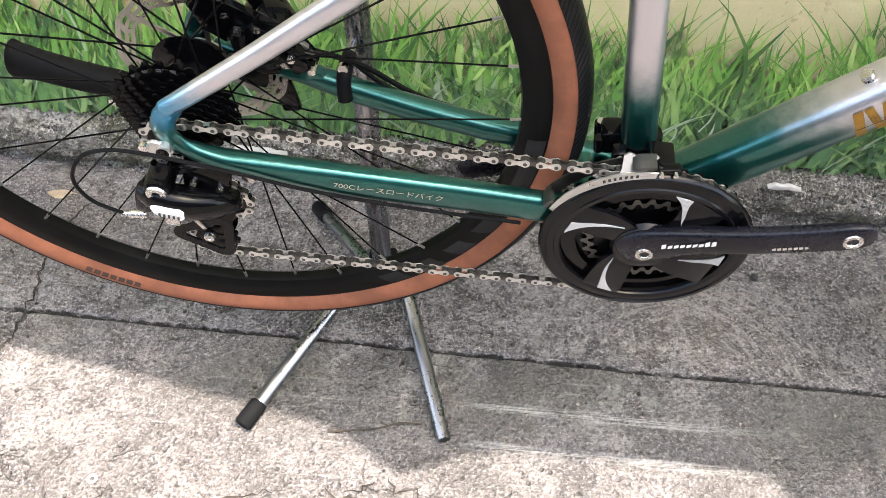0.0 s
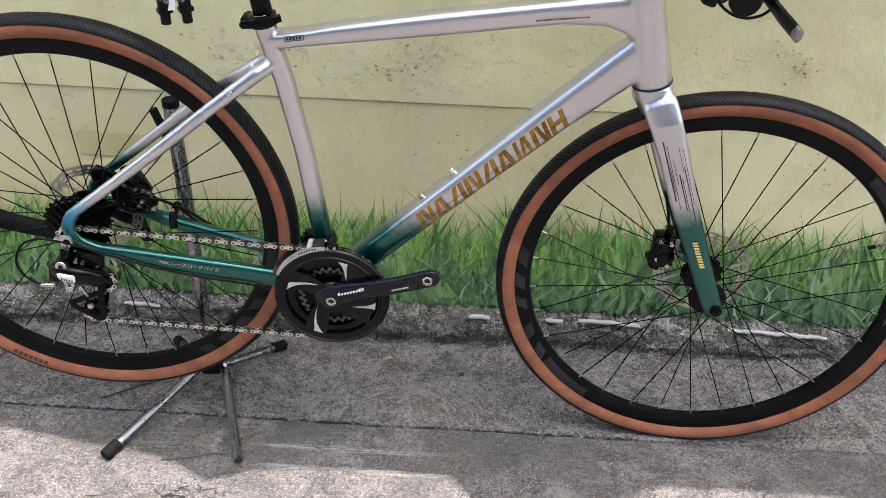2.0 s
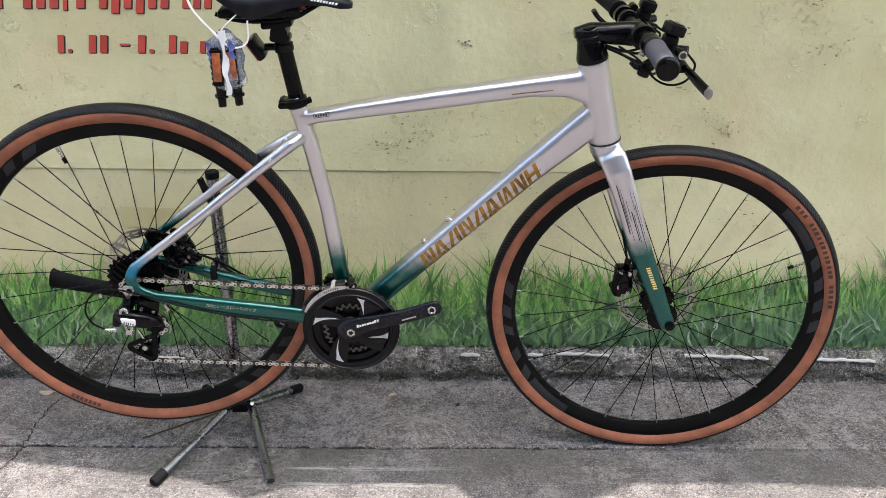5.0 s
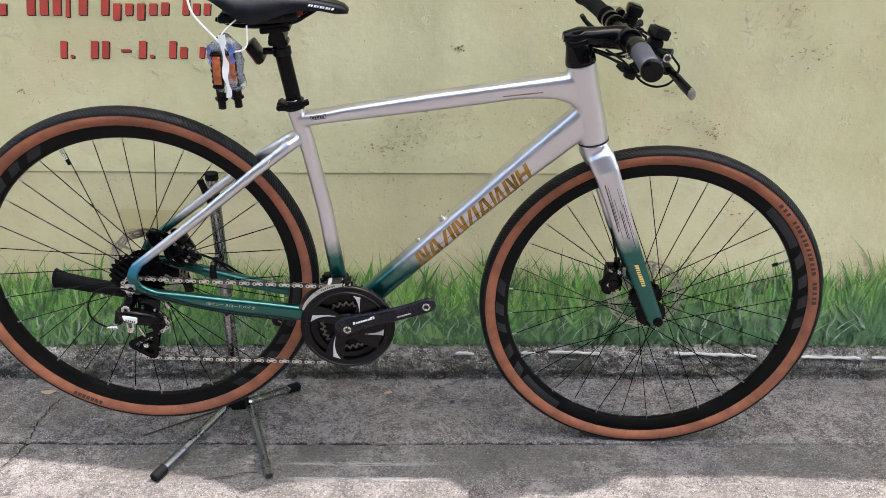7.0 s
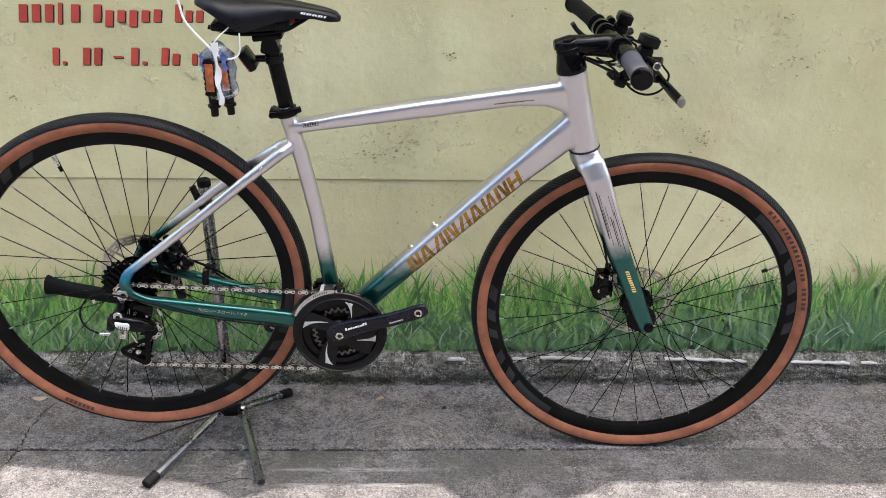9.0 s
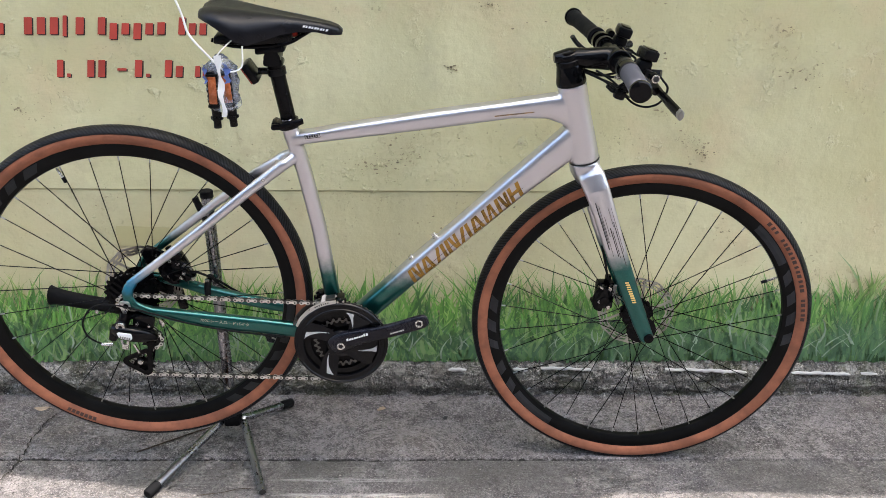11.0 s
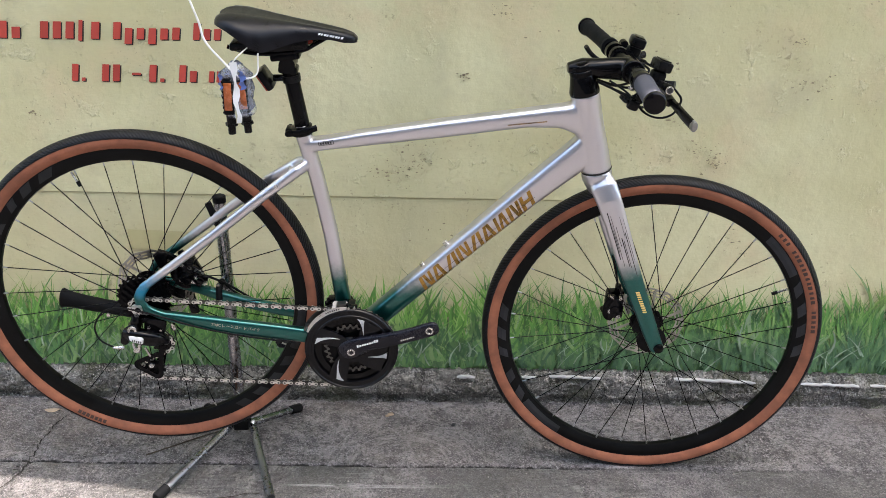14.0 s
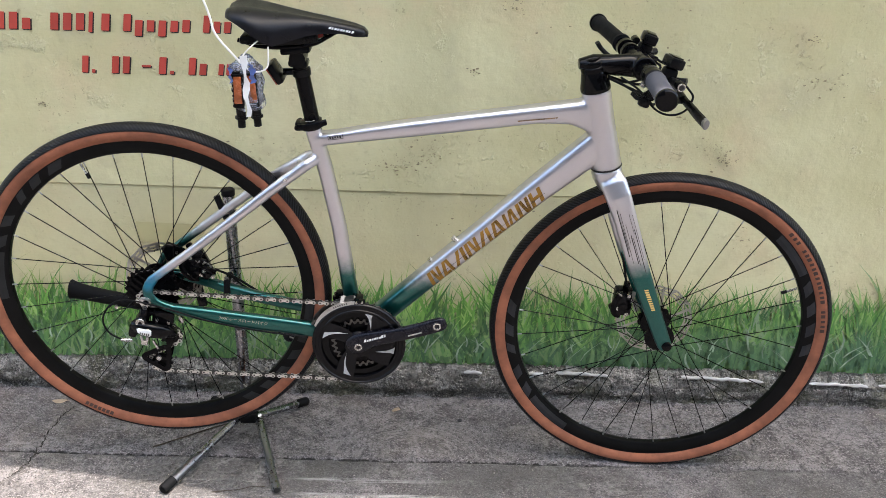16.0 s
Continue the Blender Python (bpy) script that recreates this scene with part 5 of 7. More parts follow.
def build_stem():
    bm = bmesh.new()
    u = STEER_AXIS
    p = Vector((0.8425, 0, 0.858)) + u * 0.030
    sweep(bm, [p + u * 0.0, p + u * 0.004, p + u * 0.021, p + u * 0.026], [0.018, 0.0195, 0.0198, 0.0185], 24)
    sweep(bm, [p + u * 0.012 + Vector((-0.026, 0, 0.006)), p + u * 0.014 + Vector((0.0, 0, 0.006)), (0.868, 0, 0.9035), (0.895, 0, 0.903), (0.920, 0, 0.901)],
          [(0.012, 0.009), (0.018, 0.0155), (0.0165, 0.0185), (0.0165, 0.0205), (0.021, 0.0215)], 18)
    rod(bm, (0.921, -0.0215, 0.901), (0.921, 0.0215, 0.901), 0.0215, 24)
    ob = new("stem", fused(bm, "stem", M_GLOSS, 0.0018, 3))
    ob.parent = bike
    ob.matrix_basis = STEER
    ob["label"] = "gloss black handlebar stem"
    bm = bmesh.new()
    t = p + u * 0.0265 + Vector((0.001, 0, 0.0015))
    sweep(bm, [t, t + u * 0.0022, t + u * 0.003], [0.0165, 0.0165, 0.0145], 24)
    sweep(bm, [t + u * 0.003, t + u * 0.0034], [0.005, 0.005], 10)
    part("top_cap", bm, M_BLACK, ob)
    for dz in (-0.0135, 0.0135):
        for y in (-0.013, 0.013):
            bm = bmesh.new()
            rod(bm, (0.932, y, 0.901 + dz), (0.9405, y, 0.901 + dz), 0.0038, 10)
            part("stem_bolt", bm, M_BLACK, ob)
    return ob


build_stem()
BAR = [(0.893, -0.245, 0.9195), (0.9005, -0.190, 0.917), (0.911, -0.120, 0.911), (0.919, -0.055, 0.9035), (0.921, -0.02, 0.901), (0.921, 0.02, 0.901), (0.919, 0.055, 0.9035), (0.911, 0.120, 0.911), (0.9005, 0.190, 0.917), (0.893, 0.245, 0.9195)]
BAR_LINE = curve(BAR, 6)


def bar_at(y):
    return min(BAR_LINE, key=lambda p: abs(p.y - y))


def build_bar():
    bm = bmesh.new()
    sweep(bm, BAR_LINE, [0.0125 + 0.0032 * max(0, 1 - abs(p.y) / 0.06) for p in BAR_LINE], 18, ref=(0, 0, 1))
    ob = part("handlebar", bm, M_BLACK, bike, "flat black handlebar")
    ob.matrix_basis = STEER
    for s in (-1, 1):
        pts = [p for p in BAR_LINE if 0.115 <= s * p.y]
        pts.sort(key=lambda p: abs(p.y))
        k = len(pts)
        bm = bmesh.new()
        thick = 0.0158 if s < 0 else 0.0143
        sweep(bm, pts, [thick + (0.0012 if i in (0, 1, k - 1) else 0.0005 * (i % 2)) for i in range(k)], 20, ref=(0, 0, 1))
        end = pts[-1]
        # the near grip takes the lightened rubber for its sheen
        g = part("grip", bm, M_GRIP_SHEEN if s < 0 else M_RUBBER, bike, "black rubber handlebar grip")
        g.matrix_basis = STEER
        bm = bmesh.new()
        sweep(bm, [end + Vector((0, -s * 0.002, 0)), end + Vector((0, -s * 0.0012, 0)), end + Vector((-0.0004, s * 0.004, 0)), end + Vector((-0.0006, s * 0.0060, 0)), end + Vector((-0.0006, s * 0.0055, 0))], [0.0160, 0.0178, 0.0176, 0.0150, 0.006], 24, ref=(0, 0, 1))
        part("grip_end", bm, M_GLOSS, g, "black grip end")
        bm = bmesh.new()
        c = pts[0]
        sweep(bm, [c + Vector((0, s * 0.004, 0)), c + Vector((0, -s * 0.006, 0))], [0.0176, 0.0176], 20, ref=(0, 0, 1))
        part("grip_collar", bm, M_RUBBER, g)
    return ob


build_bar()


def build_controls(s):
    """Brake lever and gear shifter on one half of the bar (s: -1 near, 1 far)."""
    c = bar_at(s * 0.100)
    bm = bmesh.new()
    sweep(bm, [c + Vector((0, s * 0.007, 0)), c + Vector((0, -s * 0.007, 0))], [0.017, 0.017], 20, ref=(0, 0, 1))
    sweep(bm, curve([c + Vector((0.010, 0, -0.006)), c + Vector((0.026, s * 0.002, -0.013)), c + Vector((0.038, s * 0.018, -0.020)), c + Vector((0.042, s * 0.036, -0.026))], 4), [(0.008, 0.010)] * 13, 12, ref=(0, 0, 1))
    ob = part("brake_lever", bm, M_GLOSS, bike, "black two-finger brake lever")
    ob.matrix_basis = STEER
    bm = bmesh.new()
    tip = curve([c + Vector((0.044, s * 0.034, -0.025)), c + Vector((0.048, s * 0.060, -0.029)), c + Vector((0.050, s * 0.085, -0.032)), c + Vector((0.053, s * 0.106, -0.035)), c + Vector((0.055, s * 0.120, -0.037))], 5)
    sweep(bm, tip, [(0.0060 + 0.0022 * min(1.0, i / 8), 0.0046) for i in range(len(tip))], 12, ref=(0, 0, 1), square=0.7)
    blade = part("lever_blade", bm, M_BLACK, ob, "satin black lever blade")
    bm = bmesh.new()
    e = tip[-1]
    sweep(bm, [e + Vector((-0.0005, -s * 0.004, 0.0006)), e, e + Vector((0.0008, s * 0.004, -0.0008)), e + Vector((0.0010, s * 0.006, -0.0010))], [(0.0086, 0.0050), (0.0092, 0.0056), (0.0088, 0.0054), (0.0055, 0.0035)], 14, ref=(0, 0, 1))
    part("lever_tip", bm, M_MECH, blade, "bright worn lever tip")
    # hollow cable adjuster that faces outwards
    bm = bmesh.new()
    q = c + Vector((0.030, s * 0.040, 0.002))
    sweep(bm, [q, q + Vector((0, s * 0.016, 0)), q + Vector((0, s * 0.018, 0))], [0.0072, 0.0078, 0.0066], 16, ref=(0, 0, 1))
    ring = part("adjuster_barrel", bm, M_BLACK, ob)
    bm = bmesh.new()
    sweep(bm, [q + Vector((0, s * 0.0182, 0)), q + Vector((0, s * 0.0196, 0))], [0.0070, 0.0066], 16, ref=(0, 0, 1))
    part("adjuster_rim", bm, M_STEEL, ring, "bright rim of the adjuster")
    # the shade in the hollow barrel, put in as a dark disc
    bm = bmesh.new()
    sweep(bm, [q + Vector((0, s * 0.0197, 0)), q + Vector((0, s * 0.0200, 0))], [0.0048, 0.0048], 14, ref=(0, 0, 1))
    part("adjuster_bore", bm, M_INK, ring)
    bm = bmesh.new()
    rod(bm, c + Vector((0.030, -s * 0.008, -0.012)), c + Vector((0.030, -s * 0.026, -0.010)), 0.0042, 10)
    part("barrel_adjuster", bm, M_STEEL, ob)
    d = bar_at(s * 0.072)
    bm = bmesh.new()
    sweep(bm, [d + Vector((0, s * 0.006, 0)), d + Vector((0, -s * 0.006, 0))], [0.0175, 0.0175], 20, ref=(0, 0, 1))
    box(bm, d + Vector((0.034, s * 0.004, 0.025)), (0.028, 0.034, 0.018), (0, 18, s * -8), 0.004)
    box(bm, d + Vector((0.027, s * 0.006, 0.002)), (0.026, 0.022, 0.030), (0, 14, 0), 0.006)
    box(bm, d + Vector((0.012, s * 0.006, -0.024)), (0.026, 0.018, 0.008), (0, 22, 0), 0.003)
    box(bm, d + Vector((-0.004, s * 0.012, -0.032)), (0.018, 0.020, 0.007), (0, 30, 0), 0.003)
    sweep(bm, curve([d + Vector((0.004, s * 0.010, -0.018)), d + Vector((-0.010, s * 0.016, -0.028)), d + Vector((-0.024, s * 0.020, -0.032)), d + Vector((-0.034, s * 0.020, -0.024))], 4), [(0.008, 0.0042)] * 13, 10)
    rod(bm, d + Vector((0.030, s * 0.008, -0.006)), d + Vector((0.054, s * 0.024, -0.004)), 0.0070, 12)
    box(bm, d + Vector((0.036, s * 0.020, -0.010)), (0.026, 0.020, 0.022), (0, 20, 0), 0.004)
    if s > 0:
        sweep(bm, curve([d + Vector((-0.006, 0.016, -0.022)), d + Vector((-0.030, 0.020, -0.014)), d + Vector((-0.048, 0.020, 0.0)), d + Vector((-0.058, 0.020, 0.013))], 4), [(0.008, 0.0045)] * 13, 10)
    sh = part("gear_shifter", bm, M_PLASTIC, bike, "black trigger gear shifter")
    sh.matrix_basis = STEER
    bm = bmesh.new()
    box(bm, d + Vector((0.0372, s * 0.004, 0.0344)), (0.018, 0.024, 0.0012), (0, 18, s * -8), 0.0004)
    part("gear_window", bm, M_GLOSS, sh)
    bm = bmesh.new()
    rod(bm, d + Vector((0.034, -s * 0.008, -0.004)), d + Vector((0.040, -s * 0.034, -0.003)), 0.0046, 10)
    part("barrel_adjuster", bm, M_PLASTIC, sh)
    return c, d


cn, dn = build_controls(-1)
cf, df = build_controls(1)


def cable(name, pts, r=0.0024, material=None, parent=bike, steps=8):
    bm = bmesh.new()
    sweep(bm, curve(pts, steps), r, 8, ref=(0.2, 0.9, 0.3))
    return part(name, bm, material or M_RUBBER, parent)


V = Vector
ENTRY = V((0.860, -0.004, 0.882))
cable("brake_cable", [cn + V((0.030, 0.026, -0.010)), cn + V((0.052, 0.050, -0.028)), cn + V((0.020, 0.030, -0.052)), (0.917, -0.080, 0.866), (0.892, -0.035, 0.874), ENTRY], 0.0023)
cable("gear_cable", [dn + V((0.040, 0.034, -0.003)), dn + V((0.052, 0.046, -0.020)), dn + V((0.020, 0.030, -0.046)), (0.905, -0.030, 0.868), (0.884, -0.015, 0.874), ENTRY + V((0, 0.008, 0.001))], 0.0022)
cable("gear_cable", [df + V((0.040, -0.034, -0.003)), df + V((0.055, -0.060, -0.012)), (0.925, -0.004, 0.872), (0.895, 0.006, 0.872), ENTRY + V((0, 0.014, 0))], 0.0022)
cable("brake_cable", [cf + V((0.030, -0.026, -0.010)), cf + V((0.050, -0.055, -0.020)), (0.930, 0.02, 0.874), (0.895, 0.016, 0.868), ENTRY + V((0, 0.020, -0.001))], 0.0023)
cable("gear_cable", [(0.958, -0.120, 0.914), (0.9685, -0.130, 0.9035), (0.978, -0.130, 0.8882), (0.9702, -0.120, 0.8621), (0.9494, -0.110, 0.8515), (0.9284, -0.090, 0.8552), (0.9075, -0.050, 0.8749), (0.8804, -0.020, 0.8880)], 0.0019)
bm = bmesh.new()
box(bm, (0.903, -0.100, 0.8687), (0.020, 0.016, 0.018), (0, 20, 0), 0.005)
box(bm, (0.912, -0.098, 0.8800), (0.010, 0.010, 0.022), (0, 30, 0), 0.003)
part("shift_paddle", bm, M_PLASTIC, bike, "black thumb paddle under the bar").matrix_basis = STEER
bm = bmesh.new()
box(bm, (0.903, -0.080, 0.8917), (0.010, 0.007, 0.007), (0, 24, 0), 0.0015)
part("cable_tie", bm, M_SILVER, bike, "pale grey cable clip").matrix_basis = STEER


# ---- saddle and post ----
def build_saddle():
    bm = bmesh.new()
    st = ((0.1905, 0.026, 0.992, 0.007, 0), (0.193, 0.040, 0.9965, 0.011, 0), (0.202, 0.053, 1.000, 0.015, 0), (0.218, 0.064, 1.002, 0.022, 0), (0.238, 0.0705, 1.001, 0.032, 0), (0.258, 0.0715, 0.998, 0.043, 0), (0.280, 0.063, 0.995, 0.051, 0), (0.305, 0.050, 0.991, 0.043, 0),
          (0.335, 0.036, 0.986, 0.031, 0), (0.365, 0.028, 0.981, 0.023, 0), (0.395, 0.0240, 0.975, 0.018, 0), (0.418, 0.0205, 0.969, 0.018, 0), (0.432, 0.016, 0.964, 0.014, 0), (0.439, 0.008, 0.958, 0.008, 0))
    rings = []
    for x, w, top, skirt, _ in st:
        x = x if x > 0.305 else 0.305 - (0.305 - x) * 0.90
        ring = []
        k = 18
        for i in range(k + 1):
            a = math.pi * i / k
            cy, cz = -math.cos(a), math.sin(a)
            y = w * math.copysign(abs(cy) ** 0.62, cy)
            z = top - skirt + skirt * cz ** 0.75 - 0.0045 * math.exp(-(y / 0.012) ** 2) * (1 if 0.2 < x < 0.41 else 0.3)
            ring.append(bm.verts.new((x, y, z)))
        for t in (0.6, 0.2, -0.2, -0.6):
            ring.append(bm.verts.new((x, w * t, top - skirt + 0.004)))
        rings.append(ring)
    m = len(rings[0])
    for a, b in zip(rings, rings[1:]):
        for j in range(m):
            bm.faces.new((a[j], a[(j + 1) % m], b[(j + 1) % m], b[j]))
    bm.faces.new(rings[0][::-1])
    bm.faces.new(rings[-1])
    ob = part("saddle", bm, M_SADDLE, bike, "black padded saddle with white marking", 60)
    bm = bmesh.new()
    for y in (-0.022, 0.022):
        sweep(bm, curve([(0.385, y * 0.5, 0.957), (0.370, y * 0.7, 0.949), (0.345, y, 0.938), (0.300, y, 0.932), (0.255, y * 1.1, 0.934), (0.220, y * 1.5, 0.947)], 6), 0.0036, 10)
    part("saddle_rail", bm, M_BLACK, ob)
    bm = bmesh.new()
    box(bm, (0.300, 0, 0.944), (0.11, 0.052, 0.018), (0, -4, 0), 0.005)
    box(bm, (0.250, 0, 0.948), (0.05, 0.09, 0.014), (0, 0, 0), 0.005)
    part("saddle_base", bm, M_PLASTIC, ob)
    bm = bmesh.new()
    for i in range(9):
        x = 0.374 + 0.0047 * i
        z = 0.9665 - 0.0010 * i
        y = -0.0262 + 0.00055 * i - 0.0012
        q = [bm.verts.new((x + a * (0.0025 if i % 2 else 0.0036) + (0.0020 if b else 0), y - 0.0010 - (0.0010 if not b else 0), z + (0.0034 if b else 0))) for a, b in ((0, 0), (1, 0), (1, 1), (0, 1))]
        bm.faces.new(q)
    part("saddle_mark", bm, M_WHITE, ob, "row of small white strokes")
    bm = bmesh.new()
    box(bm, (0.352, -0.010, 0.949), (0.022, 0.012, 0.008), (0, -18, 8), 0.003)
    part("saddle_tag", bm, M_REFLECT, ob, "small red tag under the nose")
    bm = bmesh.new()
    a, b = V((0.338, 0, 0.770)), V((0.3165, 0, 0.906))
    sweep(bm, [a, a.lerp(b, 0.5), b], 0.0136, 24)
    post = part("seatpost", bm, M_BLACK, bike, "black seatpost")
    bm = bmesh.new()
    rod(bm, b + V((0.0, -0.020, 0.004)), b + V((0, 0.020, 0.004)), 0.0145, 20)
    box(bm, b + V((-0.002, 0, 0.020)), (0.052, 0.050, 0.012), (0, -6, 0), 0.004)
    box(bm, b + V((0.0, 0, -0.006)), (0.034, 0.036, 0.014), (0, 9, 0), 0.005)
    part("post_clamp", bm, M_BLACK, post)
    bm = bmesh.new()
    c, u = V((0.3325, 0, 0.788)), (b - a).normalized()
    sweep(bm, [c - u * 0.0095, c - u * 0.008, c + u * 0.006, c + u * 0.0075], [0.0188, 0.0202, 0.0202, 0.0175], 28)
    col = part("seat_collar", bm, M_GLOSS, bike, "black seat clamp with a quick release")
    bm = bmesh.new()
    box(bm, c + V((-0.021, 0, -0.003)), (0.016, 0.026, 0.013), (0, 10, 0), 0.003)
    rod(bm, c + V((-0.023, -0.020, -0.003)), c + V((-0.023, 0.02, -0.003)), 0.0055, 12)
    sweep(bm, curve([c + V((-0.023, -0.021, -0.002)), c + V((-0.004, -0.027, 0.002)), c + V((0.018, -0.025, 0.007)), c + V((0.029, -0.019, 0.009))], 5), [(0.0032, 0.0058)] * 16, 10)
    part("quick_release", bm, M_BLACK, col)
    # rear reflector on its bracket
    bm = bmesh.new()
    e = V((0.3205, 0, 0.883))
    sweep(bm, [e + V((0.0005, 0, -0.006)), e + V((-0.0008, 0, 0.006))], [0.0165, 0.0165], 20)
    sweep(bm, [e + V((-0.014, 0, 0)), e + V((-0.032, 0, 0.0))], [(0.008, 0.006), (0.008, 0.006)], 10)
    box(bm, e + V((-0.044, 0, 0.0)), (0.013, 0.046, 0.038), (0, -32, 0), 0.003)
    r = part("reflector_bracket", bm, M_PLASTIC, bike, "black bracket with a red reflector")
    bm = bmesh.new()
    n = V((-math.cos(radians(32)), 0, -math.sin(radians(32))))
    box(bm, e + V((-0.044, 0, 0.0)) + n * 0.0072, (0.003, 0.041, 0.033), (0, -32, 0), 0.001)
    part("reflector", bm, M_REFLECT, r, "red ribbed reflector")
    return ob


build_saddle()


# ---- drivetrain ----
def rot2(a):
    return math.cos(radians(a)), math.sin(radians(a))


def build_crankset():
    cx, cz = CRANK.x, CRANK.z
    bm = bmesh.new()
    lathe(bm, [(0.0735, -0.0560), (0.0750, -0.0588), (0.0790, -0.0594), (0.0800, -0.0582), (0.0862, -0.0580), (0.0872, -0.0592), (0.0905, -0.0586), (0.0926, -0.0566), (0.0934, -0.0540), (0.0735, -0.0540)], CRANK, 96, closed=True)
    lathe(bm, [(0.0, -0.0615), (0.020, -0.0612), (0.027, -0.0600), (0.030, -0.0550), (0.0, -0.0545)], CRANK, 48)
    ob = part("crankset", bm, M_CRANK, bike, "black chainring guard", 30)
    # cranked spider webs between the windows
    for a, w0, w1 in ((54, 24, 15), (150, 30, 12), (246, 30, 14), (-14, 40, 26)):
        bm = bmesh.new()
        k = 8
        lo, hi = [], []
        for i in range(k + 1):
            t = i / k
            r = 0.024 + 0.0525 * t
            w = w0 + (w1 - w0) * t ** 0.7
            twist = 14 * (1 - t) ** 1.5
            lo.append((cx + r * rot2(a - w - twist)[0], cz + r * rot2(a - w - twist)[1]))
            hi.append((cx + r * rot2(a + w - twist)[0], cz + r * rot2(a + w - twist)[1]))
        plate(bm, lo + hi[::-1], -0.0590, -0.0548, bevel=0.001)
        part("spider_arm", bm, M_CRANK, ob, smooth=30)
    bm = bmesh.new()
    toothed(bm, cx, cz, 0.0905, 44, -0.0470, -0.0448)
    part("chainring", bm, M_BLACK, ob, "black outer chainring", 30)
    bm = bmesh.new()
    lathe(bm, [(0.060, -0.0520), (0.0735, -0.0520), (0.0735, -0.0500), (0.060, -0.0500)], CRANK, 60, closed=True)
    part("chainring", bm, M_GLOSS, ob, "gloss black ring behind the guard", 30)
    bm = bmesh.new()
    ol = []
    for i in range(26):
        for f, rr in ((0.0, 0.0500), (0.3, 0.0500), (0.45, 0.0555), (0.7, 0.0555)):
            ang = 2 * math.pi * (i + f) / 26
            ol.append((cx + rr * math.cos(ang), cz + rr * math.sin(ang)))
    outer = [bm.verts.new((x, -0.0495, z)) for x, z in ol]
    inner = [bm.verts.new((cx + (x - cx) * 0.88, -0.0495, cz + (z - cz) * 0.88)) for x, z in ol]
    for i in range(len(ol)):
        bm.faces.new((outer[i], outer[(i + 1) % len(ol)], inner[(i + 1) % len(ol)], inner[i]))
    part("chainring", bm, M_CHAIN_IN, ob, "steel teeth of the inner chainring", 30)
    # white blade-shaped accents along the windows
    for a1, r1, a0, r0 in ((73, 0.0735, 54, 0.043), (162, 0.0735, 128, 0.034), (250, 0.0735, 216, 0.030), (-9, 0.0720, -24, 0.036)):
        bm = bmesh.new()
        k = 12
        outer, inner = [], []
        for i in range(k + 1):
            t = i / k
            r = r0 + (r1 - r0) * t
            base = a0 + (a1 - a0) * t ** 0.75
            wide = min(1, t * 3) * (1.8 + 4.2 * t ** 4)
            outer.append((cx + r * rot2(base - wide)[0], cz + r * rot2(base - wide)[1]))
            inner.append((cx + r * rot2(base + wide)[0], cz + r * rot2(base + wide)[1]))
        plate(bm, outer + inner[::-1], -0.0600, -0.0585)
        part("guard_accent", bm, M_ACCENT, ob, "pale grey blade-shaped accent", 30)
    # crank arms
    ob.matrix_basis = Matrix.Translation(CRANK) @ Matrix.Rotation(radians(-3.0), 4, "X") @ Matrix.Translation(-CRANK)
    ang = radians(20.9)
    for side in (-1, 1):
        d = V((math.cos(ang), 0, math.sin(ang))) * (1 if side < 0 else -1)
        nrm = V((-d.z, 0, d.x)) * (1 if side < 0 else -1)
        # the arm leaves its boss bowed upwards, dips, and swells again round the pedal hole
        stations = (-0.022, -0.018, -0.009, 0.002, 0.014, 0.030, 0.050, 0.075, 0.105, 0.135, 0.158, 0.172, 0.180, 0.185)
        bow = (0.0005, 0.001, 0.0025, 0.0045, 0.0060, 0.0066, 0.0052, 0.0024, 0.0002, -0.0004, 0.0, 0.0, 0.0, 0.0)
        size = ((0.003, 0.010), (0.0055, 0.0165), (0.008, 0.0205), (0.009, 0.0215), (0.0090, 0.0200), (0.0085, 0.0172), (0.0080, 0.0152), (0.0077, 0.0146), (0.0074, 0.0142), (0.0072, 0.0142), (0.0070, 0.0148), (0.0068, 0.0144), (0.006, 0.0120), (0.0035, 0.007))
        ys = [side * (0.0575 + 0.0200 * min(1, max(0, q) / 0.165)) for q in stations]
        pts = [CRANK + d * q + nrm * (b if side < 0 else 0.0) + V((0, y, 0)) for q, b, y in zip(stations, bow, ys)]
        bm = bmesh.new()
        sweep(bm, pts, size, 24, square=0.6)
        arm = part("crank_arm", bm, M_ARM, ob, "dark crank arm without a pedal")
        bm = bmesh.new()
        e = CRANK + d * 0.1664 + V((0, side * 0.0778, 0))
        lathe(bm, [(0.0, side * 0.0055), (0.0042, side * 0.0055), (0.0050, side * 0.0074), (0.0078, side * 0.0074), (0.0082, side * 0.0060), (0.0, side * 0.0055)], e, 20)
        part("pedal_hole", bm, M_STEEL, arm, "threaded pedal hole")
        bm = bmesh.new()
        e = CRANK + V((0, side * 0.0575, 0))
        lathe(bm, [(0.0, side * 0.0078), (0.0038, side * 0.0078), (0.0045, side * 0.0098), (0.0078, side * 0.0098), (0.0084, side * 0.008)], e, 24)
        part("crank_bolt", bm, M_STEEL, arm, "bright crank bolt")
        if side < 0:
            bm = bmesh.new()
            for i in range(9):
                s0 = 0.016 + 0.0052 * i
                y = -0.0575 - 0.0200 * s0 / 0.165 - 0.0096
                hh = 0.0058 if i in (0, 7, 8) else 0.0040
                q = [CRANK + d * (s0 + a2 * 0.0039 + b2 * 0.0016) + nrm * (0.0075 + b2 * hh) + V((0, y, 0)) for a2, b2 in ((0, 0), (1, 0), (1, 1), (0, 1))]
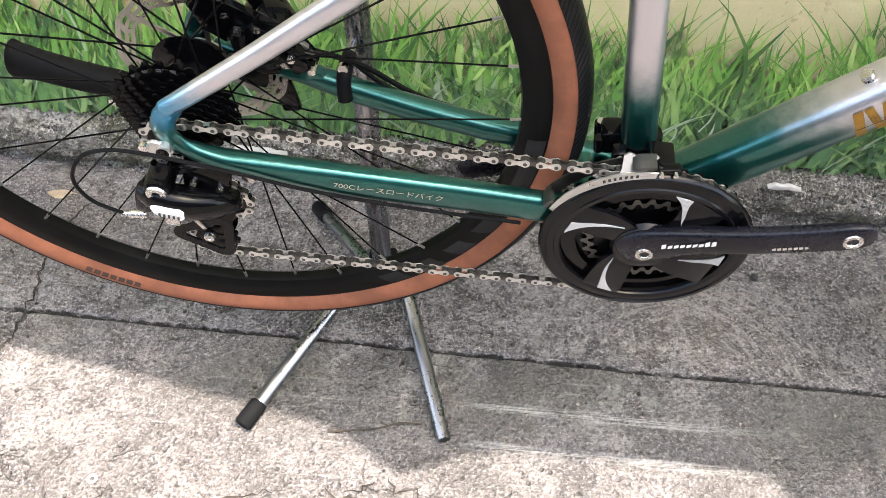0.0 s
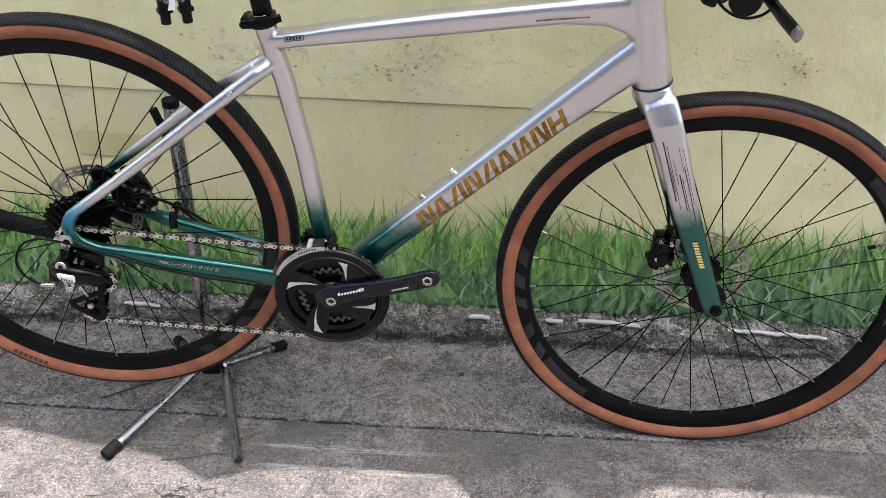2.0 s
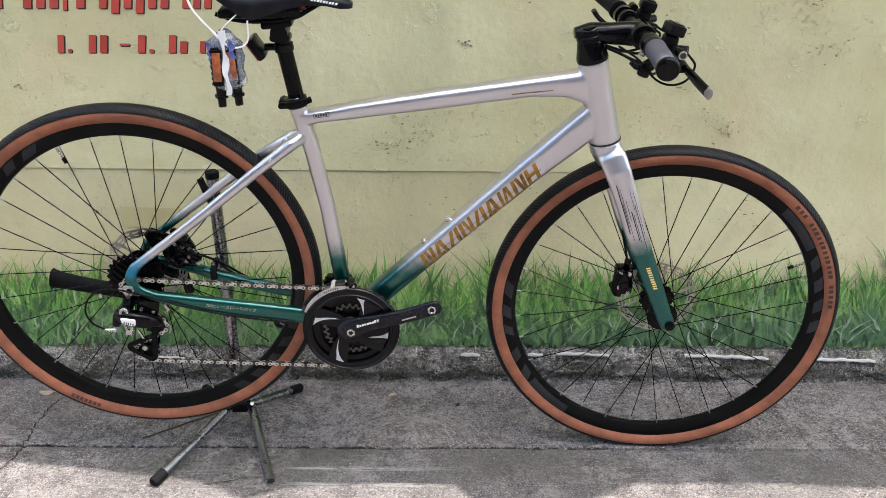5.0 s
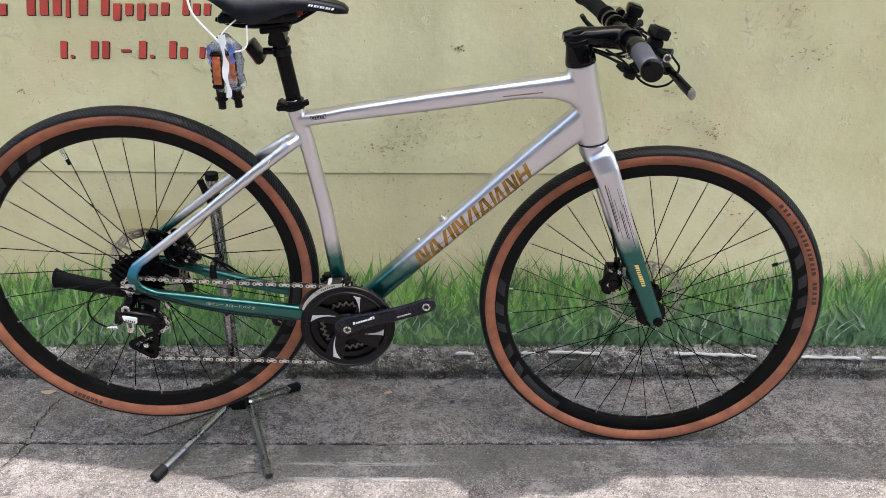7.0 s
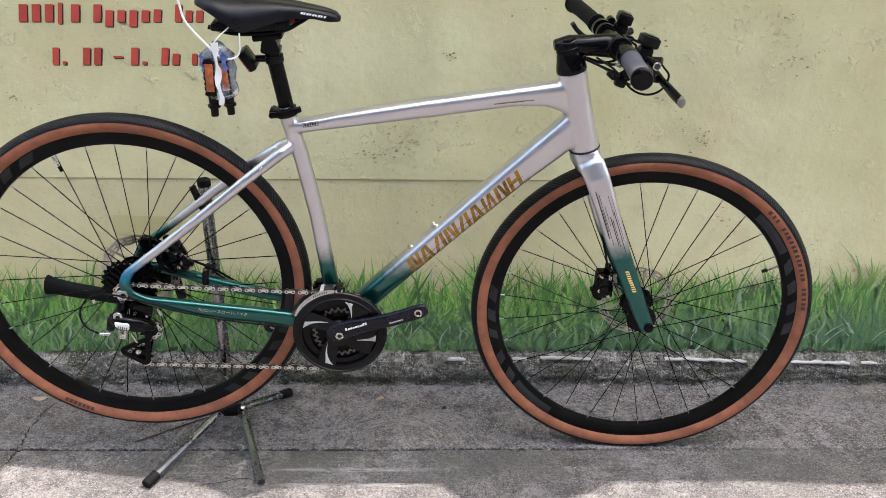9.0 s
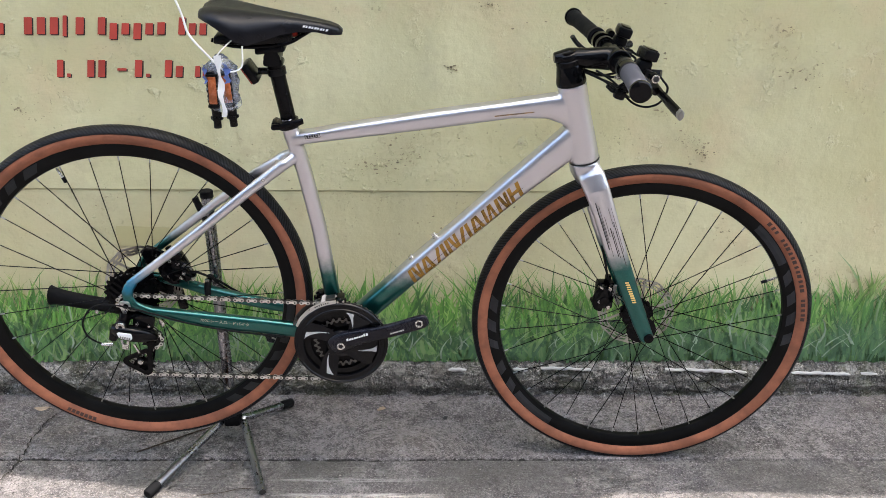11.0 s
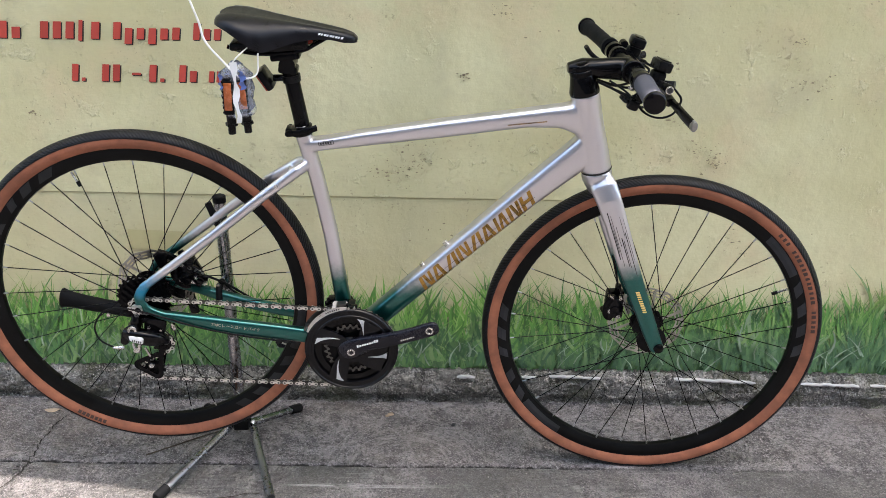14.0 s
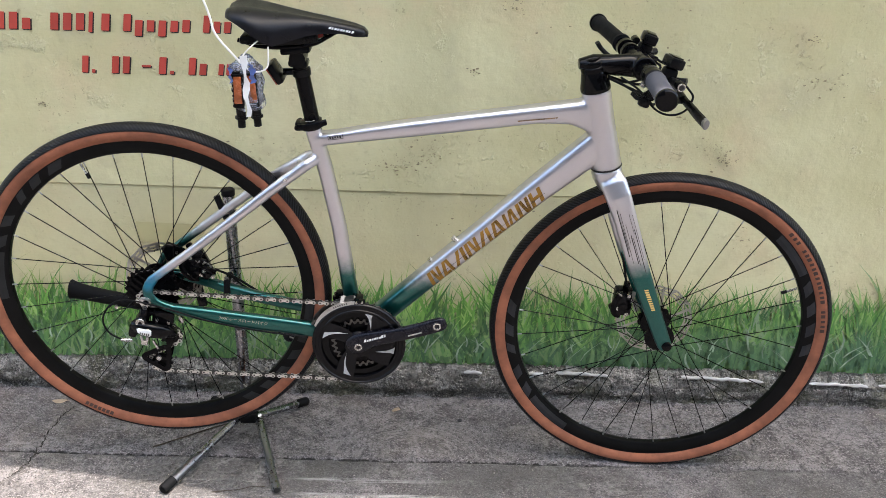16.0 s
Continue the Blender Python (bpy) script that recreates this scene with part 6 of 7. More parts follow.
                bm.faces.new([bm.verts.new(p) for p in q])
            part("crank_mark", bm, M_WHITE, arm, "row of white strokes")
            bm = bmesh.new()
            for i in range(7):
                s0 = 0.105 + 0.0042 * i
                y = -0.0575 - 0.0200 * s0 / 0.165 - 0.0080
                q = [CRANK + d * (s0 + a2 * 0.0031) + nrm * (-0.005 + b2 * 0.0032) + V((0, y, 0)) for a2, b2 in ((0, 0), (1, 0), (1, 1), (0, 1))]
                bm.faces.new([bm.verts.new(p) for p in q])
            part("crank_mark", bm, M_SILVER, arm)
    return ob


build_crankset()


def chain_line():
    """The chain's pitch line, one point a link."""
    cx, cz, r = CRANK.x, CRANK.z, 0.0905
    j2, j1 = (0.0085, 0.2895), (0.034, 0.352)
    line = [(p[0], p[1]) for p in arc(0, 0.4353, 0.0190, 190, 92, 6)]
    line += arc(cx, cz, r, 94, -94, 40)
    line += arc(j2[0], j2[1], 0.0222, -94, -250, 12)
    line += arc(j1[0], j1[1], 0.0215, -70, 60, 8)
    line += [(0.016, 0.418)]
    line.append(line[0])
    pts = [V((x, 0, z)) for x, z in line]
    out, carry = [], 0.0
    total = sum((b - a).length for a, b in zip(pts, pts[1:]))
    count = 2 * int(total / 0.0127 / 2)
    pitch = total / count
    for a, b in zip(pts, pts[1:]):
        ln = (b - a).length
        while carry <= ln and len(out) < count:
            p = a.lerp(b, carry / ln)
            p.y = -0.0425 - 0.0033 * min(1, max(0, p.x / 0.4))
            out.append(p)
            carry += pitch
        carry -= ln
    return out


def link_mesh(y_half, thick, waist, name, material, roller):
    bm = bmesh.new()
    half, r = 0.00635, 0.0040
    ol = []
    for i in range(9):
        a = radians(-90 + 22.5 * i)
        ol.append((half + r * math.cos(a), r * math.sin(a)))
    ol.append((0, waist))
    for i in range(9):
        a = radians(90 + 22.5 * i)
        ol.append((-half + r * math.cos(a), r * math.sin(a)))
    ol.append((0, -waist))
    for s in (-1, 1):
        plate(bm, ol, s * y_half, s * (y_half + thick))
    for x in (-half, half):
        if roller:
            rod(bm, (x, -y_half, 0), (x, y_half, 0), 0.0038, 10)
        else:
            rod(bm, (x, -y_half - thick - 0.0007, 0), (x, y_half + thick + 0.0007, 0), 0.0018, 8, 1)
    return flush(bm, name, material, 30)


def build_chain():
    pts = chain_line()
    k = len(pts)
    inner = link_mesh(0.0015, 0.0009, 0.0026, "inner_link", M_CHAIN_IN, True)
    outer = link_mesh(0.0026, 0.0010, 0.0017, "link", (M_CHAIN, M_CHAIN_IN), False)
    bm = bmesh.new()
    places = []
    for i in range(k):
        a, b = pts[i], pts[(i + 1) % k]
        d = (b - a).normalized()
        m = Matrix.Translation((a + b) / 2) @ Matrix(((d.x, 0, -d.z), (0, 1, 0), (d.z, 0, d.x))).to_4x4()
        if i % 2:
            places.append(m)
        else:
            start = len(bm.verts)
            bm.from_mesh(inner)
            bm.verts.ensure_lookup_table()
            bmesh.ops.transform(bm, matrix=m, verts=bm.verts[start:])
    ob = part("chain", bm, M_CHAIN_IN, bike, "bright steel roller chain", 30)
    for m in places:
        o = new("chain_link", outer)
        o.parent = ob
        o.matrix_basis = m
    return ob


build_chain()


def build_front_mech():
    cx, cz = CRANK.x, CRANK.z

    def at(r, a):
        return cx + r * rot2(a)[0], cz + r * rot2(a)[1]

    k = 14
    lo = [at(0.0935 + 0.0015 * i / k, 154 - 60 * i / k) for i in range(k + 1)]
    hi = [at(0.0985 + 0.0050 * math.sin(math.pi * min(1, i / k * 0.75)), 153 - 60 * i / k) for i in range(k + 1)]
    bm = bmesh.new()
    plate(bm, lo + hi[::-1], -0.0535, -0.0520, bevel=0.0006)
    ob = part("front_derailleur", bm, M_LIP, bike, "silver front derailleur cage", 30)
    # the neck leans back from the cage to the clamp and forks at its top
    bm = bmesh.new()
    neck = ((0.3743, -0.0536, 0.4355), (0.3762, -0.0490, 0.4405), (0.3775, -0.0400, 0.4450), (0.3820, -0.0380, 0.4465), (0.3880, -0.0390, 0.4440), (0.3950, -0.0390, 0.4435), (0.4030, -0.0380, 0.4455), (0.4060, -0.0385, 0.4425), (0.4010, -0.0410, 0.4405), (0.3945, -0.0470, 0.4385), (0.3985, -0.0536, 0.4370))
    front = [bm.verts.new(q) for q in neck]
    back = [bm.verts.new((x, y + 0.0022, z - 0.0008)) for x, y, z in neck]
    bm.faces.new(front)
    bm.faces.new(back[::-1])
    for i in range(len(neck)):
        j = (i + 1) % len(neck)
        bm.faces.new((front[i], back[i], back[j], front[j]))
    part("derailleur_neck", bm, M_NECK, ob, "dull steel neck", 30)
    bm = bmesh.new()
    plate(bm, arc(cx, cz, 0.094, 150, 94, 12) + arc(cx, cz, 0.106, 94, 150, 12), -0.0385, -0.0372)
    plate(bm, arc(cx, cz, 0.1005, 153, 147, 4) + arc(cx, cz, 0.1045, 147, 153, 4), -0.0530, -0.0375)
    plate(bm, arc(cx, cz, 0.1045, 104, 94, 4) + arc(cx, cz, 0.1075, 94, 104, 4), -0.0525, -0.0375)
    part("inner_cage", bm, M_CHAIN_IN, ob)
    bm = bmesh.new()
    for i in range(7):
        a = 119 - 2.6 * i
        plate(bm, arc(cx, cz, 0.0975, a, a - 1.3, 1) + arc(cx, cz, 0.1005, a - 1.7, a - 0.4, 1), -0.0541, -0.0536)
    part("derailleur_mark", bm, M_INK, ob, smooth=0)
    bm = bmesh.new()
    u = V((-0.107, 0, 0.994))
    p = V((0.3950, 0, 0.418))
    sweep(bm, [p - u * 0.009, p - u * 0.0075, p + u * 0.0075, p + u * 0.009], [0.0185, 0.0195, 0.0195, 0.0185], 24)
    box(bm, (0.4090, -0.030, 0.4340), (0.022, 0.028, 0.010), (0, 4, 0), 0.003)
    box(bm, (0.4140, -0.045, 0.4370), (0.022, 0.010, 0.008), (0, -4, 0), 0.003)
    box(bm, (0.3720, 0.004, 0.418), (0.018, 0.022, 0.026), (0, -6, 0), 0.004)
    rod(bm, (0.3655, 0.014, 0.398), (0.3635, 0.016, 0.420), 0.0062, 14)
    rod(bm, (0.3620, -0.004, 0.408), (0.3605, -0.004, 0.424), 0.0045, 12)
    box(bm, (0.377, -0.022, 0.420), (0.012, 0.014, 0.024), (0, -4, 0), 0.003)
    part("derailleur_clamp", bm, M_GLOSS, ob, "black clamp and linkage")
    for x, z in ((0.377, 0.4265), (0.378, 0.4165)):
        bm = bmesh.new()
        rod(bm, (x, -0.0285, z), (x, -0.0325, z), 0.0036, 10)
        part("limit_screw", bm, M_STEEL, ob)
    for x, y, z in ((0.4080, -0.0500, 0.4375), (0.4190, -0.0500, 0.4385)):
        bm = bmesh.new()
        rod(bm, (x, y, z), (x, y - 0.0035, z), 0.0024, 10)
        part("pivot_pin", bm, M_STEEL, ob)
    bm = bmesh.new()
    rod(bm, (0.3635, 0.016, 0.420), (0.3632, 0.016, 0.4225), 0.0038, 12)
    part("cable_nipple", bm, M_STEEL, ob)
    return ob


build_front_mech()


def build_rear_mech():
    bm = bmesh.new()
    ol = [(-0.0095, 0.452), (-0.0040, 0.454), (0.0050, 0.4515), (0.0125, 0.4470), (0.0155, 0.438), (0.0090, 0.4300), (0.0025, 0.4230), (0.0005, 0.4140), (-0.0065, 0.4115), (-0.0075, 0.4220), (-0.0095, 0.4330), (-0.0150, 0.4400), (-0.0160, 0.4470)]
    ol = [(-0.002 + 0.74 * (x + 0.002), 0.434 + 0.78 * (z - 0.434)) for x, z in ol]
    plate(bm, ol, -0.0605, -0.0570, bevel=0.001)
    rod(bm, (0.0045, -0.0640, 0.442), (0.0045, -0.050, 0.442), 0.0060, 16)
    ob = part("rear_derailleur", bm, M_SILVER, bike, "silver hanger of the rear derailleur", 30)
    bm = bmesh.new()
    lathe(bm, [(0.0, -0.0660), (0.0030, -0.0660), (0.0034, -0.0642), (0.0055, -0.0642), (0.006, -0.060)], (0.0035, 0, 0.4405), 20)
    part("hanger_bolt", bm, M_BLACK, ob)
    bm = bmesh.new()
    rod(bm, (-0.0115, -0.0640, 0.4450), (-0.0115, -0.0600, 0.4450), 0.0042, 14)
    part("axle_pin", bm, M_STEEL, ob)
    bm = bmesh.new()
    lathe(bm, [(0.0, -0.0780), (0.0100, -0.0778), (0.0118, -0.0762), (0.0125, -0.064), (0.0118, -0.046), (0.0, -0.046)], (-0.0088, 0, 0.4030), 24)
    sweep(bm, curve([(-0.0040, -0.0600, 0.4230), (-0.0050, -0.0640, 0.4150), (-0.0085, -0.0640, 0.4060)], 4), [(0.009, 0.0085)] * 9, 14)
    part("upper_knuckle", bm, M_GLOSS, ob, "black upper knuckle")
    bm = bmesh.new()
    lathe(bm, [(0.0, -0.0775), (0.0035, -0.0775), (0.0040, -0.0798), (0.0086, -0.0798), (0.0094, -0.0778)], (-0.0088, 0, 0.4030), 20)
    part("pivot_bolt", bm, M_STEEL, ob, "bright pivot bolt")
    bm = bmesh.new()
    # a swollen body that runs from the outer knuckle back to the cage
    line = curve([(-0.027, -0.0660, 0.3920), (-0.012, -0.0710, 0.3895), (0.008, -0.0720, 0.3850), (0.026, -0.0660, 0.3780), (0.038, -0.0570, 0.3690), (0.042, -0.0500, 0.3600)], 5)
    k = len(line)
    sweep(bm, line, [(0.0065 + 0.0075 * math.sin(math.pi * min(1, 0.12 + 0.8 * i / k)), 0.0085 + 0.0075 * math.sin(math.pi * min(1, 0.1 + 0.85 * i / k))) for i in range(k)], 16, square=0.75)
    box(bm, (0.0285, -0.0520, 0.4010), (0.042, 0.016, 0.034), (0, 12, 0), 0.006)
    box(bm, (-0.0285, -0.0650, 0.3800), (0.016, 0.018, 0.030), (0, 14, 0), 0.005)
    sweep(bm, curve([(-0.006, -0.055, 0.404), (0.012, -0.056, 0.413), (0.030, -0.052, 0.414), (0.046, -0.048, 0.402)], 4), (0.006, 0.004), 10)
    part("linkage_body", bm, M_GLOSS, ob, "black linkage body")
    for x, z in ((0.0185, 0.4000), (0.0240, 0.3895), (0.0400, 0.3930)):
        bm = bmesh.new()
        rod(bm, (x, -0.0640, z), (x, -0.0590, z), 0.0030, 10)
        part("linkage_pin", bm, M_STEEL, ob)
    bm = bmesh.new()
    plate(bm, [(-0.0150, 0.3935), (-0.0120, 0.3948), (0.0105, 0.3920), (0.0128, 0.3885), (0.0112, 0.3790), (0.0080, 0.3765), (-0.0095, 0.3815), (-0.0140, 0.3860)], -0.0868, -0.0840, bevel=0.0012)
    part("name_plate", bm, M_WHITE, ob, "white plate with dark strokes", 30)
    bm = bmesh.new()
    for i in range(5):
        x = -0.0100 + 0.0039 * i
        z = 0.3832 - 0.0010 * i
        plate(bm, [(x, z), (x + 0.0018, z - 0.0004), (x + 0.0028, z + 0.0040), (x + 0.0010, z + 0.0044)], -0.0874, -0.0869)
    part("plate_mark", bm, M_INK, ob, smooth=0)
    # cage: a three-cornered outer plate with slots, a plain inner one, and two jockey wheels
    bm = bmesh.new()
    jx, jz = 0.0078, 0.3035
    lathe(bm, [(0.0, -0.0522), (0.0080, -0.0522), (0.0080, -0.0500), (0.0, -0.0500)], (jx, 0, jz), 20)
    corners = [(jx + 0.0235 * rot2(a)[0], jz + 0.0235 * rot2(a)[1], a) for a in (178, 52, 292)]
    rim_out, rim_in = [], []
    for x, z, a in corners:
        for k in range(7):
            b = a + 58 - 116 * k / 6
            rim_out.append((x + 0.0115 * rot2(b)[0], z + 0.0115 * rot2(b)[1]))
            rim_in.append((x + 0.0040 * rot2(b)[0] - 0.004 * rot2(a)[0], z + 0.0040 * rot2(b)[1] - 0.004 * rot2(a)[1]))
    rings = [[bm.verts.new((x, y, z)) for x, z in ol] for ol, y in ((rim_out, -0.0520), (rim_in, -0.0520), (rim_in, -0.0500), (rim_out, -0.0500))]
    for p, q in zip(rings, rings[1:] + rings[:1]):
        for i in range(len(p)):
            j = (i + 1) % len(p)
            bm.faces.new((p[i], p[j], q[j], q[i]))
    for a0 in (118, 235, 352):
        plate(bm, arc(jx, jz, 0.0070, a0 - 30, a0 + 30, 4) + arc(jx, jz, 0.0185, a0 + 9, a0 - 9, 3), -0.0519, -0.0501)
    plate(bm, [(jx + 0.0160, jz + 0.018), (jx + 0.0250, jz + 0.018), (jx + 0.0330, jz + 0.040), (jx + 0.0380, jz + 0.062), (jx + 0.0260, jz + 0.068), (jx + 0.0200, jz + 0.046)], -0.0518, -0.0502)
    part("cage_plate", bm, M_BLACK, ob, "black slotted cage plate", 30)
    bm = bmesh.new()
    plate(bm, [(0.034, 0.374), (0.046, 0.368), (0.038, 0.330), (0.030, 0.300), (0.020, 0.278), (0.004, 0.282), (0.012, 0.300), (0.024, 0.332)], -0.0350, -0.0336)
    part("cage_plate", bm, M_BLACK, ob, "black inner cage plate", 30)
    for x, z in ((0.034, 0.352), (0.0085, 0.2895)):
        bm = bmesh.new()
        toothed(bm, x, z, 0.0215, 11, -0.0445, -0.0405)
        part("jockey_wheel", bm, M_PLASTIC, ob, smooth=30)
    bm = bmesh.new()
    lathe(bm, [(0.0, -0.0545), (0.0022, -0.0545), (0.0028, -0.0555), (0.0050, -0.0555), (0.0056, -0.0520)], (jx, 0, jz), 16)
    part("jockey_bolt", bm, M_STEEL, ob, "bright pulley bolt")
    bm = bmesh.new()
    sweep(bm, curve([(-0.016, -0.0660, 0.3660), (-0.013, -0.0690, 0.3560), (-0.006, -0.0690, 0.3550), (-0.003, -0.0670, 0.3650)], 4), (0.0022, 0.003), 8)
    box(bm, (-0.0100, -0.0690, 0.3520), (0.013, 0.005, 0.013), (0, 12, 0), 0.002)
    box(bm, (0.0085, -0.0620, 0.3420), (0.0045, 0.004, 0.022), (0, -22, 0), 0.001)
    part("limit_bracket", bm, M_STEEL, ob)
    bm = bmesh.new()
    plate(bm, [(0.0560, 0.3985), (0.0620, 0.3930), (0.0660, 0.3850), (0.0600, 0.3800), (0.0540, 0.3870)], -0.0450, -0.0420, bevel=0.001)
    part("cage_spring", bm, M_STEEL, ob)
    bm = bmesh.new()
    rod(bm, (-0.0480, -0.0695, 0.3575), (-0.0330, -0.0680, 0.3570), 0.0040, 12)
    rod(bm, (-0.0550, -0.0700, 0.3580), (-0.0470, -0.0695, 0.3575), 0.0028, 10)
    part("barrel_adjuster", bm, M_STEEL, ob, "steel barrel adjuster")
    return ob


build_rear_mech()
cable("gear_cable_loop", [(0.300, -0.050, 0.356), (0.200, -0.055, 0.375), (0.120, -0.060, 0.397), (0.062, -0.064, 0.420), (0.020, -0.068, 0.437), (-0.012, -0.070, 0.447), (-0.038, -0.071, 0.4495), (-0.062, -0.071, 0.440), (-0.0785, -0.071, 0.417), (-0.0825, -0.071, 0.396), (-0.0745, -0.0705, 0.374), (-0.052, -0.070, 0.358)], 0.0018)


def build_kickstand():
    bm = bmesh.new()
    box(bm, (0.035, 0.068, 0.412), (0.06, 0.018, 0.036), (0, 12, 0), 0.005)
    sweep(bm, curve([(0.03, 0.078, 0.405), (-0.02, 0.082, 0.375), (-0.075, 0.085, 0.3475)], 5), (0.011, 0.012), 14)
    ob = part("kickstand", bm, M_BLACK, bike, "folded black side stand")
    bm = bmesh.new()
    sweep(bm, curve([(-0.062, 0.085, 0.345), (-0.104, 0.088, 0.353), (-0.150, 0.092, 0.360), (-0.185, 0.096, 0.366), (-0.203, 0.098, 0.3695), (-0.212, 0.099, 0.371)], 4),
          [(0.0135 + 0.0015 * i / 20, 0.0145 + 0.003 * min(1, i / 12) + 0.0075 * max(0, (i - 11) / 9) ** 1.6 - (0.003 if i == 20 else 0)) for i in range(21)], 16)
    part("kickstand_foot", bm, M_RUBBER, ob, "flared rubber foot")
    bm = bmesh.new()
    rod(bm, (-0.112, 0.073, 0.3425), (-0.112, 0.080, 0.3425), 0.0042, 10)
    part("kickstand_screw", bm, M_STEEL, ob)
    return ob


build_kickstand()

# ---- the floor stand that lifts the back wheel ----
stand = thing("bicycle_stand", "steel tube display stand with four splayed feet, lifting the rear wheel", "bike stand")


def build_stand():
    bm = bmesh.new()
    a, b = V((0.139, 0.082, 0.045)), V((0.1385, 0.056, 0.600))
    sweep(bm, [a, a.lerp(b, 0.5), b], (0.0125, 0.0125), 20)
    part("post", bm, M_STAND, stand, "scuffed steel upright tube")
    bm = bmesh.new()
    sweep(bm, [b + V((0, 0, -0.004)), b + V((0, -0.0002, 0.008)), b + V((0, -0.0003, 0.010))], [0.0136, 0.0136, 0.0115], 20)
    part("post_cap", bm, M_RUBBER, stand, "black plastic cap")
    bm = bmesh.new()
    c = a.lerp(b, 0.62)
    sweep(bm, curve([c + V((0.004, -0.015, -0.045)), c + V((0.004, -0.0165, 0.02)), c + V((0.001, -0.015, 0.11)), c + V((-0.003, -0.016, 0.18))], 4), 0.007, 12)
    part("slider_tube", bm, M_STAND, stand, "thin steel slider")
    bm = bmesh.new()
    for t in (0.45, 0.66):
        q = a.lerp(b, t)
        rod(bm, q + V((0.002, -0.024, 0)), q + V((0.002, -0.012, 0)), 0.004, 10)
    part("stand_screw", bm, M_INK, stand)
    # hooks under the far stays
    for pts in (((0.139, 0.052, 0.580), (0.150, 0.036, 0.564), (0.151, 0.012, 0.553), (0.144, 0.004, 0.566), (0.128, 0.004, 0.612)), ((0.1360, 0.030, 0.431), (0.1345, 0.016, 0.4285), (0.1335, 0.007, 0.422), (0.1335, 0.003, 0.411), (0.1340, 0.001, 0.402))):
        bm = bmesh.new()
        sweep(bm, curve(pts, 6), 0.0068, 12)
        part("hook", bm, M_RUBBER, stand, "rubber-coated hook")
    bm = bmesh.new()
    rod(bm, (0.139, 0.066, 0.436), (0.1360, 0.024, 0.431), 0.0042, 10)
    part("hook_arm", bm, M_STAND, stand, "thin steel hook arm")
    bm = bmesh.new()
    rod(bm, (0.1335, 0.012, 0.4325), (0.1335, 0.006, 0.4325), 0.0046, 12)
    part("hook_screw", bm, M_STEEL, stand)
    bm = bmesh.new()
    box(bm, (0.139, 0.084, 0.054), (0.036, 0.040, 0.026), (0, 0, 2), 0.005)
    part("stand_hub", bm, M_RUBBER, stand, "black hub block")
    for foot_a, knee, foot_b, lift in (((0.0045, -0.124, 0.012), (0.118, 0.092, 0.046), (0.034, 0.203, 0.014), 0.0), ((0.2362, -0.1315, 0.0095), (0.160, 0.092, 0.046), (0.246, 0.203, 0.014), 0.0)):
        fa, kn, fb = V(foot_a), V(knee), V(foot_b)
        pts = [fa, fa.lerp(kn, 0.5), fa.lerp(kn, 0.86), fa.lerp(kn, 0.93), kn + V((0.002 if kn.x < 0.139 else -0.002, 0.0, 0.002)), kn.lerp(fb, 0.13), kn.lerp(fb, 0.25), fb]
        bm = bmesh.new()
        sweep(bm, pts, 0.0086, 16, ref=(0, 0, 1))
        part("leg", bm, M_STAND, stand, "bent steel leg tube")
        bm = bmesh.new()
        q = kn + V((0.006 if kn.x > 0.139 else -0.006, -0.014, 0.008))
        rod(bm, q, q + V((0.0, -0.003, 0.004)), 0.004, 10)
        part("leg_bolt", bm, M_STEEL, stand)
        caps = ((fa, kn), (fb, kn)) if kn.x < 0.139 else ((fb, kn),)
        for e, k in caps:
            d = (k - e).normalized()
            bm = bmesh.new()
            sweep(bm, [e - d * 0.012, e - d * 0.010, e + d * 0.020, e + d * 0.0215], [0.0095, 0.0110, 0.0106, 0.0092], 16, ref=(0, 0, 1))
            part("foot_cap", bm, M_RUBBER, stand, "black rubber cap")
        if kn.x > 0.139:
            d = (kn - fa).normalized()
            # a dark disc stands for the shade inside the tube
            bm = bmesh.new()
            sweep(bm, [fa - d * 0.0008, fa - d * 0.0001], [0.0072, 0.0072], 16, ref=(0, 0, 1))
            part("tube_mouth", bm, M_INK, stand, "dark disc for the shade in the open tube end")


build_stand()


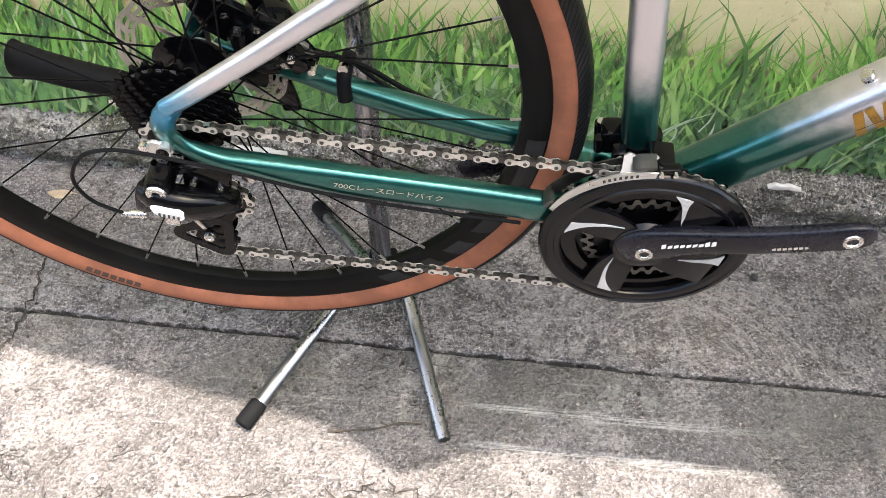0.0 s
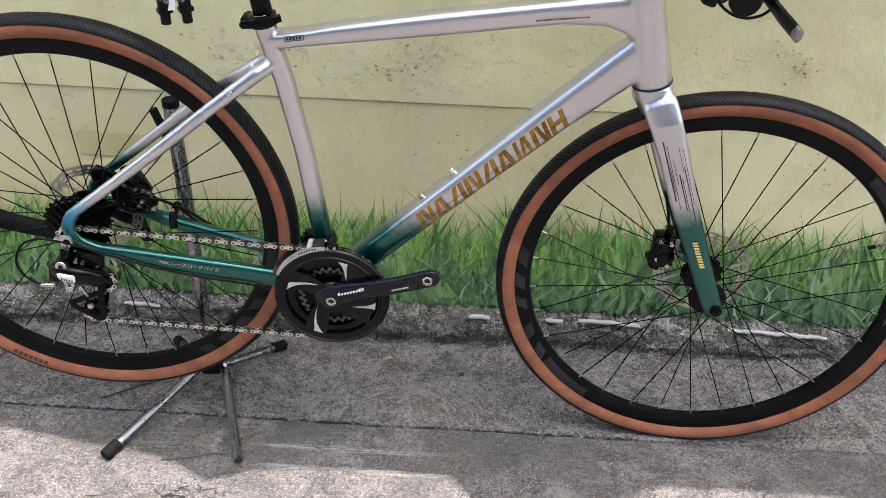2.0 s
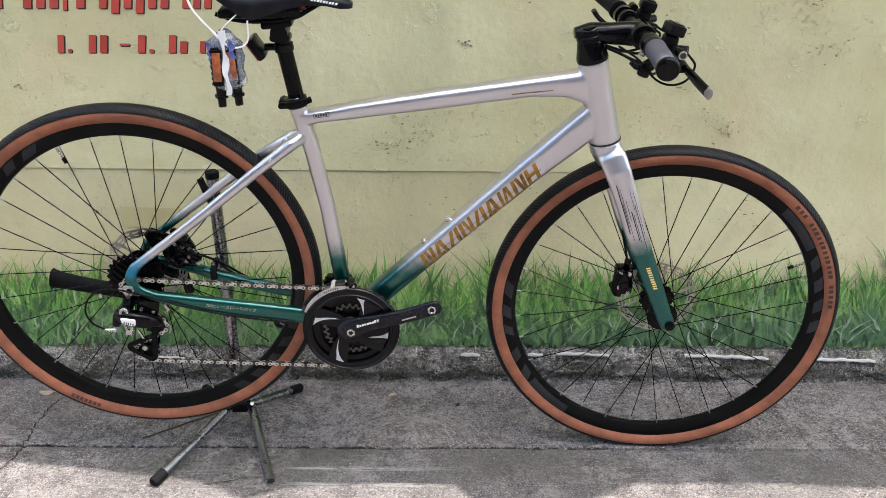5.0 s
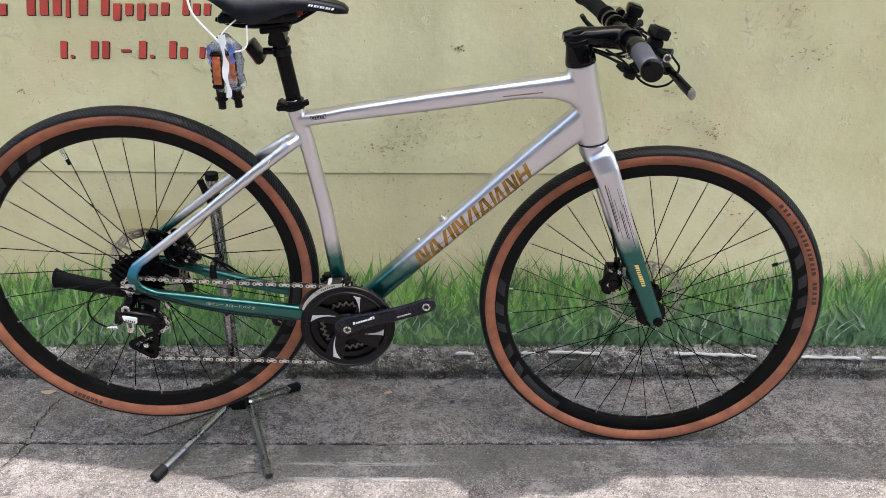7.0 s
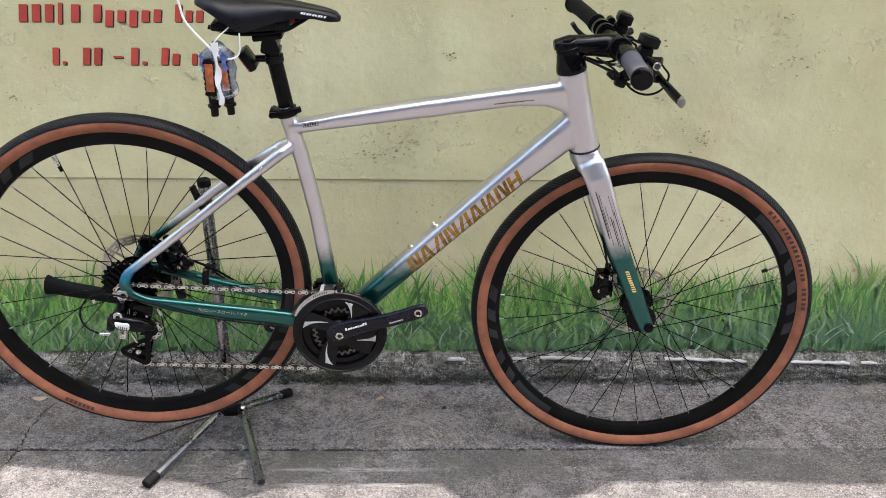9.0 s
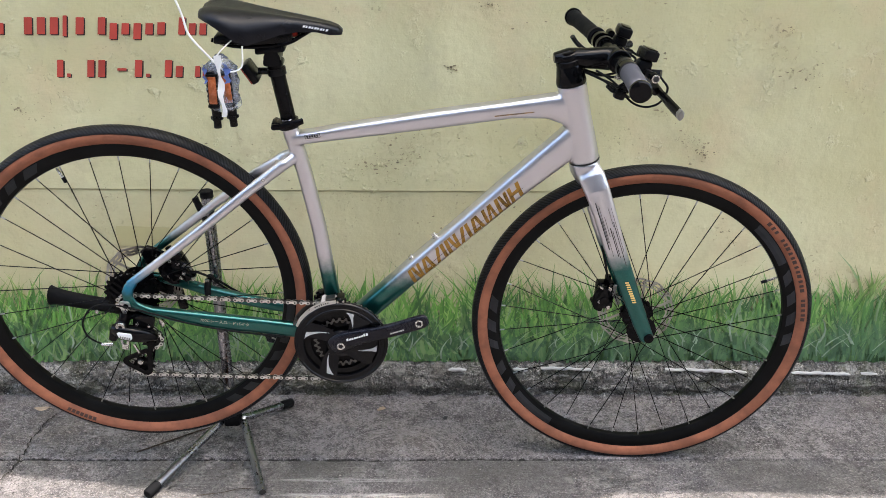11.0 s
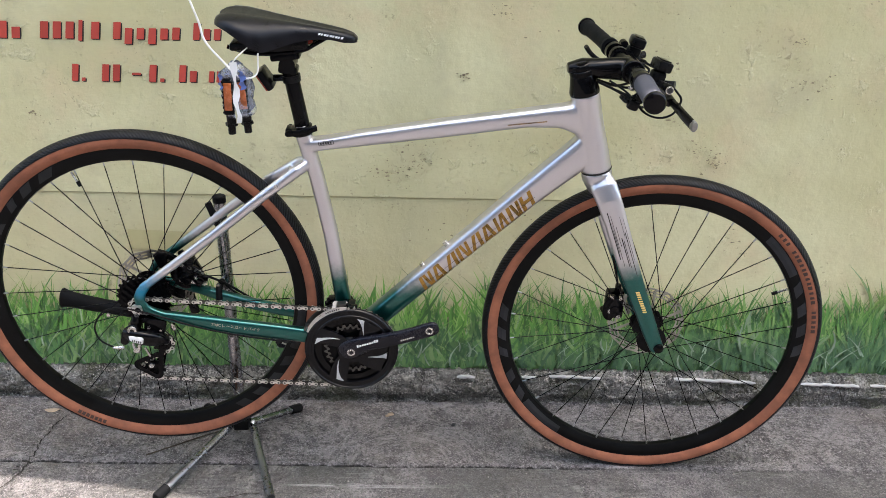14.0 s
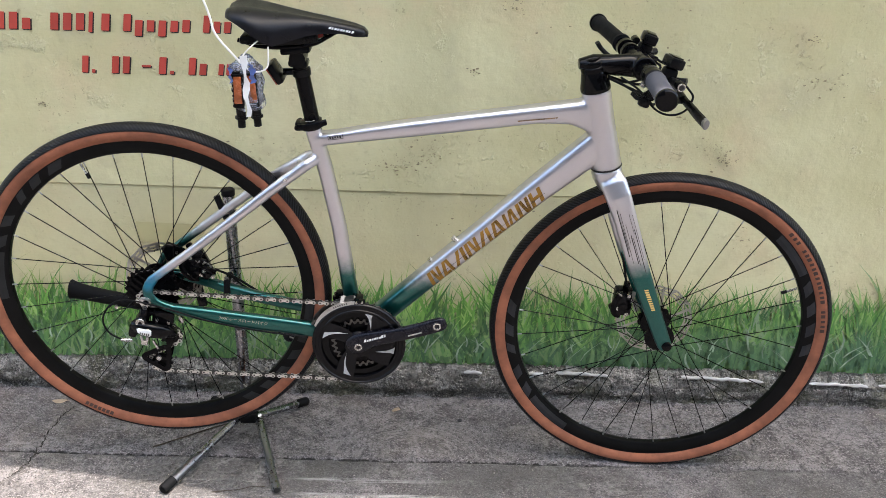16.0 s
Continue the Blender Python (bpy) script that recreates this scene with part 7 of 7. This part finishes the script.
# ---- loose pedals in a bag, hung below the saddle ----
def build_pedals():
    at = LEAN_AT @ pose(0.2365, -0.060, 0.870) @ Matrix.Diagonal((0.90, 0.90, 0.94, 1))
    root = thing("pedal_pair", "two new black pedals with orange reflectors wrapped in clear plastic", "pedals", at=at)
    for i, (dx, dy, rz) in enumerate(((-0.0150, -0.004, 3), (0.0095, 0.004, 5))):
        m = pose(dx, dy, 0, 0, 2 * (1 - 2 * i), rz)
        bm = bmesh.new()
        box(bm, (0, 0, 0.005), (0.021, 0.046, 0.070), (0, 0, 0), 0.004)
        sweep(bm, [(0, 0, -0.034), (0, 0, -0.050)], [0.010, 0.009], 14, ref=(1, 0, 0))
        sweep(bm, [(0, 0, -0.050), (0, 0, -0.0505), (0, 0, -0.056), (0, 0, -0.0565)], [0.009, 0.012, 0.012, 0.008], 6, ref=(1, 0, 0))
        sweep(bm, [(0, 0, -0.056), (0, 0, -0.072)], [0.0075, 0.0075], 14, ref=(1, 0, 0))
        p = part("pedal", bm, M_PLASTIC, root, "black pedal body and axle")
        p.matrix_basis = m
        bm = bmesh.new()
        for k in range(7):
            box(bm, (0, -0.0235, -0.024 + 0.0095 * k), (0.021, 0.003, 0.0035), (0, 0, 0))
        part("pedal_tread", bm, M_RUBBER, p)
        bm = bmesh.new()
        box(bm, (0.0, -0.0255, 0.006), (0.0145, 0.004, 0.050), (0, 0, 0), 0.001)
        part("pedal_reflector", bm, M_ORANGE, p, "orange reflector")
    rng = random.Random(3)
    bm = bmesh.new()
    rows, seg = 16, 26
    grid = []
    for j in range(rows + 1):
        t = j / rows
        z = -0.034 + 0.098 * t
        rr = 0.0285 * (1 - max(0, t - 0.78) * 3.6)
        grid.append([])
        for i in range(seg):
            a = 2 * math.pi * i / seg
            q = 1 + 0.30 * noise.noise((math.cos(a) * 2.6, math.sin(a) * 2.6, t * 5.5)) + 0.10 * rng.uniform(-1, 1)
            grid[-1].append(bm.verts.new((rr * q * math.cos(a), 0.92 * rr * q * math.sin(a), z)))
    for a, b in zip(grid, grid[1:]):
        for i in range(seg):
            bm.faces.new((a[i], a[(i + 1) % seg], b[(i + 1) % seg], b[i]))
    bag = part("plastic_bag", bm, M_BAG, root, "crumpled clear plastic wrap", 70)
    # a fold of the clear wrap, coloured white for its glint
    bm = bmesh.new()
    k = 9
    lo = [bm.verts.new((-0.001 + 0.003 * math.sin(i * 1.3), -0.0325 - 0.002 * math.cos(i * 2), -0.042 + 0.112 * i / k)) for i in range(k + 1)]
    hi = [bm.verts.new((0.008 + 0.003 * math.sin(i * 1.7), -0.0315 - 0.003 * math.sin(i * 1.1), -0.042 + 0.112 * i / k)) for i in range(k + 1)]
    for i in range(k):
        bm.faces.new((lo[i], hi[i], hi[i + 1], lo[i + 1]))
    part("bag_fold", bm, M_WHITE, root, "fold of the wrap, its white glint put into the colour")
    # opaque blue strips put in for the sheen on the plastic
    k = 7
    for x0, w in ((-0.026, 0.005), (0.012, 0.010)):
        bm = bmesh.new()
        lo = [bm.verts.new((x0 + 0.003 * math.sin(i * 2.3), -0.032 - 0.003 * math.cos(i * 2), 0.020 + 0.036 * i / k)) for i in range(k + 1)]
        hi = [bm.verts.new((x0 + w + 0.003 * math.sin(i * 1.7), -0.033 - 0.003 * math.sin(i * 1.1), 0.022 + 0.032 * i / k)) for i in range(k + 1)]
        for i in range(k):
            bm.faces.new((lo[i], hi[i], hi[i + 1], lo[i + 1]))
        part("bag_sheen", bm, M_BLUE_SHEEN, root, "blue strip put on as sheen of the wrap")
    return root


build_pedals()


def build_cord():
    bm = bmesh.new()
    top = LEAN_AT @ V((0.2260, -0.080, 0.928))
    w = lambda x, y, z: LEAN_AT @ V((x, y, z))
    sweep(bm, curve([w(0.2275, -0.070, 0.921), w(0.193, -0.065, 0.962), w(0.184, -0.062, 0.995), w(0.171, -0.060, 1.036), w(0.140, -0.05, 1.12), w(0.06, -0.02, 1.40), V((-0.05, 0.05, 3.0))], 8), 0.0019, 8, ref=(0.3, 0.9, 0.1))
    sweep(bm, curve([w(0.2275, -0.072, 0.921), w(0.243, -0.074, 0.940), w(0.262, -0.060, 0.955)], 5), (0.0035, 0.0012), 8)
    sweep(bm, curve([w(0.2275, -0.072, 0.921), w(0.250, -0.076, 0.905), w(0.274, -0.074, 0.912), w(0.277, -0.066, 0.945)], 6), (0.0022, 0.0014), 8)
    ob = new("cord", flush(bm, "cord", M_CORD))
    return tagged(ob, "thin white cord tying the pedals below the saddle", "cord")


build_cord()


# ---- litter on the pavement ----
def leaf(name, at, size, turn, material, label, curl=0.25):
    bm = bmesh.new()
    k = 8
    rows = []
    for i in range(k + 1):
        t = i / k
        w = size * 0.24 * math.sin(math.pi * min(1, t * 0.96 + 0.03)) ** 0.8
        x = size * (t - 0.5)
        z = 0.0022 + size * curl * (t - 0.5) ** 2
        rows.append([bm.verts.new((x, s * w, z + (0.12 * size * abs(s) * curl))) for s in (-1, -0.5, 0, 0.5, 1)])
    for a, b in zip(rows, rows[1:]):
        for j in range(4):
            bm.faces.new((a[j], a[j + 1], b[j + 1], b[j]))
    r = bmesh.ops.extrude_face_region(bm, geom=list(bm.faces))
    bmesh.ops.translate(bm, verts=[v for v in r["geom"] if isinstance(v, bmesh.types.BMVert)], vec=(0, 0, 0.0006))
    sweep(bm, [(size * 0.5, 0, 0.003 + size * curl * 0.25), (size * 0.62, 0.002, 0.003)], [0.0007, 0.0005], 6)
    ob = new(name, flush(bm, name, material))
    ob.matrix_world = pose(at[0], at[1], ground_height(at[0], at[1]) - 0.001, 0, 0, turn)
    return tagged(ob, label, "leaf", "leaves on the pavement")


# a small tan scrap, much like a cigarette butt, built from two boxes
bm = bmesh.new()
box(bm, (0, 0, 0.0030), (0.021, 0.0062, 0.0030), (0, 3, 0), 0.0006)
box(bm, (0.003, 0.0034, 0.0042), (0.014, 0.0022, 0.0036), (20, 4, 0), 0.0005)
chip = new("tan_scrap", flush(bm, "tan_scrap", M_CHIP))
chip.matrix_world = pose(0.473, 0.187, ground_height(0.473, 0.187) - 0.0005, 0, 0, 32)
tagged(chip, "pale tan scrap like a cigarette butt on the pavement", "wood chip")
leaf("fallen_leaf", (-0.347, 0.207), 0.036, 5, M_DRY, "dry brown leaf curled on the pavement", 0.4)
leaf("fallen_leaf", (0.3975, -0.218), 0.016, 60, M_YLEAF, "small yellow leaf on the sunlit pavement", 0.6)


def litter():
    bm = bmesh.new()
    bmesh.ops.create_icosphere(bm, subdivisions=2, radius=0.0058, matrix=pose(0.627, 0.142, 0.0045))
    for v in bm.verts:
        v.co += Vector((noise.noise(v.co * 300), noise.noise(v.co * 310 + V((3, 1, 2))), noise.noise(v.co * 290))) * 0.0012
    tagged(new("pebble", flush(bm, "pebble", M_INK)), "small black pebble on the pavement", "pebble")
    for name, pts, r, label in (("twig", ((-0.069, 0.026, 0.004), (-0.004, 0.068, 0.005), (0.040, 0.096, 0.006), (0.079, 0.121, 0.005)), 0.0018, "thin dark twig lying beside the stand"), ("twig", ((0.099, -0.130, 0.003), (0.154, -0.122, 0.004), (0.182, -0.112, 0.004), (0.208, -0.111, 0.003)), 0.0010, "hair-thin dark twig near the stand foot")):
        bm = bmesh.new()
        sweep(bm, curve(pts, 5), r, 6, ref=(0, 0, 1))
        tagged(new(name, flush(bm, name, M_TWIG)), label, "twig")
    bm = bmesh.new()
    lathe(bm, [(0.0032, 0.0), (0.0058, 0.0), (0.0058, 0.0014), (0.0032, 0.0014)], (0, 0, 0), 20, closed=True)
    ob = new("plastic_ring", flush(bm, "plastic_ring", M_WHITE))
    ob.matrix_world = pose(-0.1563, -0.2117, 0.003, 90, 0, 0)
    tagged(ob, "tiny white plastic ring on the pavement", "ring")
    # a folded scrap of shiny paper, its short end bent up
    bm = bmesh.new()
    plate(bm, [(-0.017, 0.0), (0.012, 0.0), (0.0165, 0.0055), (0.0155, 0.0062), (0.0112, 0.0012), (-0.017, 0.0012)], -0.0055, 0.0055)
    ob = new("paper_scrap", flush(bm, "paper_scrap", M_WHITE))
    ob.matrix_world = pose(-0.172, -0.2745, ground_height(-0.172, -0.2745) + 0.001, 0, 0, -6)
    tagged(ob, "small folded scrap of pale shiny paper on the sunlit pavement", "scrap")
    rng = random.Random(17)
    verts, faces = [], []
    for _ in range(900):
        x = rng.uniform(-0.8, 1.9)
        y = rng.choice((rng.uniform(-0.6, 0.2), 0.235 + SLOPE * x - abs(rng.gauss(0, 0.012)))) 
        s = rng.uniform(0.0008, 0.0028)
        z = ground_height(x, y) + s * 0.4
        b = len(verts)
        a0 = rng.random() * 6
        verts.extend((x + s * rng.uniform(0.7, 1.2) * math.cos(a0 + i * 1.571), y + s * rng.uniform(0.7, 1.2) * math.sin(a0 + i * 1.571), z) for i in range(4))
        verts.extend(((x, y, z + s * 0.7), (x, y, z - s)))
        for i in range(4):
            faces.append((b + i, b + (i + 1) % 4, b + 4))
            faces.append((b + (i + 1) % 4, b + i, b + 5))
    me = bpy.data.meshes.new("grit")
    me.from_pydata(verts, [], faces)
    me.materials.append(M_GRIT)
    tagged(new("grit", me), "scattered grit and crumbs on the pavement", "grit", kind="stuff")


M_GRIT = worn("grit", (0.26, 0.24, 0.21), 0.9, vary=0.5, scale=30, bump=0.1)
litter()
